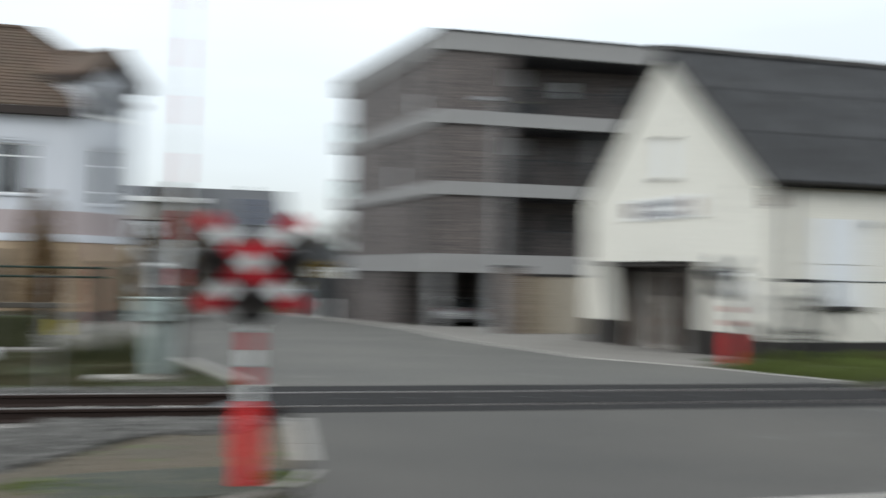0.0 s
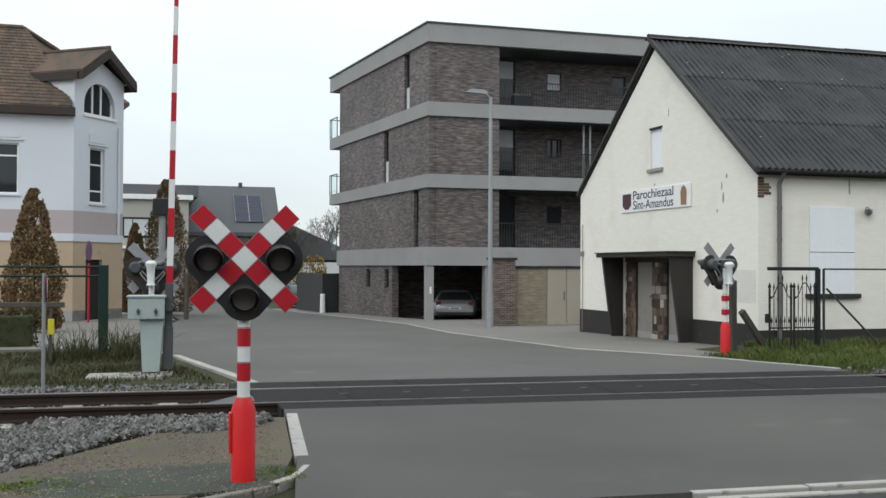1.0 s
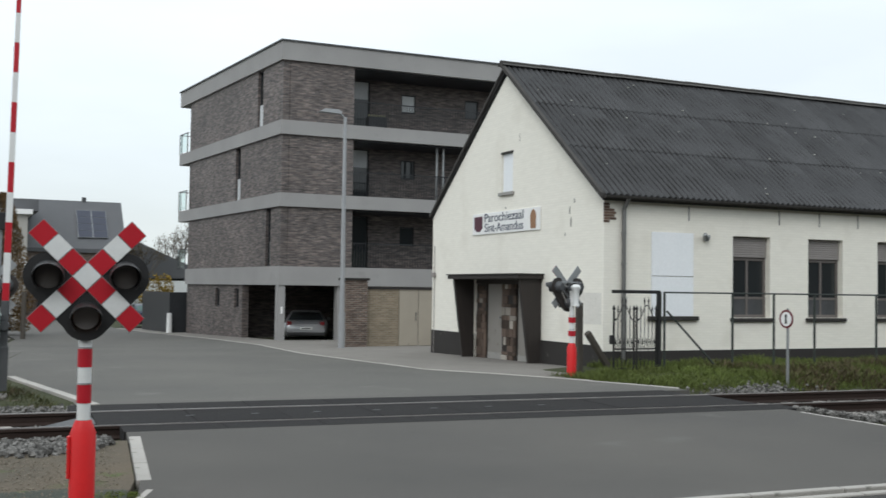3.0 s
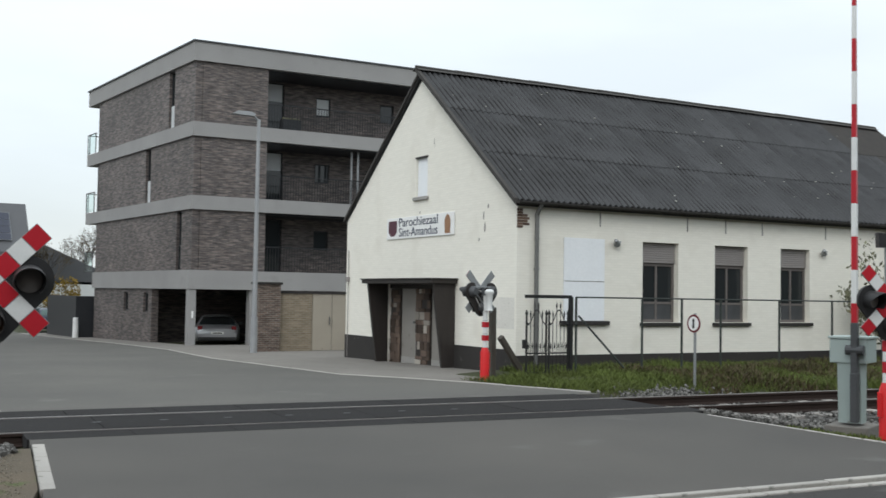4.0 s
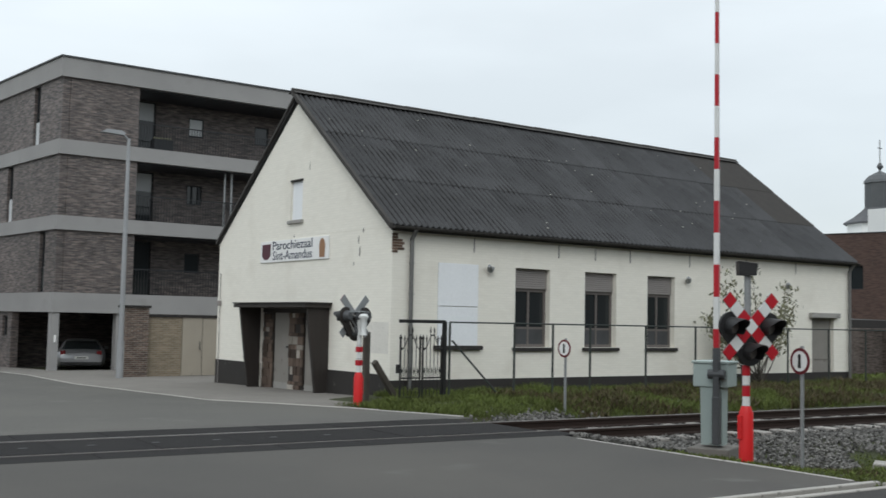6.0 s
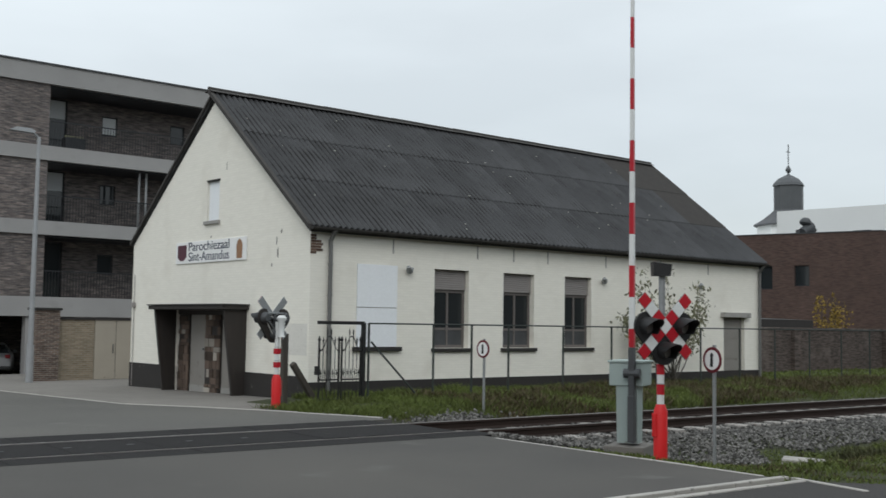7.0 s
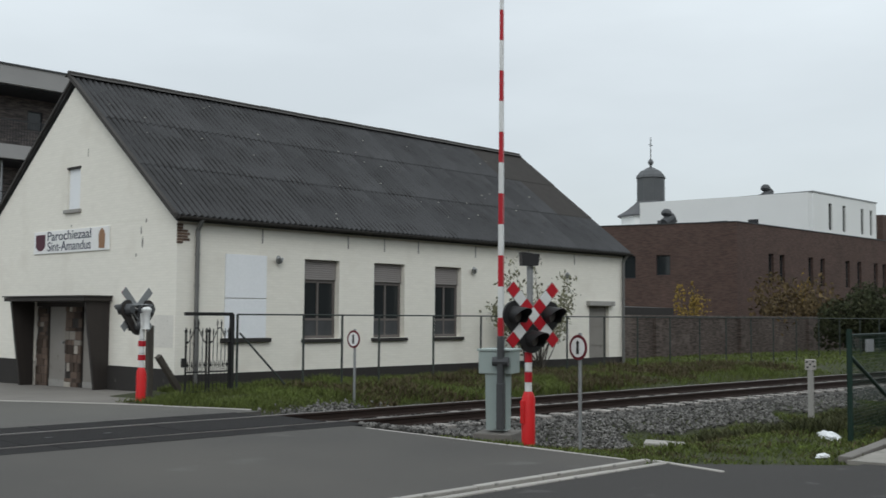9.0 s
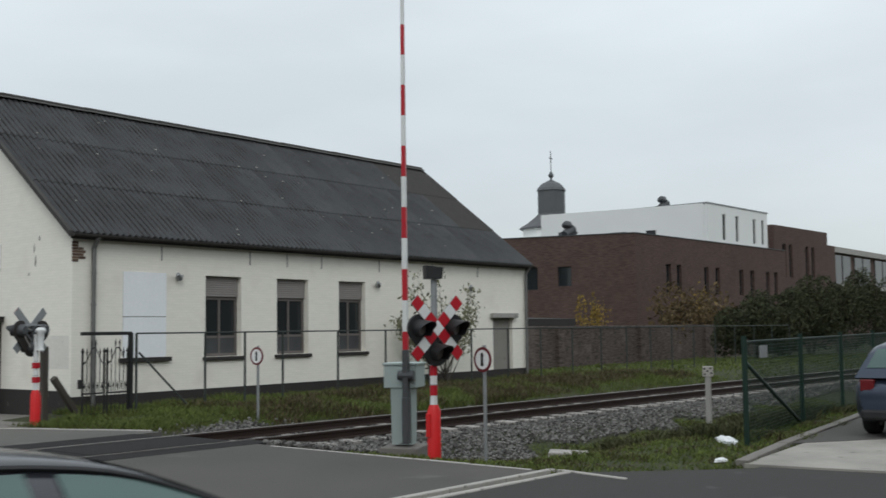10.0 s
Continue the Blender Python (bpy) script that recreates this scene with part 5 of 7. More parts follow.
def barrier(m, lean, label, arm_side=1, arm_y=0.0, deep=0.21):
    """A raised half barrier: cabinet, drive, counterweight and arm."""
    root = thing("level_crossing_barrier", m, label, "barrier", "raised barriers of the level crossing")
    bm = B(); box(bm, -0.3, -0.3, -0.4, 0.4, 0.3, -0.01, 0.02); part("footing", bm, "pavement", root)
    bm = B(); prism(bm, [(-0.06, 0.02), (0.2, 0.02), (0.26, 0.86), (-0.1, 0.86)], deep * 1.25, pose(0, -deep * 0.6, 0)); part("pedestal", bm, "cabinet", root, "pale green tapered pedestal")
    bm = B(); box(bm, -0.28, -deep, 0.86, 0.28, deep, 1.2, 0.012); cab = part("cabinet", bm, "cabinet", root, "pale green drive cabinet")
    bm = B(); box(bm, -0.3, -deep - 0.02, 1.2, 0.3, deep + 0.02, 1.235, 0.008); part("lid", bm, "cabinet", cab)
    for x in (-0.12, 0.15):
        bm = B(); tube(bm, (x, -deep, 0.98), (x, -deep - 0.025, 0.98), 0.03, n=10); box(bm, x - 0.012, -deep - 0.035, 0.93, x + 0.012, -deep - 0.01, 1.03); part("latch", bm, "darkmetal", cab)
    s = arm_side
    ax = 0.34 * s
    arm = new("arm"); arm.parent = root; arm.matrix_local = pose(ax, arm_y, 1.05, 0, lean, 0)
    bm = B(); box(bm, -0.075, -0.05, -1.0, 0.075, 0.05, -0.32, 0.01); part("counterweight", bm, "darkmetal", arm, "dark steel counterweight")
    bm = B(); box(bm, -0.06, -0.045, -0.34, 0.06, 0.045, 0.38, 0.01); tube(bm, (0.0, -0.12, 0), (0, 0.12, 0), 0.07); part("arm_root", bm, "darkmetal", arm)
    z, i = 0.38, 0
    while z < 7.3:
        h = 0.465 if i else 0.27
        r0 = 0.052 - 0.0036 * z
        bm = B(); box(bm, -r0, -r0 * 0.75, z, r0, r0 * 0.75, z + h, 0.006)
        part("arm_section", bm, "signwhite" if i % 2 else "reddeep", arm)
        z += h; i += 1
    bm = B(); prism(bm, [(0.0, -0.12), (0.3, -0.12), (0.3, 0.0), (0.06, 0.16)], 0.1, pose(0.0 if s > 0 else -0.3, 0.06, 1.05)); part("drive_shroud", bm, "cabinet", root)
    return root


barrier(pose(0.5, 17.8, 0.0, 0, 0, -6), 0.9, "raised red and white barrier with a pale green cabinet")
barrier(pose(12.63, 10.47, -0.03, 0, 0, 205), 0.2, "raised red and white barrier with a green cabinet by ballast", 1, 0.11, 0.25)
th = thing("lamp_box_post", pose(0.95, 23.4, -0.13), "black lamp box on a grey post behind the crossing", "signal lamp")
bm = B(); tube(bm, (0, 0, 0), (0, 0, 2.95), 0.07, n=12); part("post", bm, "greymetal", th, smooth=True)
bm = B(); box(bm, -0.2, -0.15, 2.9, 0.2, 0.15, 3.25, 0.015); part("lamp_box", bm, "black", th)


def ped_sign(m, label, h=1.3):
    root = thing("no_walking_sign", m, label, "road sign", "round signs beside the track")
    bm = B(); tube(bm, (0, 0, -0.35), (0, 0, h + 0.2), 0.026, n=10); part("post", bm, "greymetal", root, smooth=True)
    d = pose(0, -0.035, h, 90, 0, 0)
    bm = B(); lathe(bm, [(0, -0.006), (0.175, -0.006), (0.175, 0.006), (0, 0.006)], 28, d); disc = part("disc", bm, "rimred", root, "dark red rim")
    bm = B(); lathe(bm, [(0, 0.0), (0.135, 0.0), (0.135, 0.009), (0, 0.009)], 28, d); part("white_field", bm, "white", disc)
    bm = B(); prism(bm, [(-0.028, h - 0.09), (0.028, h - 0.09), (0.022, h + 0.03), (0.03, h + 0.07), (0, h + 0.1), (-0.03, h + 0.07), (-0.022, h + 0.03)], 0.004, pose(0, -0.05, 0)); part("symbol", bm, "black", disc, "black bar symbol")
    return root


ped_sign(pose(14.45, 15.68, 0.0, 0, 0, -88), "round red-rimmed sign on a thin post by the rails", 1.22)
ped_sign(pose(12.28, 8.73, -0.12, 0, 0, -101), "round red-rimmed sign on a thin post by the crossing signal", 1.39)
ped_sign(pose(-0.9, 15.25, -0.1, 0, 0, 92), "round sign on a grey post, seen from the side", 1.5)

th = thing("distance_post", pose(21.5, 9.5, -0.35), "weathered concrete distance post with worn marks", "marker post")
bm = B(); box(bm, -0.05, -0.05, 0, 0.05, 0.05, 1.0, 0.012); part("post", bm, "concrete", th)
bm = B(); box(bm, -0.11, -0.05, 0.98, 0.11, 0.05, 1.2, 0.012, m=pose(0, 0, 0, 0, 0, -65)); hd = part("head", bm, "kerb", th)
bm = B()
for x, z in ((-0.09, 1.13), (0.03, 1.14), (-0.03, 1.08), (0.05, 1.04), (-0.08, 1.02)):
    box(bm, x, -0.056, z, x + 0.04, -0.048, z + 0.035, m=pose(0, 0, 0, 0, 0, -65))
part("worn_mark", bm, "black", hd)
th = thing("timber_post", pose(12.3, 19.6, -0.1), "weathered timber post with a slanting stay", "post")
bm = B(); box(bm, -0.065, -0.065, 0, 0.065, 0.065, 1.55, 0.02); part("post", bm, "timber", th)
bm = B(); box(bm, -0.06, -0.06, 0, 0.06, 0.06, 1.2, 0.015, m=pose(0.7, -0.25, 0.02, 8, -40, 0)); part("stay", bm, "timber", th)


# ---- fences ----
def line_fence(name, pts, z_base, z_top, material, label, r=0.025, rails=(1.0,), mesh_step=0.0, group="", sleeve=0.0):
    root = thing(name, Matrix(), label, "fence", group)
    for x, y in pts:
        bm = B(); tube(bm, (x, y, z_base(x, y)), (x, y, z_top + sleeve), r, n=8); part("post", bm, material, root, smooth=True)
    for (xa, ya), (xb, yb) in zip(pts, pts[1:]):
        for k in rails:
            za, zb = (z_base(xa, ya) * (1 - k) + z_top * k), (z_base(xb, yb) * (1 - k) + z_top * k)
            bm = B(); tube(bm, (xa, ya, za), (xb, yb, zb), r * (0.75 if r < 0.04 else 0.3), n=6); part("rail", bm, material, root)
        if mesh_step:
            bm = B()
            n = int(math.hypot(xb - xa, yb - ya) / mesh_step)
            for i in range(1, n):
                x, y = xa + (xb - xa) * i / n, ya + (yb - ya) * i / n
                tube(bm, (x, y, z_base(x, y) + 0.03), (x, y, z_top), 0.003, n=3, caps=False)
            k = z_base(xa, ya) + 0.05
            while k < z_top:
                tube(bm, (xa, ya, k), (xb, yb, k), 0.003, n=3, caps=False)
                k += mesh_step
            tagged(part("wire_mesh", bm, material, root), kind="stuff")
    return root


FY = 18.5
fp = [(13.7, FY), (15.5, FY), (16.65, FY), (17.83, FY), (19.72, FY), (21.55, FY), (23.4, FY), (25.38, FY), (27.28, FY), (29.13, FY), (31.09, FY), (33.03, FY), (34.89, FY), (36.78, FY), (38.6, FY), (40.6, FY), (42.7, FY), (44.8, FY), (47, FY), (49.2, FY), (51.5, FY)]
fence_a = line_fence("wire_fence", fp, lambda x, y: ground_z(x, y) - 0.1, 1.69, "fencemetal", "thin dark steel post and wire fence before the hall", 0.026, (1.0,))
bm = B(); tube(bm, (13.75, FY - 0.02, 1.3), (14.75, FY - 0.3, 0.2), 0.022, n=6); part("stay", bm, "fencemetal", fence_a)


def iron_gate(m):
    root = thing("wrought_iron_gate", m, "black wrought-iron gate with spear points and a steel frame", "gate")
    bm = B(); box(bm, -1.15, -0.045, 1.66, 0.0, 0.045, 1.73, 0.006); part("lintel_bar", bm, "iron", root)
    bm = B(); box(bm, -0.04, -0.04, -0.2, 0.04, 0.04, 1.7, 0.006); part("gate_post", bm, "iron", root)
    for x0, x1 in ((-1.12, -0.625), (-0.555, -0.07)):   # two leaves
        for x in (x0, x1):
            bm = B(); box(bm, x - 0.017, -0.017, 0.02, x + 0.017, 0.017, 1.3, 0.004); lathe(bm, [(0, 1.29), (0.03, 1.32), (0.034, 1.35), (0.02, 1.38), (0, 1.43)], 8, pose(x, 0, 0)); part("leaf_stile", bm, "iron", root)
        for z in (0.1, 0.5):
            bm = B(); box(bm, x0, -0.012, z, x1, 0.012, z + 0.03); part("cross_bar", bm, "iron", root)
        w = x1 - x0
        for i in range(4):
            x = x0 + w * (i + 1) / 5
            h = 1.58 if i in (1, 2) else 1.4
            bm = B(); tube(bm, (x, 0, 0.1), (x, 0, h - 0.08), 0.009, n=6); lathe(bm, [(0, h - 0.14), (0.012, h - 0.13), (0.02, h - 0.07), (0.008, h - 0.02), (0, h + 0.02)], 6, pose(x, 0, 0)); part("spear_bar", bm, "iron", root)
        for i in range(5):
            x = x0 + w * (i + 0.5) / 5
            bm = B(); tube(bm, (x, 0, 0.52), (x, 0, 0.6), 0.007, n=5); lathe(bm, [(0, 0.58), (0.022, 0.65), (0, 0.76)], 6, pose(x, 0, 0)); part("small_spear", bm, "iron", root)
        for sg in (-1, 1):                              # ogee scrolls that meet over the middle of the leaf
            bm = B()
            pr = None
            for k in range(13):
                t = k / 12
                p = Vector(((x0 + x1) / 2 + sg * w / 2 * (1 - t * 1.12), -0.014, 1.14 + 0.26 * step(0, 1, t) - 0.04 * math.sin(t * math.pi * 2)))
                if pr:
                    tube(bm, pr, p, 0.011, n=5)
                pr = p
            part("scroll", bm, "iron", root)
            bm = B(); lathe(bm, [(0, -0.03), (0.03, 0), (0, 0.03)], 8, pose((x0 + x1) / 2 + sg * w * 0.44, -0.014, 1.12)); part("boss", bm, "iron", root)
    bm = B(); box(bm, -1.2, -0.05, 0.62, -1.12, 0.05, 0.8, 0.008); part("lock_box", bm, "iron", root)
    return root


iron_gate(pose(13.56, FY, 0))

gp = [(14.9, 6.02), (18.6, 6.5), (22.4, 7.0), (26.4, 7.5), (30.4, 8.0)]
gf_ob = line_fence("green_mesh_fence", gp, lambda x, y: -0.05, 1.47, "green", "dark green wire mesh fence with round posts", 0.042, (1.0,), 0.05, sleeve=0.08)
bm = B(); tube(bm, (14.95, 6.03, 1.17), (18.3, 6.46, 0.08), 0.03, n=8); part("stay", bm, "green", gf_ob)
bm = B(); box(bm, 15.55, 6.02, 1.22, 15.8, 6.05, 1.4); part("small_plate", bm, "greymetal", gf_ob, "small grey plate")
lg = line_fence("green_rail_fence", [(-8, 22.8), (-5.5, 23.0), (-3.0, 23.2), (-0.22, 23.5)], lambda x, y: -0.25, 1.68, "green", "dark green rail fence above the grass bank", 0.035, (1.0, 0.9))
bm = B(); box(bm, -0.32, 23.45, -0.25, -0.12, 23.65, 1.72, 0.015); part("end_post", bm, "green", lg, "square dark green end post")
th = thing("timber_rail", pose(-2.2, 21.6, -0.25), "low weathered timber rail on two posts", "rail fence")
for x in (-0.15, 1.05):
    bm = B(); box(bm, x - 0.03, -0.03, 0, x + 0.03, 0.03, 1.2, 0.006); part("post", bm, "timber", th)
bm = B(); box(bm, -0.25, -0.05, 1.16, 1.3, 0.05, 1.26, 0.012); part("top_rail", bm, "timber", th)
bm = B(); box(bm, 1.0, -0.08, 0.65, 1.12, -0.055, 0.95, 0.02); part("yellow_tag", bm, "rope", th, "yellow plastic tag")

# garden wall behind the railway
gw = tagged(new("garden_wall"), "old brown brick garden wall with buttresses", "wall", kind="structure")
bm = B(); box(bm, 0, 0, -1.4, 45, 0.3, 1.7); w1 = part("wall_face", bm, "oldbrick", gw); w1.matrix_local = pose(33, 27.4, 0)
bm = B(); box(bm, -0.1, -0.06, 1.7, 45.1, 0.36, 1.78, 0.02); w2 = part("coping", bm, "oldbrick", gw); w2.matrix_local = pose(33, 27.4, 0)
for x in (3.0, 11.5, 20, 28.5):
    bm = B(); box(bm, x, -0.18, -1.4, x + 0.5, 0.0, 1.72); q = part("buttress", bm, "oldbrick", gw); q.matrix_local = pose(33, 27.4, 0)


# ---- flats ----
def flats():
    root = thing("apartment_building", pose(12.2, 41.95, 0), "four-storey brown brick flats with grey concrete bands", "apartment building")
    bands = [(1.77, 2.53), (4.95, 5.5), (7.88, 8.45), (10.9, 11.66)]
    floors = [(2.53, 4.95), (5.5, 7.88), (8.45, 10.9)]
    LA = pose(0, 0, 0, 0, 0, 5.2)                       # the street facade leans off square
    LM = LA @ pose(0, 0, 0, 0, 0, -90)                  # its wall frame runs towards the corner
    flen, ov = 12.6, 14.1
    right = 24.0
    rec = 3.05                                          # width of the brick pier before the galleries
    for z0, z1 in bands:
        bm = B()
        l = ov if z0 > 3 else flen + 0.1
        c0, c1 = LA @ Vector((-0.1, l, 0)), LA @ Vector((-0.1, -0.1, 0))
        c2, c3 = Vector((right, -0.1, 0)), Vector((right, 9.0, 0))
        c4 = LA @ Vector((6.5, l, 0))
        lo = [bm.verts.new((c.x, c.y, z0)) for c in (c0, c1, c2, c3, c4)]
        hi = [bm.verts.new((c.x, c.y, z1)) for c in (c0, c1, c2, c3, c4)]
        bm.faces.new(lo[::-1]); bm.faces.new(hi)
        for i in range(5):
            j = (i + 1) % 5
            bm.faces.new((lo[i], lo[j], hi[j], hi[i]))
        part("concrete_band", bm, "aptconcrete", root)
    bm = B()
    c = [LA @ Vector((-0.16, ov + 0.05, 0)), LA @ Vector((-0.16, -0.15, 0)), Vector((right, -0.16, 0)), Vector((right, 9, 0)), LA @ Vector((6.5, ov + 0.05, 0))]
    lo = [bm.verts.new((p.x, p.y, 11.66)) for p in c]; hi = [bm.verts.new((p.x, p.y, 11.72)) for p in c]
    bm.faces.new(hi); bm.faces.new(lo[::-1])
    for i in range(5):
        bm.faces.new((lo[i], lo[(i + 1) % 5], hi[(i + 1) % 5], hi[i]))
    part("roof_trim", bm, "darkmetal", root)
    for (z0, z1), s in zip(floors, ((1.13, 1.68), (4.95, 5.6), (2.27, 2.92))):
        wall("street_wall", LM @ pose(-flen, 0, 0), flen, z1, [(flen - s[1], z0, flen - s[0], z1)], 0.3, "aptbrick", root, z0=z0)
        w = window(root, LM @ pose(-s[1], 0, z0), s[1] - s[0], z1 - z0, "anthracite", 0.12, trans=(1.0,))
        # upper floors: the lower pane is the pale sheet
        bm = B(); box(bm, 0.04, 0.1, 0.05, s[1] - s[0] - 0.04, 0.118, 0.98); part("lower_pane", bm, "skypane" if z0 > 5 else "glass", w)
        wall("corner_pier", pose(0.3, 0, 0), rec - 0.3, z1, [], 0.3, "aptbrick", root, z0=z0)
        bm = B(); box(bm, rec - 0.3, 0.3, z0, rec, 2.4, z1); part("pier_return", bm, "aptbrick", root)
        wall("gallery_wall", pose(rec, 2.1, 0), right - rec, z1, [(0.6, z0, 1.5, z1 - 0.1), (3.0, z0 + 1.05, 3.7, z0 + 1.9), (6.15, z0 + 1.05, 6.85, z0 + 1.9), (9.4, z0 + 1.05, 10.1, z0 + 1.9)], 0.3, "aptbrick", root, z0=z0)
        # pale sheets on the upper galleries are sky reflection put into colour
        window(root, pose(rec + 0.6, 2.1, z0), 0.9, z1 - z0 - 0.1, "anthracite", 0.08, glass="glass", name="gallery_door", blind=0.75 if z0 > 5 else 0)
        for x in (3.0, 6.15, 9.4):
            window(root, pose(rec + x, 2.1, z0 + 1.05), 0.7, 0.85, "anthracite", 0.06, blind=0.7 if (z0 > 8 and x < 4) else 0.0)
        # dark panel added overhead to deepen the shade in the gallery
        bm = B(); box(bm, rec + 0.01, 0.12, z1 - 0.06, right, 2.09, z1 - 0.004); part("soffit", bm, "anthracite", root, "dark panel under the band, deepening the gallery's shade")
        rail = new("gallery_railing"); rail.parent = root; rail["label"] = "dark upright bar railing"
        bm = B(); box(bm, rec, 0.02, z0 + 1.0, right, 0.06, z0 + 1.04); part("top_rail", bm, "anthracite", rail)
        bm = B()
        for i in range(int((right - rec) / 0.12)):
            box(bm, rec + i * 0.12, 0.03, z0, rec + i * 0.12 + 0.018, 0.05, z0 + 1.0)
        tagged(part("railing_infill", bm, "anthracite", rail), kind="stuff")
        bm = B(); box(bm, flen - 0.4, -0.0, z0, flen - 0.1, 6.0, z1, m=LA @ Matrix(((0, 1, 0, 0), (1, 0, 0, 0), (0, 0, 1, 0), (0, 0, 0, 1)))); part("end_wall", bm, "aptbrick", root)
        # glazed balcony at the far end
        bal = new("balcony"); bal.parent = root; bal["label"] = "small balcony with a glass balustrade"
        bm = B()
        for y in (flen + 0.2, flen + 1.2, ov):
            for x in (-0.08, 0.7, 1.5):
                if y == ov or x < 0:
                    box(bm, x - 0.02, y - 0.02, z0 - 0.02, x + 0.02, y + 0.02, z0 + 1.0, m=LA)
        box(bm, -0.1, flen + 0.1, z0 + 0.98, -0.06, ov, z0 + 1.02, m=LA); box(bm, -0.1, ov - 0.03, z0 + 0.98, 1.5, ov + 0.01, z0 + 1.02, m=LA)
        part("balustrade_frame", bm, "darkmetal", bal)
        bm = B(); box(bm, -0.085, flen + 0.2, z0 + 0.05, -0.075, ov, z0 + 0.97, m=LA); part("glass_pane", bm, "clear", bal)
        for x in (7.05, 7.36) if z0 < 7 and z0 > 5 else ():
            bm = B(); tube(bm, (x, 0.4, z0), (x, 0.4, z1 - 0.06), 0.05); part("vent_pipe", bm, "greymetal", root)
    # ground floor: brick front with two slots, open carport with pillars
    wall("ground_wall", LM @ pose(-flen, 0, 0), flen - 4.4, 1.77, [(4.5, 0.75, 5.1, 1.6), (7.15, 0.75, 7.75, 1.6)], 0.3, "aptbrick", root, z0=-1.0)
    for x in (4.5, 7.15):
        window(root, LM @ pose(-flen + x, 0, 0.75), 0.6, 0.85, "anthracite", 0.1)
    bm = B(); box(bm, -0.08, -0.06, -0.8, 0.22, 0.34, 1.77, 0.01); p1 = part("pillar", bm, "aptconcrete", root, "pale concrete corner pillar")
    bm = B(); box(bm, 0.04, -0.09, 0.62, 0.12, -0.055, 0.9, 0.01); part("meter_box", bm, "white", p1)
    bm = B(); box(bm, 2.45, 0.0, -0.7, 2.85, 0.4, 1.77, 0.01); part("pillar", bm, "aptconcrete", root, "pale concrete pillar")
    bm = B(); box(bm, 2.85, 0.02, -0.7, right, 0.3, 1.77); part("rear_wall", bm, "aptbrick", root)
    bm = B(); box(bm, -0.2, 6.2, -0.9, 9, 6.5, 1.77); part("carport_back", bm, "aptbrick", root)
    bm = B(); box(bm, 4.6, 0.3, -0.9, 4.9, 6.2, 1.77); part("carport_side", bm, "aptbrick", root)
    bm = B(); box(bm, -0.4, 0.12, -0.95, 4.8, 6.4, -0.6); part("carport_floor", bm, "concrete", root)
    bm = B(); box(bm, rec + 0.75, 0.25, 8.45, rec + 1.6, 0.6, 8.95, 0.02); pl = part("planter", bm, "anthracite", root, "dark balcony planter")
    bm = B()
    for i in range(6):
        lathe(bm, [(0, 0.12), (0.07, 0.05), (0.06, 0), (0, 0)], 6, pose(rec + 0.85 + i * 0.13, 0.42, 8.95))
    part("plants", bm, "leafpale", pl)
    return root


M["clear"] = clear_mat("balustrade_glass")
flats()

# yard wall, pier and gate between the flats and the hall
th = thing("brick_gate_pier", pose(12.52, 34.9, gz(34.9)), "brown brick pier with a flat coping", "pier")
bm = B(); box(bm, 0, 0, -0.1, 0.78, 0.6, 2.3); part("shaft", bm, "pierbrick", th)
bm = B(); box(bm, -0.06, -0.06, 2.3, 0.84, 0.66, 2.38, 0.01); part("coping", bm, "plinth", th)
th = thing("yard_wall", pose(13.3, 35.1, gz(35)), "yellow brick yard wall with a dark coping", "wall", kind="structure")
bm = B(); box(bm, 0, 0, -0.1, 0.3, 0.3, 2.0, m=pose(0, 0, 0, 0, 0, 0) @ Matrix.Diagonal((4.2, 1, 1, 1))); part("wall_face", bm, "yellowbrick", th)
bm = B(); box(bm, 0, -0.04, 2.0, 1.26, 0.34, 2.07); part("coping", bm, "plinth", th)
th = thing("yard_gate", pose(14.56, 35.1, gz(35)), "pair of pale beige sheet doors beside the hall", "gate")
for x, w in ((0.02, 0.72), (0.77, 1.1)):
    bm = B(); box(bm, x, 0, 0.02, x + w, 0.06, 2.0, 0.008); q = part("door_leaf", bm, "beige", th)
    bm = B(); tube(bm, (x + w - 0.1, -0.05, 0.9), (x + w - 0.1, -0.05, 1.2), 0.015); part("handle", bm, "darkmetal", q)
bm = B(); box(bm, 0, -0.04, 2.01, 3.0, 0.12, 2.08); part("head_rail", bm, "plinth", th)

# street lamp
th = thing("street_lamp", pose(12.05, 34.0, gz(34)), "tall grey street lamp with a short arm", "street lamp")
bm = B(); tube(bm, (0, 0, -0.1), (0, 0, 1.2), 0.115, 0.11, n=14); tube(bm, (0, 0, 1.2), (0, 0, 7.75), 0.085, 0.055, n=14); part("pole", bm, "lamppole", th, smooth=True)
bm = B(); tube(bm, (0, 0, 7.7), (-0.25, -0.05, 7.9), 0.035, n=8); part("arm", bm, "lamppole", th)
bm = B(); prism(bm, [(-0.95, 7.86), (-0.2, 7.83), (-0.15, 7.9), (-0.3, 7.97), (-0.75, 7.97)], 0.26, pose(0, -0.16, 0)); part("lamp_head", bm, "lamppole", th)


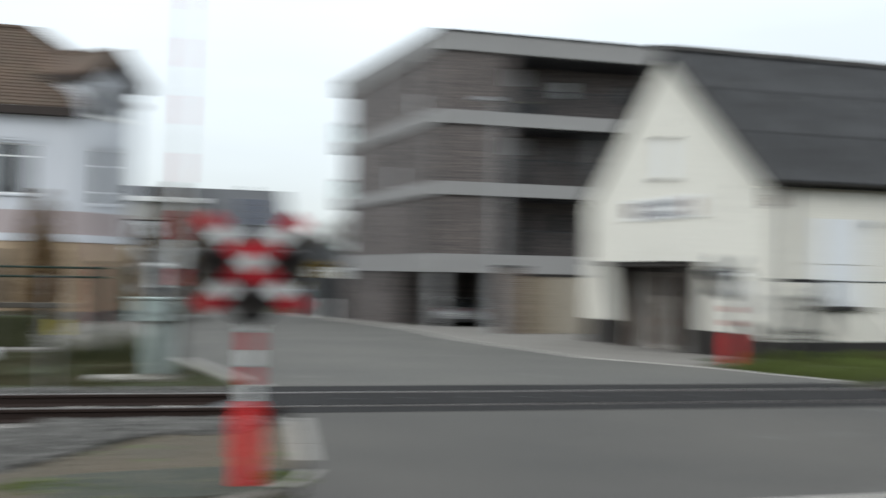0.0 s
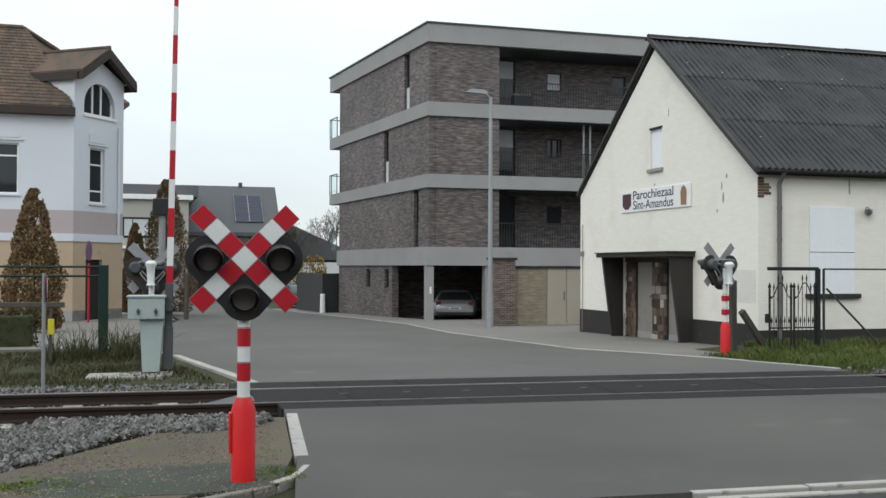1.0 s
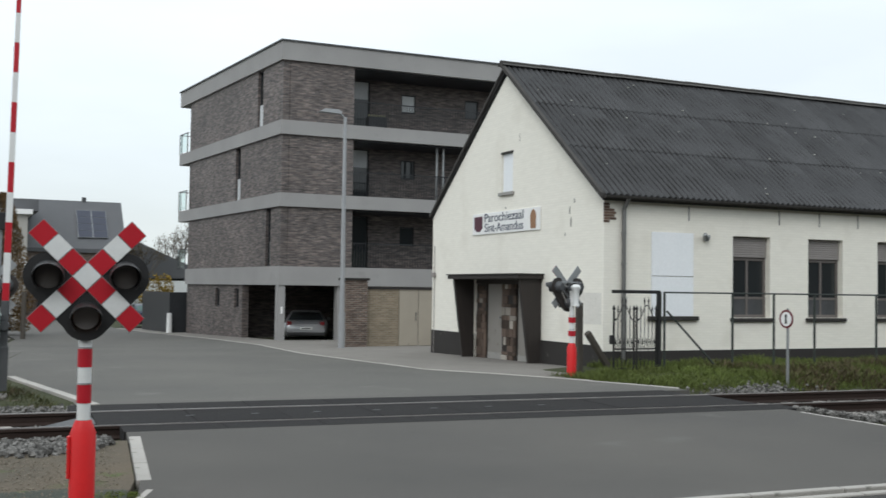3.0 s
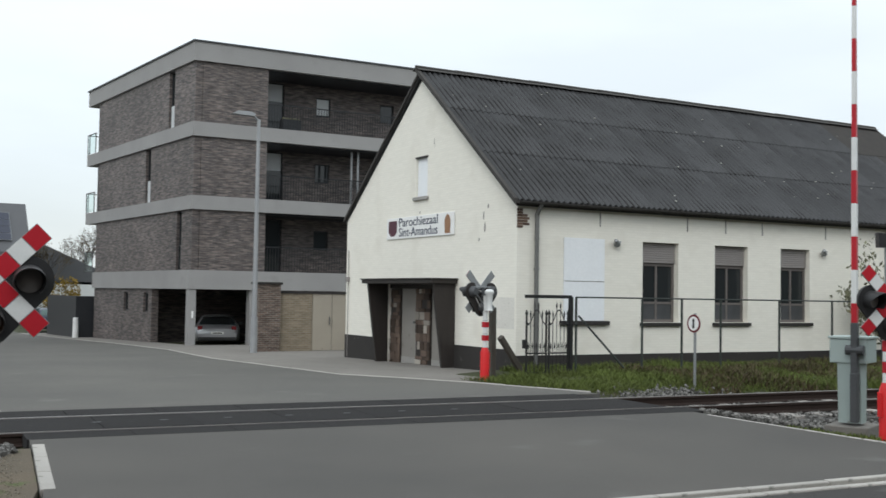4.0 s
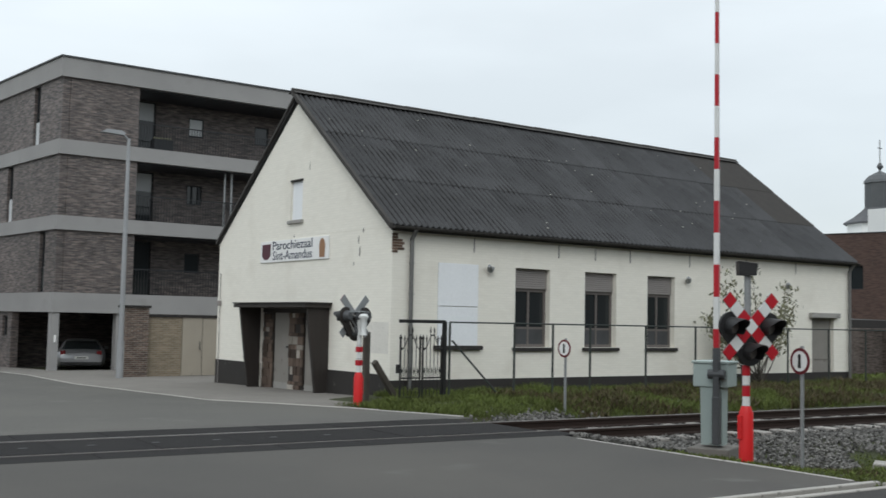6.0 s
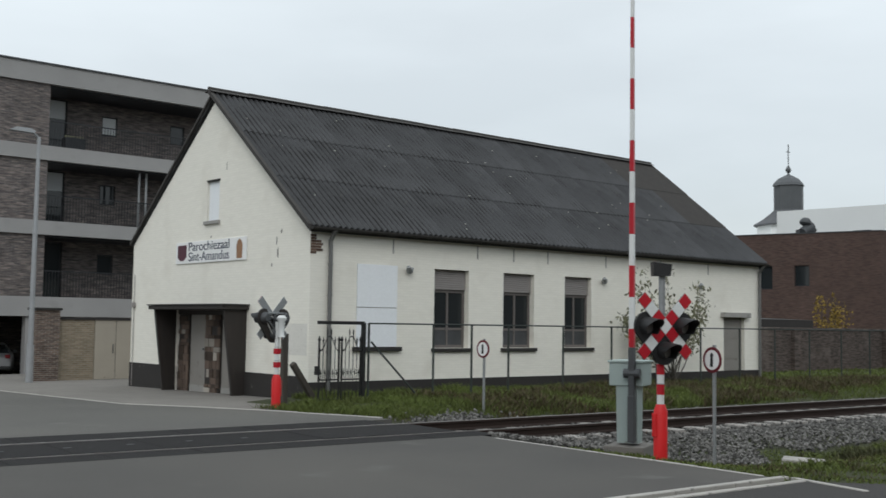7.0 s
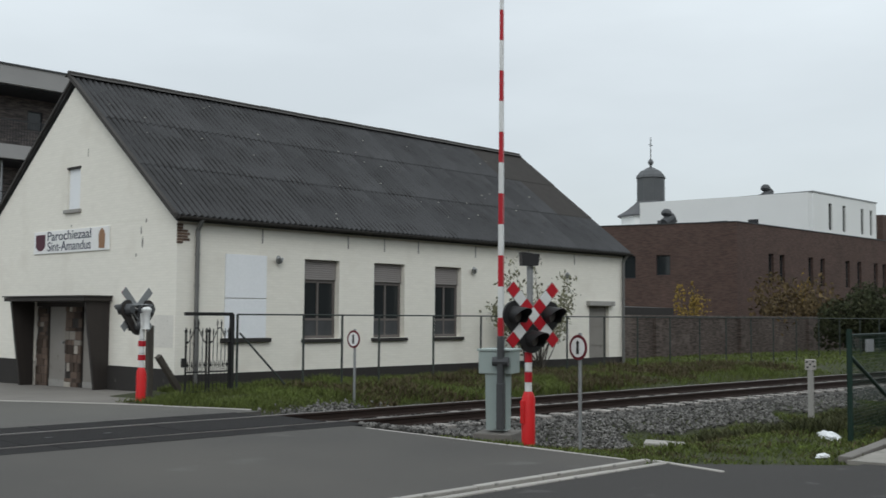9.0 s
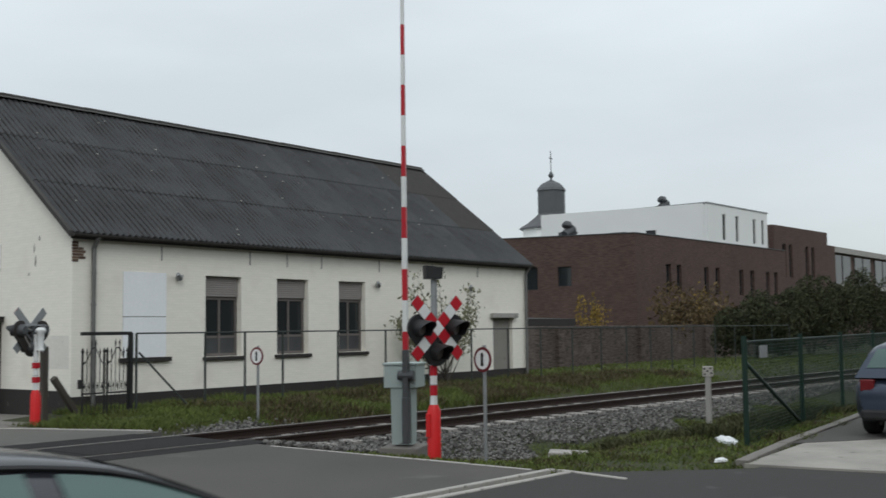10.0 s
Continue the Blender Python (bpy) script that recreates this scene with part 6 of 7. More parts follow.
# ---- the white villa ----
def villa():
    root = thing("villa", pose(0, 0, -0.55), "white rendered villa with a tan ground floor and brown tiled roof", "house")
    fy = 44.0
    x0, x1, x2 = -14.0, -1.56, 0.3                       # main front, then a gabled bay set at a slight angle
    y2 = 46.4
    g1, g2, g3, top = 0.0, 3.2, 4.15, 8.05
    ang = math.degrees(math.atan2(y2 - fy, x2 - x1))
    blen = math.hypot(x2 - x1, y2 - fy)
    mm, bmx = pose(x0, fy, 0), pose(x1, fy, 0, 0, 0, ang)
    L = x1 - x0
    big = [(L - 3.4, 5.0, L - 2.0, 6.95), (L - 7.2, 4.95, L - 6.2, 6.95)]
    bay = [(0.95, 4.75, 1.85, 6.95)]
    for nm, m, l, holes, hb in (("front_wall", mm, L, big, [(L - 5.0, 0.6, L - 2.9, 2.9)]), ("bay_wall", bmx, blen, bay, [(0.75, 0.1, 1.75, 2.5)])):
        wall(nm, m, l, g2, hb, 0.3, "tan", root, z0=0.5)
        wall(nm, m, l, 0.5, [(h[0], 0.1, h[2], 0.5) for h in hb if h[1] < 0.4], 0.34, "concrete", root, z0=-0.3)
        bm = B(); box(bm, 0, -0.04, g2, l, 0.3, g2 + 0.3, m=m); part("string_course", bm, "villawhite", root)
        bm = B(); box(bm, 0, 0, g2 + 0.3, l, 0.3, g3 + 0.25, m=m); part("mauve_band", bm, "mauve", root)
        wall(nm, m, l, top, holes, 0.3, "villawhite", root, z0=g3 + 0.25)
        for a, b, c, d in holes:
            window(root, m @ pose(a, 0, b), c - a, d - b, "white", 0.12, trans=((d - b) * 0.7, (d - b) * 0.22) if nm == "bay_wall" else ((d - b) * 0.75,), sill="villawhite")
            bm = B(); box(bm, a - 0.15, -0.06, d + 0.1, c + 0.15, 0.0, d + 0.18, m=m); part("hood_mould", bm, "villawhite", root)
            n = 8
            bm = B(); prism(bm, [(a - 0.05, d + 0.2)] + [((a + c) / 2 - (c - a + 0.1) / 2 * math.cos(math.pi * i / n), d + 0.5 + 0.16 * math.sin(math.pi * i / n)) for i in range(n + 1)] + [(c + 0.05, d + 0.2)], 0.05, m @ pose(0, -0.05, 0)); part("blind_arch", bm, "villawhite", root)
    window(root, mm @ pose(L - 5.0, 0, 0.6), 2.1, 2.3, "anthracite", 0.12, mull=(1.05,))
    bm = B(); box(bm, 0.75, 0.15, 0.1, 1.75, 0.2, 2.5, m=bmx); part("front_door", bm, "black", root, "dark front door")
    bm = B(); box(bm, x2 - 0.3, y2 + 0.05, -0.3, x2, y2 + 7, top); part("side_wall", bm, "villawhite", root)
    # main roof
    ey = fy - 0.35
    bm = B(); box(bm, x0 - 0.4, ey, top, x1 + 0.05, fy + 0.3, top + 0.32, 0.02); part("eaves_box", bm, "brownwood", root)
    rows_ = 24
    ridge_y, ridge_z = fy + 3.6, top + 4.05
    vs, fs = [], []
    for r in range(rows_):
        t0, t1 = r / rows_, (r + 1) / rows_
        hip = lambda t: (x1 - 0.1) - 2.05 * max(0.0, (t - 0.05))
        ncol = 56
        for c in range(ncol):
            xa = x0 - 0.4 + (hip(t0) - x0 + 0.4) * c / ncol
            xb = x0 - 0.4 + (hip(t0) - x0 + 0.4) * (c + 1) / ncol
            k = len(vs)
            jz = random.uniform(0, 0.02)
            ya, za = ey + (ridge_y - ey) * t0, top + 0.34 + (ridge_z - top - 0.34) * t0
            yb, zb = ey + (ridge_y - ey) * t1, top + 0.34 + (ridge_z - top - 0.34) * t1
            vs += [(xa, ya, za + 0.05 + jz), (xb, ya, za + 0.03 + jz), (xb, yb, zb), (xa, yb, zb + 0.02), (xa, ya, za - 0.02), (xb, ya, za - 0.02)]
            fs += [(k, k + 1, k + 2, k + 3), (k + 4, k + 5, k + 1, k)]
    tl_ob = raw("roof_tiles", vs, fs, "claytile", root); tagged(tl_ob, kind="stuff")
    bm = B()
    hx = x1 + 0.25
    v = [bm.verts.new(p) for p in ((x1 - 0.1, ey + 0.1, top + 0.3), (hx - 2.4, ridge_y, ridge_z), (hx + 1.9, ridge_y + 4, ridge_z - 2.3), (x1 + 1.0, y2 + 1.5, top + 0.3))]
    bm.faces.new(v)
    r = bmesh.ops.extrude_face_region(bm, geom=bm.faces[:])
    for q in r["geom"]:
        if isinstance(q, bmesh.types.BMVert):
            q.co.z -= 0.15
    part("hip_slope", bm, "claytile", root)
    bm = B(); tube(bm, (x0, ridge_y, ridge_z + 0.02), (hx - 2.4, ridge_y, ridge_z + 0.02), 0.12, n=8); tube(bm, (hx - 2.4, ridge_y, ridge_z + 0.02), (hx + 1.0, ridge_y + 2, ridge_z - 1.8), 0.1, n=8); part("ridge_tile", bm, "claytile", root)
    # gabled top of the bay with a round-headed window
    gt = top + 1.75
    ap = top + 2.42
    cx = blen / 2
    bm = B()
    n = 12
    wr, wz = 0.95, top + 0.2
    arc = [(cx - wr * math.cos(math.pi * i / n), wz + 0.35 + wr * math.sin(math.pi * i / n)) for i in range(n + 1)]
    prism(bm, [(0, top), (cx, top), (cx, wz), (cx - wr, wz)] + arc[:n // 2 + 1] + [(cx, ap), (0, gt)], 0.3)
    prism(bm, [(cx, top), (blen, top), (blen, gt), (cx, ap)] + arc[n // 2:] + [(cx + wr, wz), (cx, wz)], 0.3)
    bmesh.ops.transform(bm, matrix=bmx, verts=bm.verts)
    part("gable_top", bm, "villawhite", root)
    bm = B(); prism(bm, [(cx - wr, wz)] + arc + [(cx + wr, wz)], 0.03, bmx @ pose(0, 0.2, 0)); aw = part("arched_window", bm, "glass", root)
    bm = B()
    for x in (cx - 0.26, cx + 0.26, cx - wr + 0.03, cx + wr - 0.03):
        box(bm, x - 0.035, 0.15, wz, x + 0.035, 0.2, wz + 0.35 + (wr ** 2 - min(abs(x - cx), wr) ** 2) ** 0.5, m=bmx)
    box(bm, cx - wr - 0.05, -0.06, wz - 0.1, cx + wr + 0.05, 0.1, wz - 0.003, m=bmx); box(bm, cx - wr, 0.15, wz, cx + wr, 0.2, wz + 0.08, m=bmx)
    part("frame", bm, "white", aw)
    dm = bmx
    for s, xa in ((-1, -0.12), (1, blen + 0.22)):
        bm = B()
        prism(bm, [(xa, gt - 0.34), (cx, ap + 0.1), (cx, ap + 0.42), (xa, gt - 0.02)], 0.22, dm @ pose(0, -0.5, 0)); part("bargeboard", bm, "brownwood", root, "broad dark brown bargeboard")
        bm = B()
        prism(bm, [(xa, gt), (cx, ap + 0.44), (cx, ap + 0.52), (xa, gt + 0.08)], 5.2, dm @ pose(0, -0.48, 0)); part("dormer_slope", bm, "claytile", root)
        bm = B(); box(bm, xa - 0.02 * s if s > 0 else xa - 0.06, -0.28, gt - 0.32, xa + 0.06 if s > 0 else xa + 0.02, 3.2, gt - 0.01, m=dm); part("side_fascia", bm, "brownwood", root)
    bm = B(); tube(bm, dm @ Vector((cx, -0.48, ap + 0.52)), dm @ Vector((cx, 4.6, ap + 0.52)), 0.09, n=8); part("dormer_ridge", bm, "claytile", root)
    bm = B(); box(bm, 0.0, 0.2, top, 0.2, 3.2, gt, m=dm); part("dormer_cheek", bm, "villawhite", root)
    bm = B(); box(bm, blen - 0.05, 0.3, top - 0.5, blen + 0.32, 3.2, top + 0.1, m=dm); part("side_eaves", bm, "brownwood", root)
    bm = B(); tube(bm, dm @ Vector((blen - 0.35, -0.06, 3.5)), dm @ Vector((blen - 0.35, -0.06, top - 0.1)), 0.05, n=8); part("downpipe", bm, "villawhite", root)
    return root


villa()


# ---- houses down the street and beyond the railway ----
def back_houses():
    root = thing("grey_roofed_house", pose(5.3, 86, -0.9), "house with a steep grey roof and solar panels", "house")
    bm = B(); box(bm, 0, 0, 0, 7.2, 9, 5.2); part("wall", bm, "pierbrick", root)
    bm = B(); prism(bm, [(-0.2, 5.0), (-0.2, 5.3), (3.5, 9.2), (5.5, 9.2), (5.5, 5.0)], 7.6, pose(-0.2, 0, 0) @ Matrix(((0, 1, 0, 0), (1, 0, 0, 0), (0, 0, 1, 0), (0, 0, 0, 1)))); roof = part("roof", bm, "slate", root, "plain grey slate roof")
    sl = math.atan2(3.9, 3.7)
    for i in range(4):
        for j in range(2):
            bm = B(); box(bm, 0, 0, 0, 1.05, 0.72, 0.05, m=Matrix.Translation((3.9 + j * 1.12, 0.55, 6.15)) @ Matrix.Rotation(sl, 4, "X") @ pose(0, i * 0.76, 0.06)); sp = part("solar_panel", bm, "solar", roof)
            bm = B(); box(bm, -0.03, -0.03, 0, 1.08, 0.75, 0.035, m=Matrix.Translation((3.9 + j * 1.12, 0.55, 6.15)) @ Matrix.Rotation(sl, 4, "X") @ pose(0, i * 0.76, 0.06)); part("panel_frame", bm, "greymetal", sp)
    bm = B(); box(bm, 4.4, 3.4, 8.9, 4.7, 3.7, 9.5); part("chimney", bm, "darkmetal", roof)
    bm = B(); box(bm, 1.0, -0.06, 0.2, 3.2, 0.0, 3.6); part("garage_door", bm, "anthracite", root)
    root = thing("rendered_house", pose(-0.5, 80, -0.9), "pale rendered house with dark window frames", "house")
    wall("front_wall", Matrix(), 5.6, 7.4, [(1.0, 4.6, 2.9, 6.1), (1.0, 0.8, 2.9, 2.4), (3.9, 3.2, 4.6, 3.9)], 0.3, "greige", root)
    bm = B(); box(bm, 5.3, 0.3, 0, 5.6, 8, 7.4); part("side_wall", bm, "greige", root)
    bm = B(); box(bm, -0.2, -0.3, 7.4, 5.9, 8.3, 7.75, 0.02); part("roof_edge", bm, "white", root)
    bm = B(); box(bm, -0.2, 1.5, 7.75, 6.4, 8.3, 8.6); part("roof", bm, "slate", root)
    bm = B(); box(bm, 0, -0.25, 3.85, 5.6, 0.0, 4.05); part("ledge", bm, "white", root)
    for x, z, w, h, mu in ((1.0, 4.6, 1.9, 1.5, (0.7,)), (1.0, 0.8, 1.9, 1.6, (0.95,)), (3.9, 3.2, 0.7, 0.7, ())):
        window(root, pose(x, 0, z), w, h, "anthracite", 0.1, mull=mu, blind=h * 0.8 if w > 1 else 0, frame_w=0.12)
    root = thing("dark_roofed_house", pose(13.2, 96, -0.9), "low house with a dark tiled roof", "house")
    bm = B(); box(bm, 0, 0, 0, 9, 8, 3.2); part("wall", bm, "render", root)
    bm = B(); prism(bm, [(-3.5, 3.0), (-1.0, 7.3), (-0.2, 7.3), (6.4, 4.4), (9.4, 3.0)], 8.5); part("roof", bm, "slate", root)
    root = thing("yard_screen", pose(10.35, 56.5, -0.75), "black sheet fence beside the flats", "fence")
    bm = B(); box(bm, 0, 0, -0.1, 0.08, 7, 2.1); part("screen", bm, "anthracite", root)
    bm = B(); box(bm, 0, -1.2, -0.1, 1.0, 0.0, 2.1); part("screen", bm, "anthracite", root)


back_houses()


def brick_block():
    root = thing("brick_school_building", pose(66.5, 34.4, 0), "long dark red brick building with a white top floor", "building")
    top = 8.15
    fl = 26.0
    wins = []
    for x in (4.3, 5.9, 10.3, 12.2, 16.5, 18.6, 21.7, 23.4):
        wins.append((x, 4.1, x + 0.75, 6.2))
    wall("front_wall", pose(0, 0, 0, 0, 0, -2.4), fl, top, wins, 0.4, "redbrick", root, z0=-1.2)
    for a, b, c, d in wins:
        window(root, pose(0, 0, 0, 0, 0, -2.4) @ pose(a, 0, b), c - a, d - b, "anthracite", 0.2, trans=(0.7,))
    em = pose(0, 0, 0, 0, 0, 14) @ pose(0, 0, 0, 0, 0, -90)
    el = [(4.6, 4.4, 5.9, 6.0), (7.4, 4.6, 8.4, 6.0)]
    wall("end_wall", em @ pose(-13, 0, 0), 13, top, el, 0.4, "redbrick", root, z0=-1.2)
    for a, b, c, d in el:
        window(root, em @ pose(-13 + a, 0, b), c - a, d - b, "anthracite", 0.15)
    bm = B(); box(bm, 0.3, 0.4, top - 0.5, fl, 14, top - 0.2); part("roof_deck", bm, "slate", root)
    bm = B(); box(bm, -0.05, -0.05, top, fl, 0.4, top + 0.06, m=pose(0, 0, 0, 0, 0, -2.4)); part("parapet_cap", bm, "darkmetal", root)
    bm = B(); box(bm, -13.05, -0.05, top, 0.0, 0.4, top + 0.06, m=em); part("parapet_cap", bm, "darkmetal", root)
    # white top floor
    wm = pose(11.25, -0.4, top + 0.06, 0, 0, -2.4)
    pw = [(2.6, 0.25, 3.2, 2.3), (5.0, 0.25, 5.55, 2.3), (8.3, 0.25, 8.85, 2.3), (10.0, 0.25, 10.5, 2.3)]
    wall("white_wall", wm, 11.2, 2.95, pw, 0.3, "render", root)
    for a, b, c, d in pw:
        window(root, wm @ pose(a, 0, b), c - a, d - b, "anthracite", 0.12)
    bm = B(); box(bm, 0, 0.3, 0, 0.3, 14.3, 2.95, m=wm @ pose(0, 0, 0, 0, 0, 8)); part("white_end_wall", bm, "render", root)
    for y, w in ((4.2, 0.8), (6.7, 1.4), (13.0, 0.7)):
        bm = B(); box(bm, -0.04, y, 0.0 if w < 1 else 0.3, 0.05, y + w, 1.1, m=wm @ pose(0, 0, 0, 0, 0, 8)); part("window", bm, "anthracite", root)
    bm = B(); box(bm, -0.05, -0.05, 2.95, 11.3, 14.4, 3.05, m=wm); part("roof_cap", bm, "greymetal", root)
    for x, y, z in ((18.6, 6.8, top + 3.35), (3.8, 7.6, top + 0.15)):
        bm = B(); box(bm, x - 0.7, y, z, x + 1.7, y + 0.9, z + 0.3, 0.03); tube(bm, (x + 0.1, y + 0.4, z + 0.45), (x + 1.1, y + 0.3, z + 0.95), 0.32, 0.4, n=14)
        lathe(bm, [(0, 0.55), (0.28, 0.5), (0.42, 0.3), (0.42, 0.12), (0.25, 0), (0, 0)], 12, pose(x + 0.5, y + 0.4, z + 1.0, 0, 18, 0)); tube(bm, (x + 1.1, y + 0.4, z + 0.5), (x + 1.9, y + 0.4, z + 0.75), 0.13, n=10)
        tube(bm, (x - 0.5, y + 0.4, z + 0.3), (x - 0.5, y + 0.4, z + 0.6), 0.14, n=10); box(bm, x + 0.0, y + 0.1, z - 0.9, x + 1.2, y + 0.8, z)
        part("roof_fan", bm, "darkmetal", root, "grey rooftop ventilator")
    # taller block behind, and a wing with balconies
    root2 = thing("brick_wing", pose(93, 34.5, 0), "red brick wing with narrow windows", "building")
    w2 = [(1.8, 6.0, 2.6, 9.0), (3.2, 6.0, 4.0, 9.0), (7.0, 6.0, 7.8, 9.0), (8.4, 6.0, 9.2, 9.0)]
    wall("front_wall", pose(0, 0, 0, 0, 0, -3), 12.5, 10.6, w2, 0.4, "redbrick", root2, z0=-1.2)
    for a, b, c, d in w2:
        window(root2, pose(0, 0, 0, 0, 0, -3) @ pose(a, 0, b), c - a, d - b, "anthracite", 0.2, trans=(1.4,))
    bm = B(); box(bm, 0, 0.4, -1.2, 0.4, 10, 10.6); part("end_wall", bm, "redbrick", root2)
    root3 = thing("balcony_building", pose(111, 36.0, 0), "far brick building with glazed balconies", "building")
    bm = B(); box(bm, -2.0, 0, -1.2, 3.6, 8, 9.9); part("wall", bm, "redbrick", root3)
    bm = B(); box(bm, 3.6, 1.5, -1.2, 45, 8, 9.9); part("wall", bm, "redbrick", root3)
    bm = B(); box(bm, 3.6, 0.9, 9.5, 45, 8, 10.1); part("roof_slab", bm, "concrete", root3)
    bm = B(); box(bm, 3.6, 0.3, 5.6, 45, 1.5, 6.0); part("balcony_slab", bm, "concrete", root3)
    for x in (4.2, 7.4, 10.6, 15.0, 18.2, 23.0, 26.2):
        bm = B(); box(bm, x, 1.4, 6.0, x + 2.8, 1.48, 9.3); part("window", bm, "glass", root3)
    # chapel turret
    ch = thing("church_turret", pose(102, 63, 0), "small slate church turret with a cross", "church")
    bm = B(); box(bm, -6, -2, 0, 3, 6, 11.0); part("nave", bm, "render", ch)
    bm = B(); lathe(bm, [(1.5, 14.4), (1.9, 14.0), (2.7, 13.35), (3.7, 12.75), (3.7, 12.6), (0, 12.6)], 8); part("roof", bm, "slate", ch)
    bm = B(); lathe(bm, [(3.3, 8.0), (3.3, 12.6), (0, 12.6)], 8); part("drum", bm, "render", ch)
    bm = B(); lathe(bm, [(1.55, 13.2), (1.55, 16.9), (1.68, 16.95), (1.55, 17.25), (1.15, 17.7), (0.5, 18.05), (0.16, 18.2), (0.1, 18.35), (0.3, 18.6), (0.32, 18.75), (0.12, 19.1), (0, 19.2)], 8); part("lantern", bm, "dome", ch, "eight-sided slate lantern")
    bm = B(); box(bm, -0.035, -0.035, 19.1, 0.035, 0.035, 21.5); box(bm, -0.36, -0.03, 20.6, 0.36, 0.03, 20.68); part("cross", bm, "darkmetal", ch)


brick_block()

sd = thing("lean_to_shed", pose(42.6, 28.2, 0), "low dark shed behind the garden wall", "shed")
bm = B(); box(bm, 0, 0, -1.0, 4.6, 2.4, 1.75); part("wall", bm, "oldbrick", sd)
bm = B(); prism(bm, [(-0.2, 1.75), (2.7, 2.1), (2.7, 2.25), (-0.2, 2.15)], 5.0, Matrix.Translation((-0.2, 0, 0)) @ Matrix(((0, 1, 0, 0), (1, 0, 0, 0), (0, 0, 1, 0), (0, 0, 0, 1)))); part("roof", bm, "plinth", sd)


# ---- plants ----
def leaves(name, spots, size, material, parent=None, flat=0.5):
    vs, fs = [], []
    for p in spots:
        s = size * random.uniform(0.6, 1.4)
        q = Euler((random.uniform(-1, 1) * 3, random.uniform(-1, 1) * 3, random.uniform(0, 6.3))).to_quaternion()
        k = len(vs)
        for a, b, c in ((-1, 0, 0), (0, -flat, 0.15), (1, 0, 0), (0, flat, 0.15)):
            v = q @ Vector((a * s, b * s, c * s))
            vs.append((p[0] + v.x, p[1] + v.y, p[2] + v.z))
        fs += [(k, k + 1, k + 2), (k, k + 2, k + 3)]
    return raw(name, vs, fs, material, parent)


def cone_tree(m, h, r, label, n=15000, material="leafbrown", bare=0.0):
    root = thing("cypress_tree", m, label, "tree", "narrow brown cypresses")
    bm = B(); tube(bm, (0, 0, -0.1), (0, 0, h * 0.9), 0.1, 0.02, n=8)
    for i in range(40):
        z = h * random.uniform(0.1, 0.93)
        a = random.uniform(0, 6.3)
        w = r * min(1.0, (h - z) / (h * 0.55)) * 0.8
        tube(bm, (0, 0, z), (w * math.cos(a), w * math.sin(a), min(z + w * 0.9, h)), 0.02, 0.006, n=4)
    part("trunk", bm, "bark", root)
    pts = []
    while len(pts) < n:
        z = random.uniform(0.03, 1)
        w = r * (min(1, (1.02 - z) / 0.72) ** 0.62) * (0.8 + 0.2 * min(1, z / 0.2))
        a = random.uniform(0, 6.283)
        d = w * (random.uniform(0.35, 1) ** 0.5) * (0.9 + 0.25 * noise.noise(Vector((math.cos(a) * 2, math.sin(a) * 2, z * h * 1.5))))
        if noise.noise(Vector((math.cos(a) * d * 3, math.sin(a) * d * 3, z * h * 2.2))) < -0.42 or random.random() < bare * z:
            continue
        pts.append((d * math.cos(a), d * math.sin(a), z * h))
    tagged(leaves("crown", pts, 0.05, material, root), kind="stuff")
    return root


cone_tree(pose(-2.35, 34.5, gz(34.5)), 4.35, 1.0, "narrow rust-brown cypress, thin at its tip", bare=0.5)
cone_tree(pose(2.35, 53, gz(53)), 6.5, 1.5, "narrow rust-brown cypress beside the street")
cone_tree(pose(0.95, 55, gz(55)), 4.5, 0.85, "smaller dark brown cypress near the villa")


def bush(m, rx, ry, h, material, label, n=4000, size=0.09, name="bush", category="bush", stems=9):
    root = thing(name, m, label, category)
    bm = B()
    for i in range(stems):
        a = random.uniform(0, 6.3); d = random.uniform(0.3, 0.9)
        tube(bm, (0.1 * math.cos(a), 0.1 * math.sin(a), -0.1), (rx * d * math.cos(a), ry * d * math.sin(a), h * random.uniform(0.6, 0.95)), 0.035, 0.008, n=5)
    tagged(part("stemwork", bm, "bark", root), kind="stuff")
    pts = []
    lobes = [(random.uniform(-0.65, 0.65) * rx, random.uniform(-0.65, 0.65) * ry, h * random.uniform(0.3, 0.72), random.uniform(0.28, 0.5)) for _ in range(12)]
    while len(pts) < n:
        cx, cy, cz, s = random.choice(lobes)
        v = Vector((random.gauss(0, 1), random.gauss(0, 1), random.gauss(0, 1))).normalized() * (random.uniform(0.5, 1) ** 0.4)
        p = (cx + v.x * s * rx, cy + v.y * s * ry, cz + v.z * s * h * 0.6)
        if p[2] < 0.05 or noise.noise(Vector(p) * 1.7) < -0.3:
            continue
        pts.append(p)
    tagged(leaves("crown", pts, size, material, root), kind="stuff")
    return root


for x, y, rx, h, n in ((52.5, 20.6, 2.2, 3.3, 4200), (56.5, 20.8, 3.0, 4.6, 5200), (62.5, 21.2, 3.4, 5.0, 5200), (69, 21.6, 3.8, 5.5, 5200), (78, 22, 4.6, 6.0, 5000)):
    bush(pose(x, y, -0.2), rx, 2.0, h, "leafdark", "dense dark green bush behind the fence", int(n * 1.5), 0.1)
bush(pose(60, 28.6, -0.3), 4.0, 1.4, 4.8, "leafrust", "dry brown climber over the garden wall", 1500, 0.13)
bush(pose(67, 29.5, -0.3), 3.6, 1.4, 5.4, "leafrust", "dry brown climber over the garden wall", 1700, 0.14)
bush(pose(49.5, 28.3, -0.3), 1.0, 0.9, 4.3, "leafyellow", "small tree with yellow autumn leaves", 1000, 0.075, "autumn_tree", "tree")
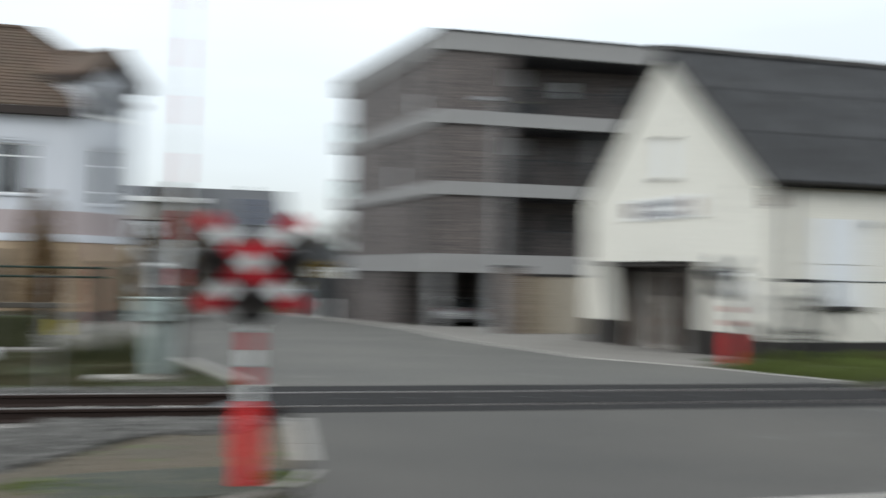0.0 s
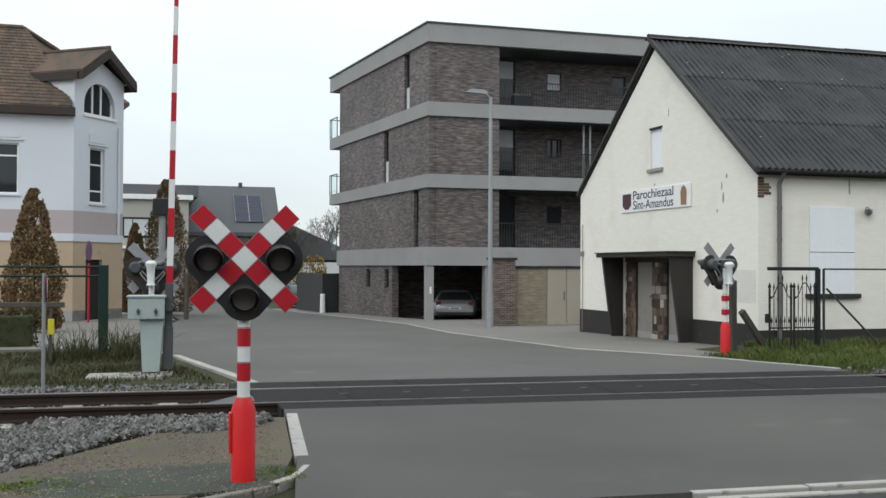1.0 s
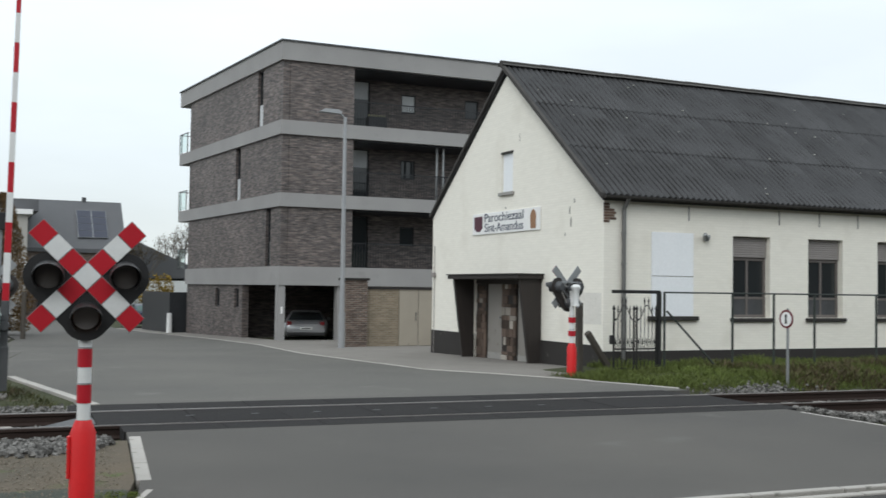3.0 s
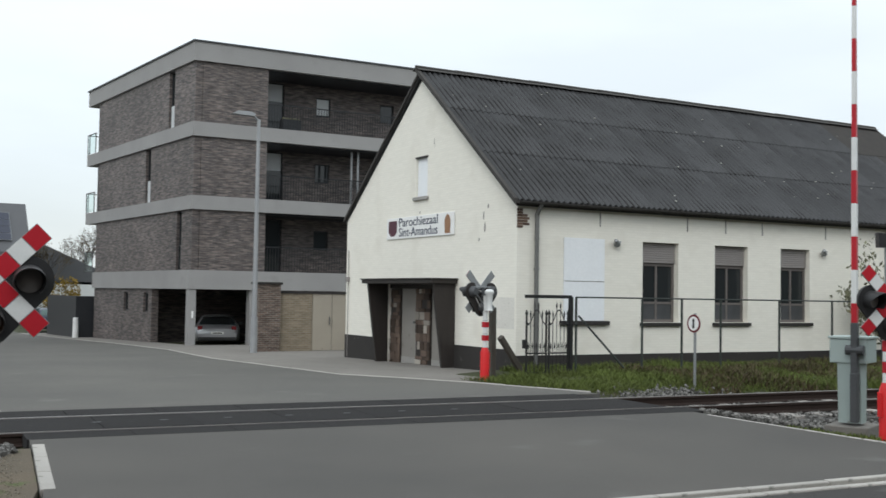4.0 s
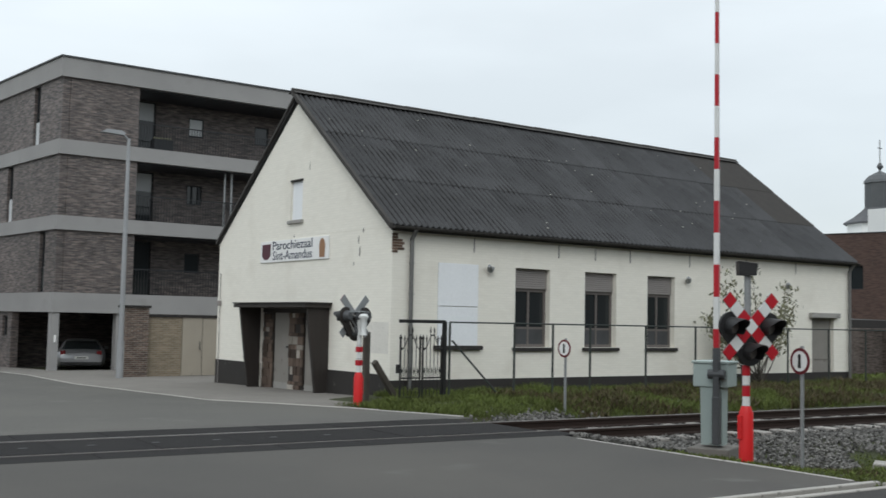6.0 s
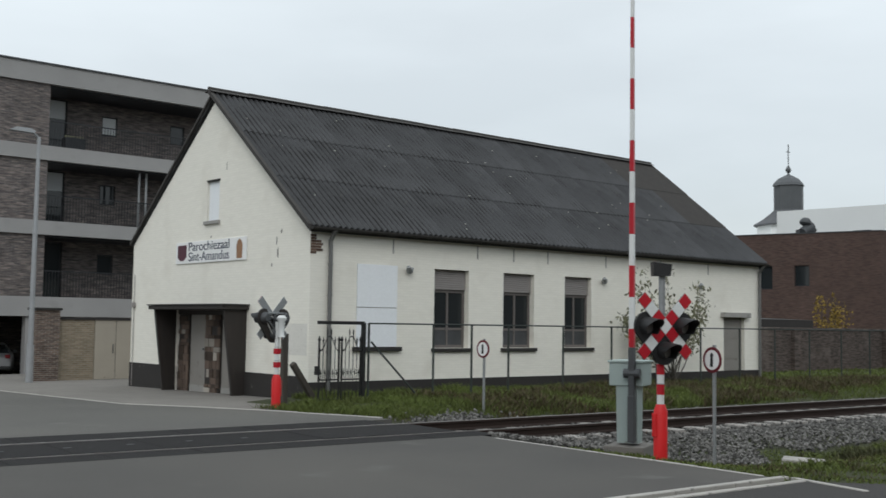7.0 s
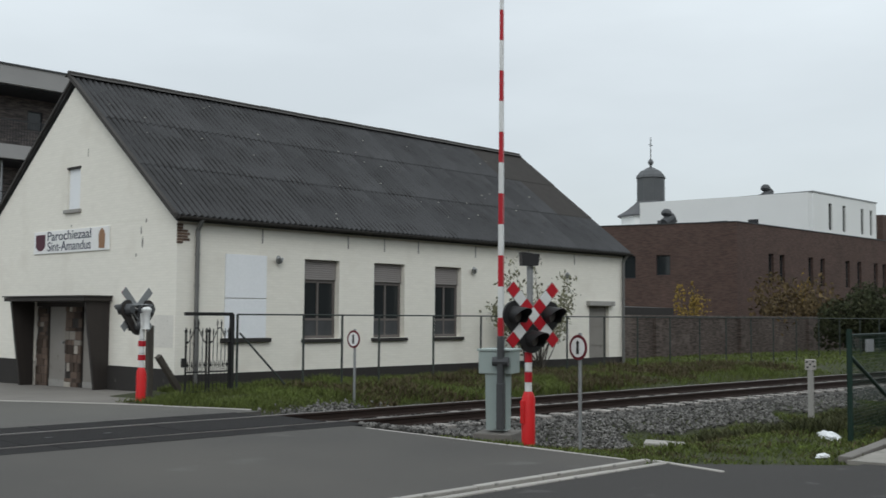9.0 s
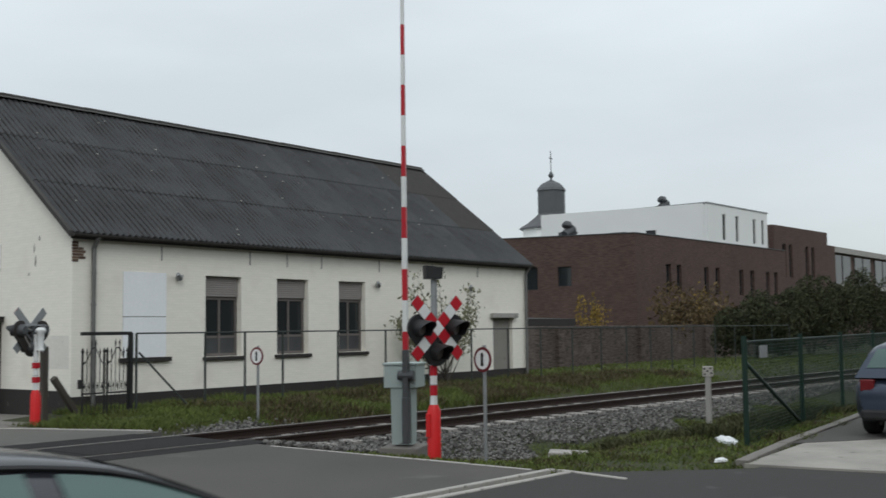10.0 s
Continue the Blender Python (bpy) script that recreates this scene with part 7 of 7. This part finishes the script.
bush(pose(75, 33.2, -0.3), 1.4, 0.9, 6.0, "leafyellow", "thin tree with yellow autumn leaves", 500, 0.1, "autumn_tree", "tree")


def bare_tree(m, h, spread, label, leafn=0, depth=5, material="leafpale", seed=1, thick=0.12, name="bare_tree", size=0.05, up=0.5):
    rn = random.Random(seed)
    root = thing(name, m, label, "tree")
    bm = B()
    tips = []

    def grow(p, d, l, r, k):
        q = p + d * l
        tube(bm, p, q, r, r * 0.65, n=5 if k > 2 else 3, caps=False)
        if k == 0:
            tips.append(q)
            return
        for _ in range(3 if k > 1 else 2):
            nd = (d + Vector((rn.uniform(-1, 1), rn.uniform(-1, 1), rn.uniform(-0.3, 0.9) * up * 2)) * spread).normalized()
            grow(q, nd, l * rn.uniform(0.6, 0.85), r * 0.6, k - 1)
            tips.append(q)
    grow(Vector((0, 0, -0.1)), Vector((0, 0, 1)), h * 0.3, thick, depth)
    tagged(part("branchwork", bm, "bark", root), kind="stuff")
    if leafn:
        pts = [tuple(rn.choice(tips) + Vector((rn.gauss(0, 0.09), rn.gauss(0, 0.09), rn.gauss(0, 0.09)))) for _ in range(leafn)]
        tagged(leaves("leaves", pts, size, material, root), kind="stuff")
    return root


bare_tree(pose(15.0, 92, -0.9), 7.0, 0.62, "bare grey tree behind the flats", 700, 6, "leafrust", 4, 0.14, size=0.07)
bare_tree(pose(18.5, 97, -0.9), 7.6, 0.62, "bare grey tree behind the flats", 700, 6, "leafrust", 9, 0.14, size=0.07)
bush(pose(12.2, 70, -0.9), 1.3, 1.3, 3.6, "leafyellow", "yellow-green shrub behind a black screen", 1500, 0.1)

# young sapling by the hall: several thin upright shoots with loose pale leaves
sap = thing("sapling", pose(25.4, 19.5, 0.1), "thin many-stemmed sapling with sparse pale leaves", "tree")
rn = random.Random(12)
bm = B(); pts = []
for i in range(20):
    a = rn.uniform(0, 6.3)
    p = Vector((rn.uniform(-0.15, 0.15), rn.uniform(-0.15, 0.15), 0.0))
    d = Vector((0.95 * math.cos(a), 0.4 * math.sin(a), 1)).normalized()
    l = rn.uniform(2.2, 3.7)
    for k in range(9):
        d = (d + Vector((rn.uniform(-0.16, 0.16), rn.uniform(-0.16, 0.16), 0.02))).normalized()
        q = p + d * l / 9
        tube(bm, p, q, 0.02 * (1 - k / 10), 0.02 * (1 - (k + 1) / 10), n=4, caps=False)
        if k > 2:
            for _ in range(14):
                pts.append(tuple(q + Vector((rn.gauss(0, 0.13), rn.gauss(0, 0.13), rn.gauss(0, 0.1)))))
        p = q
tagged(part("stemwork", bm, "bark", sap), kind="stuff")
tagged(leaves("leaves", pts, 0.066, "leafpale", sap, 0.45), kind="stuff")


def grass(name, spots, height, material, label, width=0.012, lift=0.0):
    vs, fs = [], []
    for x, y in spots:
        z = ground_z(x, y) - 0.01 + lift
        h = height * random.uniform(0.35, 1.2) * (0.75 + 0.8 * max(-0.4, noise.noise(Vector((x * 0.9, y * 0.9, 7)))))
        a = random.uniform(0, 6.283)
        lx, ly = random.gauss(0, 0.5) * h, random.gauss(0, 0.5) * h
        w = width * random.uniform(0.7, 1.5)
        c, s = math.cos(a) * w, math.sin(a) * w
        k = len(vs)
        vs += [(x - c, y - s, z), (x + c, y + s, z), (x + lx * 0.45 + c * 0.7, y + ly * 0.45 + s * 0.7, z + h * 0.6), (x + lx * 0.45 - c * 0.7, y + ly * 0.45 - s * 0.7, z + h * 0.6), (x + lx, y + ly, z + h * 0.95)]
        fs += [(k, k + 1, k + 2, k + 3), (k + 3, k + 2, k + 4)]
    return tagged(raw(name, vs, fs, material), label, "grass", kind="stuff")


rn = random.Random(21)


def scatter(n, x0, x1, y0, y1, keep):
    out = []
    while len(out) < n:
        x, y = rn.uniform(x0, x1), rn.uniform(y0, y1)
        if keep(x, y):
            out.append((x, y))
    return out


clump = lambda x, y, s: noise.noise(Vector((x * s, y * s, 4)))
bank = lambda x, y: x > 11.95 - 0.24 * (y - 15.5) and y > track_y(x) + 1.9 + 0.25 * clump(x, y, 1.5) - 0.25 * step(14.0, 12.8, x) and y > 15.75 - (x - 12) * 0.5 and clump(x, y, 0.9) > rn.uniform(-0.9, 0.1) and not (x < 12.9 and y > 18.95)
grass("long_grass", scatter(42000, 11.2, 22, 14.2, 20.3, bank) + scatter(26000, 22, 34, 14.2, 20.3, bank), 0.2, "grass", "long green grass on the bank before the hall", 0.007)
grass("dry_grass", scatter(20000, 14.6, 34, 15.0, 18.6, lambda x, y: y > track_y(x) + 1.7 and clump(x + 30, y, 0.7) > -0.08), 0.26, "drygrass", "dry brown weeds along the fence")
ditch = lambda x, y: track_y(x) - y > 3.5 + 0.8 * noise.noise(Vector((x * 0.7, 9, 0))) - 0.06 * (x - 12) and y > max(5.15, 6.85 - (x - 11) * 1.05) + max(0, x - 12.9) * 0.1 and clump(x, y, 1.1) > rn.uniform(-0.8, 0.25)
grass("ditch_grass", scatter(42000, 11.1, 30, 5.1, 10.6, ditch), 0.1, "grass", "green grass and weeds in the ditch", 0.009)
grass("ditch_dry_grass", scatter(9000, 11.6, 26, 5.6, 10.2, lambda x, y: ditch(x, y) and clump(x + 11, y + 5, 1.3) > 0.05), 0.11, "drygrass", "dry brown stalks among the ditch grass", 0.008)
grass("ditch_weeds", scatter(11000, 15, 24, 6.6, 9.6, lambda x, y: clump(x, y + 7, 0.9) > 0.05 and track_y(x) - y > 3.2), 0.27, "weed", "clumps of tall weeds beside the track", 0.011)
grass("meadow_grass", scatter(15000, 30, 60, 13.5, 27, lambda x, y: y > track_y(x) + 1.8), 0.16, "grass", "grass between the track and the garden wall", 0.02)
grass("verge_grass", scatter(14000, -6, 1.6, 16.3, 24.5, lambda x, y: x < 1.75 - (y - 15.8) * 0.11 - 0.15 and clump(x, y, 0.9) > rn.uniform(-0.5, 0.3)), 0.13, "weed", "rough dull grass and weeds beside the far barrier", 0.009)
grass("verge_dry_grass", scatter(5000, -6, 1.4, 16.2, 24.0, lambda x, y: x < 1.6 - (y - 15.8) * 0.11 and clump(x + 9, y, 1.1) > 0.02), 0.16, "drygrass", "dry stalks beside the far barrier", 0.008)
grass("tall_weeds", scatter(700, -1.2, 0.7, 21.6, 23.2, lambda x, y: clump(x, y, 1.7) > 0.0), 0.75, "weed", "tall thin weeds beside the green fence", 0.009)
grass("corner_grass", scatter(3600, -2.2, 1.5, 7.9, 9.5, lambda x, y: min((x + 0.15) ** 2 + (y - 8.45) ** 2, 1.6 * (x - 1.3) ** 2 + (y - 8.85) ** 2, (x + 0.6) ** 2 + (y - 8.8) ** 2) < rn.uniform(0.0, 0.15) and y > 8.0 and clump(x, y, 5.0) > rn.uniform(-0.5, 0.3)), 0.035, "moss", "short moss and grass at the signal's foot", 0.006, 0.075)
grass("foot_grass", scatter(1500, 11.3, 13.2, 8.7, 11.0, lambda x, y: clump(x, y, 1.6) > -0.1), 0.12, "grass", "grass round the barrier cabinet")

# ---- litter and slabs ----
th = thing("concrete_slab", pose(0.15, 17.55, -0.1, 0, 0, -4), "flat concrete slab in the grass", "slab")
bm = B(); box(bm, -0.55, -0.35, 0, 0.6, 0.35, 0.1, 0.02); part("slab", bm, "forecourt", th)
th = thing("concrete_slab", pose(14.35, 8.65, -0.29, 2, 2, 30), "pale broken slab in the grass", "slab")
bm = B(); box(bm, -0.35, -0.3, 0.0, 0.3, 0.3, 0.1, 0.02); part("slab", bm, "kerb", th)


def crumpled(name, m, sx, sy, sz, label, category):
    bm = B()
    bmesh.ops.create_icosphere(bm, subdivisions=3, radius=1)
    for v in bm.verts:
        k = 1 + 0.35 * noise.noise(v.co * 2.3) + 0.15 * noise.noise(v.co * 6)
        v.co = Vector((v.co.x * sx * k, v.co.y * sy * k, max(v.co.z, -0.3) * sz * k))
    ob = part(name, bm, "plastic", None)
    ob.matrix_world = m
    return tagged(ob, label, category)


crumpled("plastic_bag", pose(15.28, 6.48, -0.02, 0, 0, 35), 0.46, 0.13, 0.085, "crumpled white plastic bag in the grass", "litter")
crumpled("plastic_cup", pose(13.0, 5.6, 0.0, 0, 0, -20), 0.1, 0.05, 0.04, "white plastic scrap at the kerb", "litter")
crumpled("plastic_bag", pose(-2.6, 22.0, -0.05, 0, 0, 10), 0.24, 0.2, 0.2, "white plastic bag by the timber rail", "litter")
hd = thing("clipped_hedge", pose(-3.5, 26.6, -0.2), "low dark clipped hedge before the villa", "hedge")
bm = B(); box(bm, -2.2, -0.3, 0.0, 1.7, 0.3, 0.75, 0.05); part("twig_mass", bm, "leafdark", hd)
tagged(leaves("leaves", [(random.uniform(-2.3, 1.8), random.uniform(-0.36, 0.36), random.uniform(0.0, 0.85)) for _ in range(2500)], 0.05, "leafdark", hd), kind="stuff")
th = thing("no_parking_sign", pose(-0.95, 43.2, gz(43)), "purple round sign on a red pole by the villa", "road sign")
bm = B(); tube(bm, (0, 0, 0), (0, 0, 2.3), 0.04, n=8); part("pole", bm, "reddeep", th)
bm = B(); lathe(bm, [(0, -0.02), (0.38, -0.02), (0.38, 0.02), (0, 0.02)], 20, pose(0, -0.06, 2.75, 90, 0, 75)); part("disc", bm, "purple", th)
th = thing("bollard", pose(2.9, 46.5, gz(46.5)), "short dark timber bollard at the kerb", "bollard")
bm = B(); tube(bm, (0, 0, 0), (0, 0, 1.9), 0.1, 0.09, n=10); part("post", bm, "timber", th)
th = thing("white_bollard", pose(10.3, 55, gz(55)), "white bollard on the pavement", "bollard")
bm = B(); tube(bm, (0, 0, 0), (0, 0, 1.0), 0.14, 0.12, n=10); part("post", bm, "white", th)


# ---- cars ----
def car(m, paint, label, name="parked_car", length=4.2, width=1.74, height=1.45, belt=0.9, nose=0.72, tail=0.88, roof0=0.42, roof1=0.86, a_base=0.28, c_base=0.97, wheels=True, lean=0.24, edge=0.045, glass="carglass", mid=0.0):
    """A car with its nose to +x; stations from the tail (0) to the nose (1)."""
    root = thing(name, m, label, "car")
    hw = width / 2
    bm = B()
    N = 25
    rings = []
    for i in range(N):
        s = i / (N - 1)
        x = -length / 2 + length * s
        e = min(1.0, s / 0.06, (1 - s) / 0.1)
        e = max(0.0, e) ** 0.5
        w = hw * (0.86 + 0.14 * e)
        zt = belt - (belt - tail) * max(0, 1 - s / 0.12) - (belt - nose) * step(0.66, 1.0, s)
        zt = zt - 0.16 * (1 - e)
        zb = 0.22 + 0.14 * (1 - e)
        ring = [(-w * 0.9, zb), (-w * 0.985, zb + 0.12), (-w, (zt + zb) / 2 + 0.02), (-w * 0.985, zt - 0.1), (-w * 0.93, zt - 0.02), (-w * 0.6, zt + 0.025), (0, zt + 0.035)]
        ring += [(-a, b) for a, b in ring[-2::-1]]
        rings.append([bm.verts.new((x, y, z)) for y, z in ring])
    for a, b in zip(rings, rings[1:]):
        for k in range(len(a) - 1):
            bm.faces.new((a[k], a[k + 1], b[k + 1], b[k]))
        bm.faces.new((a[-1], a[0], b[0], b[-1]))
    bm.faces.new(rings[0]); bm.faces.new(rings[-1][::-1])
    body = part("body", bm, paint, root, smooth=50)
    # cabin: stations with roof height; the sides lean in
    xs = lambda s: length / 2 - length * s                # measured from the nose
    st = [(c_base, belt, 0), (roof1 + (c_base - roof1) * 0.45, belt + (height - belt) * 0.62, 0.6), (roof1, height - 0.06, 0.93), ((roof0 + roof1) / 2 + 0.1, height, 1), ((roof0 + roof1) / 2 - 0.06, height, 1), (roof0, height - 0.07, 0.9), (roof0 - (roof0 - a_base) * 0.5, belt + (height - belt) * 0.45, 0.45), (a_base, belt, 0)]
    fine = []
    for i in range(len(st) - 1):
        for k in range(4):
            t = k / 4
            fine.append(tuple(st[i][j] + (st[i + 1][j] - st[i][j]) * t for j in range(3)))
    fine.append(st[-1])
    for _ in range(2):
        fine = [fine[0]] + [tuple((fine[i - 1][j] + 2 * fine[i][j] + fine[i + 1][j]) / 4 for j in range(3)) for i in range(1, len(fine) - 1)] + [fine[-1]]
    bm = B()
    rings = []
    for s, z, k in fine:
        wb = hw * 0.95
        wr = wb - lean * (z - belt) / (height - belt)
        ring = [(-wb, belt - 0.03), (-(wb * 0.35 + wr * 0.65), belt + (z - belt) * 0.62), (-wr, z - edge * k), (-wr + 0.1, z + 0.0), (-wr * 0.5, z + 0.018 * k), (0, z + 0.022 * k)]
        ring += [(-a, b) for a, b in ring[-2::-1]]
        rings.append([bm.verts.new((xs(s), y, zz)) for y, zz in ring])
    for a, b in zip(rings, rings[1:]):
        for k in range(len(a) - 1):
            bm.faces.new((a[k], a[k + 1], b[k + 1], b[k]))
    cabin = part("cabin", bm, paint, root, smooth=50)

    def pane(nm, pts, off=0.006):
        bm = B()
        vs = [bm.verts.new(p) for p in pts]
        f = bm.faces.new(vs)
        bmesh.ops.recalc_face_normals(bm, faces=[f])
        f.normal_update()
        nrm = f.normal.copy()
        c = f.calc_center_median()
        if nrm.dot(Vector((c.x * 0.6, c.y, c.z - belt + 0.1))) < 0:
            nrm.negate()
        for v in vs:
            v.co += nrm * off
        r = bmesh.ops.extrude_face_region(bm, geom=[f])
        for v in r["geom"]:
            if isinstance(v, bmesh.types.BMVert):
                v.co -= nrm * off * 1.5
        return part(nm, bm, glass, cabin)

    def zroof(s):
        for (s0, z0, _), (s1, z1, _) in zip(fine, fine[1:]):
            if s1 <= s <= s0:
                return z1 + (z0 - z1) * (s - s1) / max(1e-6, s0 - s1)
        return belt

    def side(s, f, sg):
        z = zroof(s)
        wb = hw * 0.95
        wr = wb - lean * (z - belt) / (height - belt)
        if f < 0.62:
            y = wb + ((wb * 0.35 + wr * 0.65) - wb) * f / 0.62
        else:
            y = (wb * 0.35 + wr * 0.65) + (wr - (wb * 0.35 + wr * 0.65)) * (f - 0.62) / 0.38
        zk = belt + (z - belt) * 0.62
        zz = belt - 0.03 + (zk - belt + 0.03) * f / 0.62 if f < 0.62 else zk + (z - edge - zk) * (f - 0.62) / 0.38
        return (xs(s), sg * y, zz)

    mid = mid or (a_base + c_base) / 2 - 0.01
    for sg in (-1, 1):
        for s_a, s_b in ((a_base + 0.075, mid - 0.012), (mid + 0.02, c_base - 0.1)):
            n = 7
            for k in range(n):
                sa, sb = s_a + (s_b - s_a) * k / n, s_a + (s_b - s_a) * (k + 1) / n
                bm = B()
                q = [side(sa, 0.05, sg), side(sb, 0.05, sg), side(sb, 0.62, sg), side(sa, 0.62, sg)]
                q2 = [side(sa, 0.62, sg), side(sb, 0.62, sg), side(sb, 0.9, sg), side(sa, 0.9, sg)]
                for pts in (q, q2):
                    vs = [bm.verts.new((p[0], p[1] + sg * 0.007, p[2] + 0.002)) for p in pts]
                    if len({tuple(round(c, 4) for c in v.co) for v in vs}) == 4:
                        bm.faces.new(vs)
                if k == 0:
                    glass_bm = bm
                else:
                    tmp = bpy.data.meshes.new("tmp"); bm.to_mesh(tmp); bm.free(); glass_bm.from_mesh(tmp); bpy.data.meshes.remove(tmp)
            bmesh.ops.remove_doubles(glass_bm, verts=glass_bm.verts, dist=0.0005)
            part("side_window", glass_bm, glass, cabin, smooth=60)
        bm = B()
        n = 22
        line = [side(a_base + 0.04 + (c_base - a_base - 0.1) * k / n, 0.96, sg) for k in range(n + 1)]
        for p, q in zip(line, line[1:]):
            tube(bm, (p[0], p[1] + sg * 0.012, p[2]), (q[0], q[1] + sg * 0.012, q[2]), 0.013, n=5)
        part("roof_trim", bm, "black", cabin, "black trim along the roof edge")
    for nm, sa, sb in (("windscreen", a_base + 0.012, roof0 + 0.005), ("rear_window", c_base - 0.02, roof1 + 0.02)):
        bm = B()
        prev = None
        for k in range(6):
            s = sa + (sb - sa) * k / 5
            z = zroof(s)
            wr = hw * 0.95 - lean * (z - belt) / (height - belt) - 0.1
            row = [bm.verts.new((xs(s) + (0.006 if nm == "windscreen" else -0.006), y, z + 0.02 - 0.012 * (abs(y) / wr) ** 2)) for y in (-wr, -wr / 2, 0, wr / 2, wr)]
            if prev:
                for j in range(4):
                    bm.faces.new((prev[j], prev[j + 1], row[j + 1], row[j]))
            prev = row
        part(nm, bm, glass, cabin, smooth=60)
    for sx in (0.31, -0.3):
        for sg in (-1, 1):
            wm = pose(length * sx, sg * (hw - 0.12), 0.31, 90, 0, 0)
            bm = B(); lathe(bm, [(0, -0.1), (0.2, -0.1), (0.29, -0.11), (0.315, -0.06), (0.315, 0.06), (0.29, 0.11), (0.2, 0.1), (0, 0.1)], 24); wheel = part("wheel", bm, "tyre", root, smooth=True); wheel.matrix_local = wm
            bm = B(); lathe(bm, [(0, -0.118), (0.06, -0.12), (0.19, -0.105), (0.2, -0.09), (0.2, 0.09), (0.19, 0.105), (0.06, 0.12), (0, 0.118)], 20); part("rim", bm, "rim", wheel, smooth=True)
    xr = -length / 2
    for sg in (-1, 1):
        bm = B(); box(bm, xr + 0.0, sg * (hw - 0.24) - 0.08, tail - 0.2, xr + 0.14, sg * (hw - 0.24) + 0.12, tail - 0.02, 0.02); part("tail_light", bm, "taillight", body, "red tail light")
        bm = B(); box(bm, length / 2 - 0.2, sg * (hw - 0.34) - 0.14, nose - 0.16, length / 2 - 0.045, sg * (hw - 0.34) + 0.14, nose - 0.04, 0.03); part("headlight", bm, glass, body)
        bm = B(); box(bm, xs(a_base + 0.09), sg * (hw + 0.02), belt, xs(a_base + 0.05), sg * (hw + 0.16), belt + 0.12, 0.03); part("wing_mirror", bm, paint, cabin)
    bm = B(); box(bm, xr - 0.012, -0.26, tail - 0.36, xr + 0.05, 0.26, tail - 0.25, 0.006); pl = part("number_plate", bm, "plate", body)
    bm = B(); box(bm, xr - 0.016, -0.18, tail - 0.325, xr, 0.18, tail - 0.285); part("plate_bar", bm, "black", pl)
    bm = B(); box(bm, xr - 0.02, -hw * 0.86, 0.26, xr + 0.2, hw * 0.86, 0.42, 0.04); part("bumper", bm, "black", body)
    return root


car(pose(14.37, 45.26, -0.6, 0, 0, 73), "coupe", "dark silver sports coupe parked under the flats", length=4.3, width=1.85, height=1.28, belt=0.86, nose=0.7, tail=0.88, roof0=0.46, roof1=0.68, a_base=0.32, c_base=0.93, glass="glass")
car(pose(18.55, 4.27, 0.02, 0, 0, 3), "bluecar", "slate blue hatchback parked beside the green fence", length=4.0, width=1.72, height=1.43, belt=0.88, tail=0.88, nose=0.75, roof0=0.4, roof1=0.9, a_base=0.24, c_base=0.99)
car(pose(2.35, 63, gz(63), 0, 0, 92), "silver", "silver car parked by the villa", length=4.1)
car(pose(11.0, 68, gz(66), 0, 0, 92), "bluecar", "dark car parked near the flats", length=4.1)
moving = car(pose(-27, 2.9, 0), "darkcar", "dark grey car driving along the street", name="driving_car", length=4.3, width=1.76, height=1.25, belt=0.81, nose=0.64, tail=0.8, roof0=0.44, roof1=0.8, a_base=0.25, c_base=0.95, lean=0.36, edge=0.02, glass="tintglass", mid=0.52)


# ---- what moves ----
def motions():
    walk(moving, [(t, pose(-29.51 + 3.2 * t, 4.36, -0.015)) for t in (0, 2.5, 5, 7.5, 10)])
    h = near_signal["flash_disc_height"]
    on = lambda a: pose(0, -0.126, h, 0, 0, a)
    # half turns of the added disc stand for the lamp's flash
    turn = [(0, 0), (1.2, 0), (1.24, 60), (1.28, 120), (1.32, 180), (1.82, 180), (1.86, 120), (1.9, 60), (1.94, 0), (10, 0)]
    walk(near_bulb, [(t, on(a)) for t, a in turn])


motions()
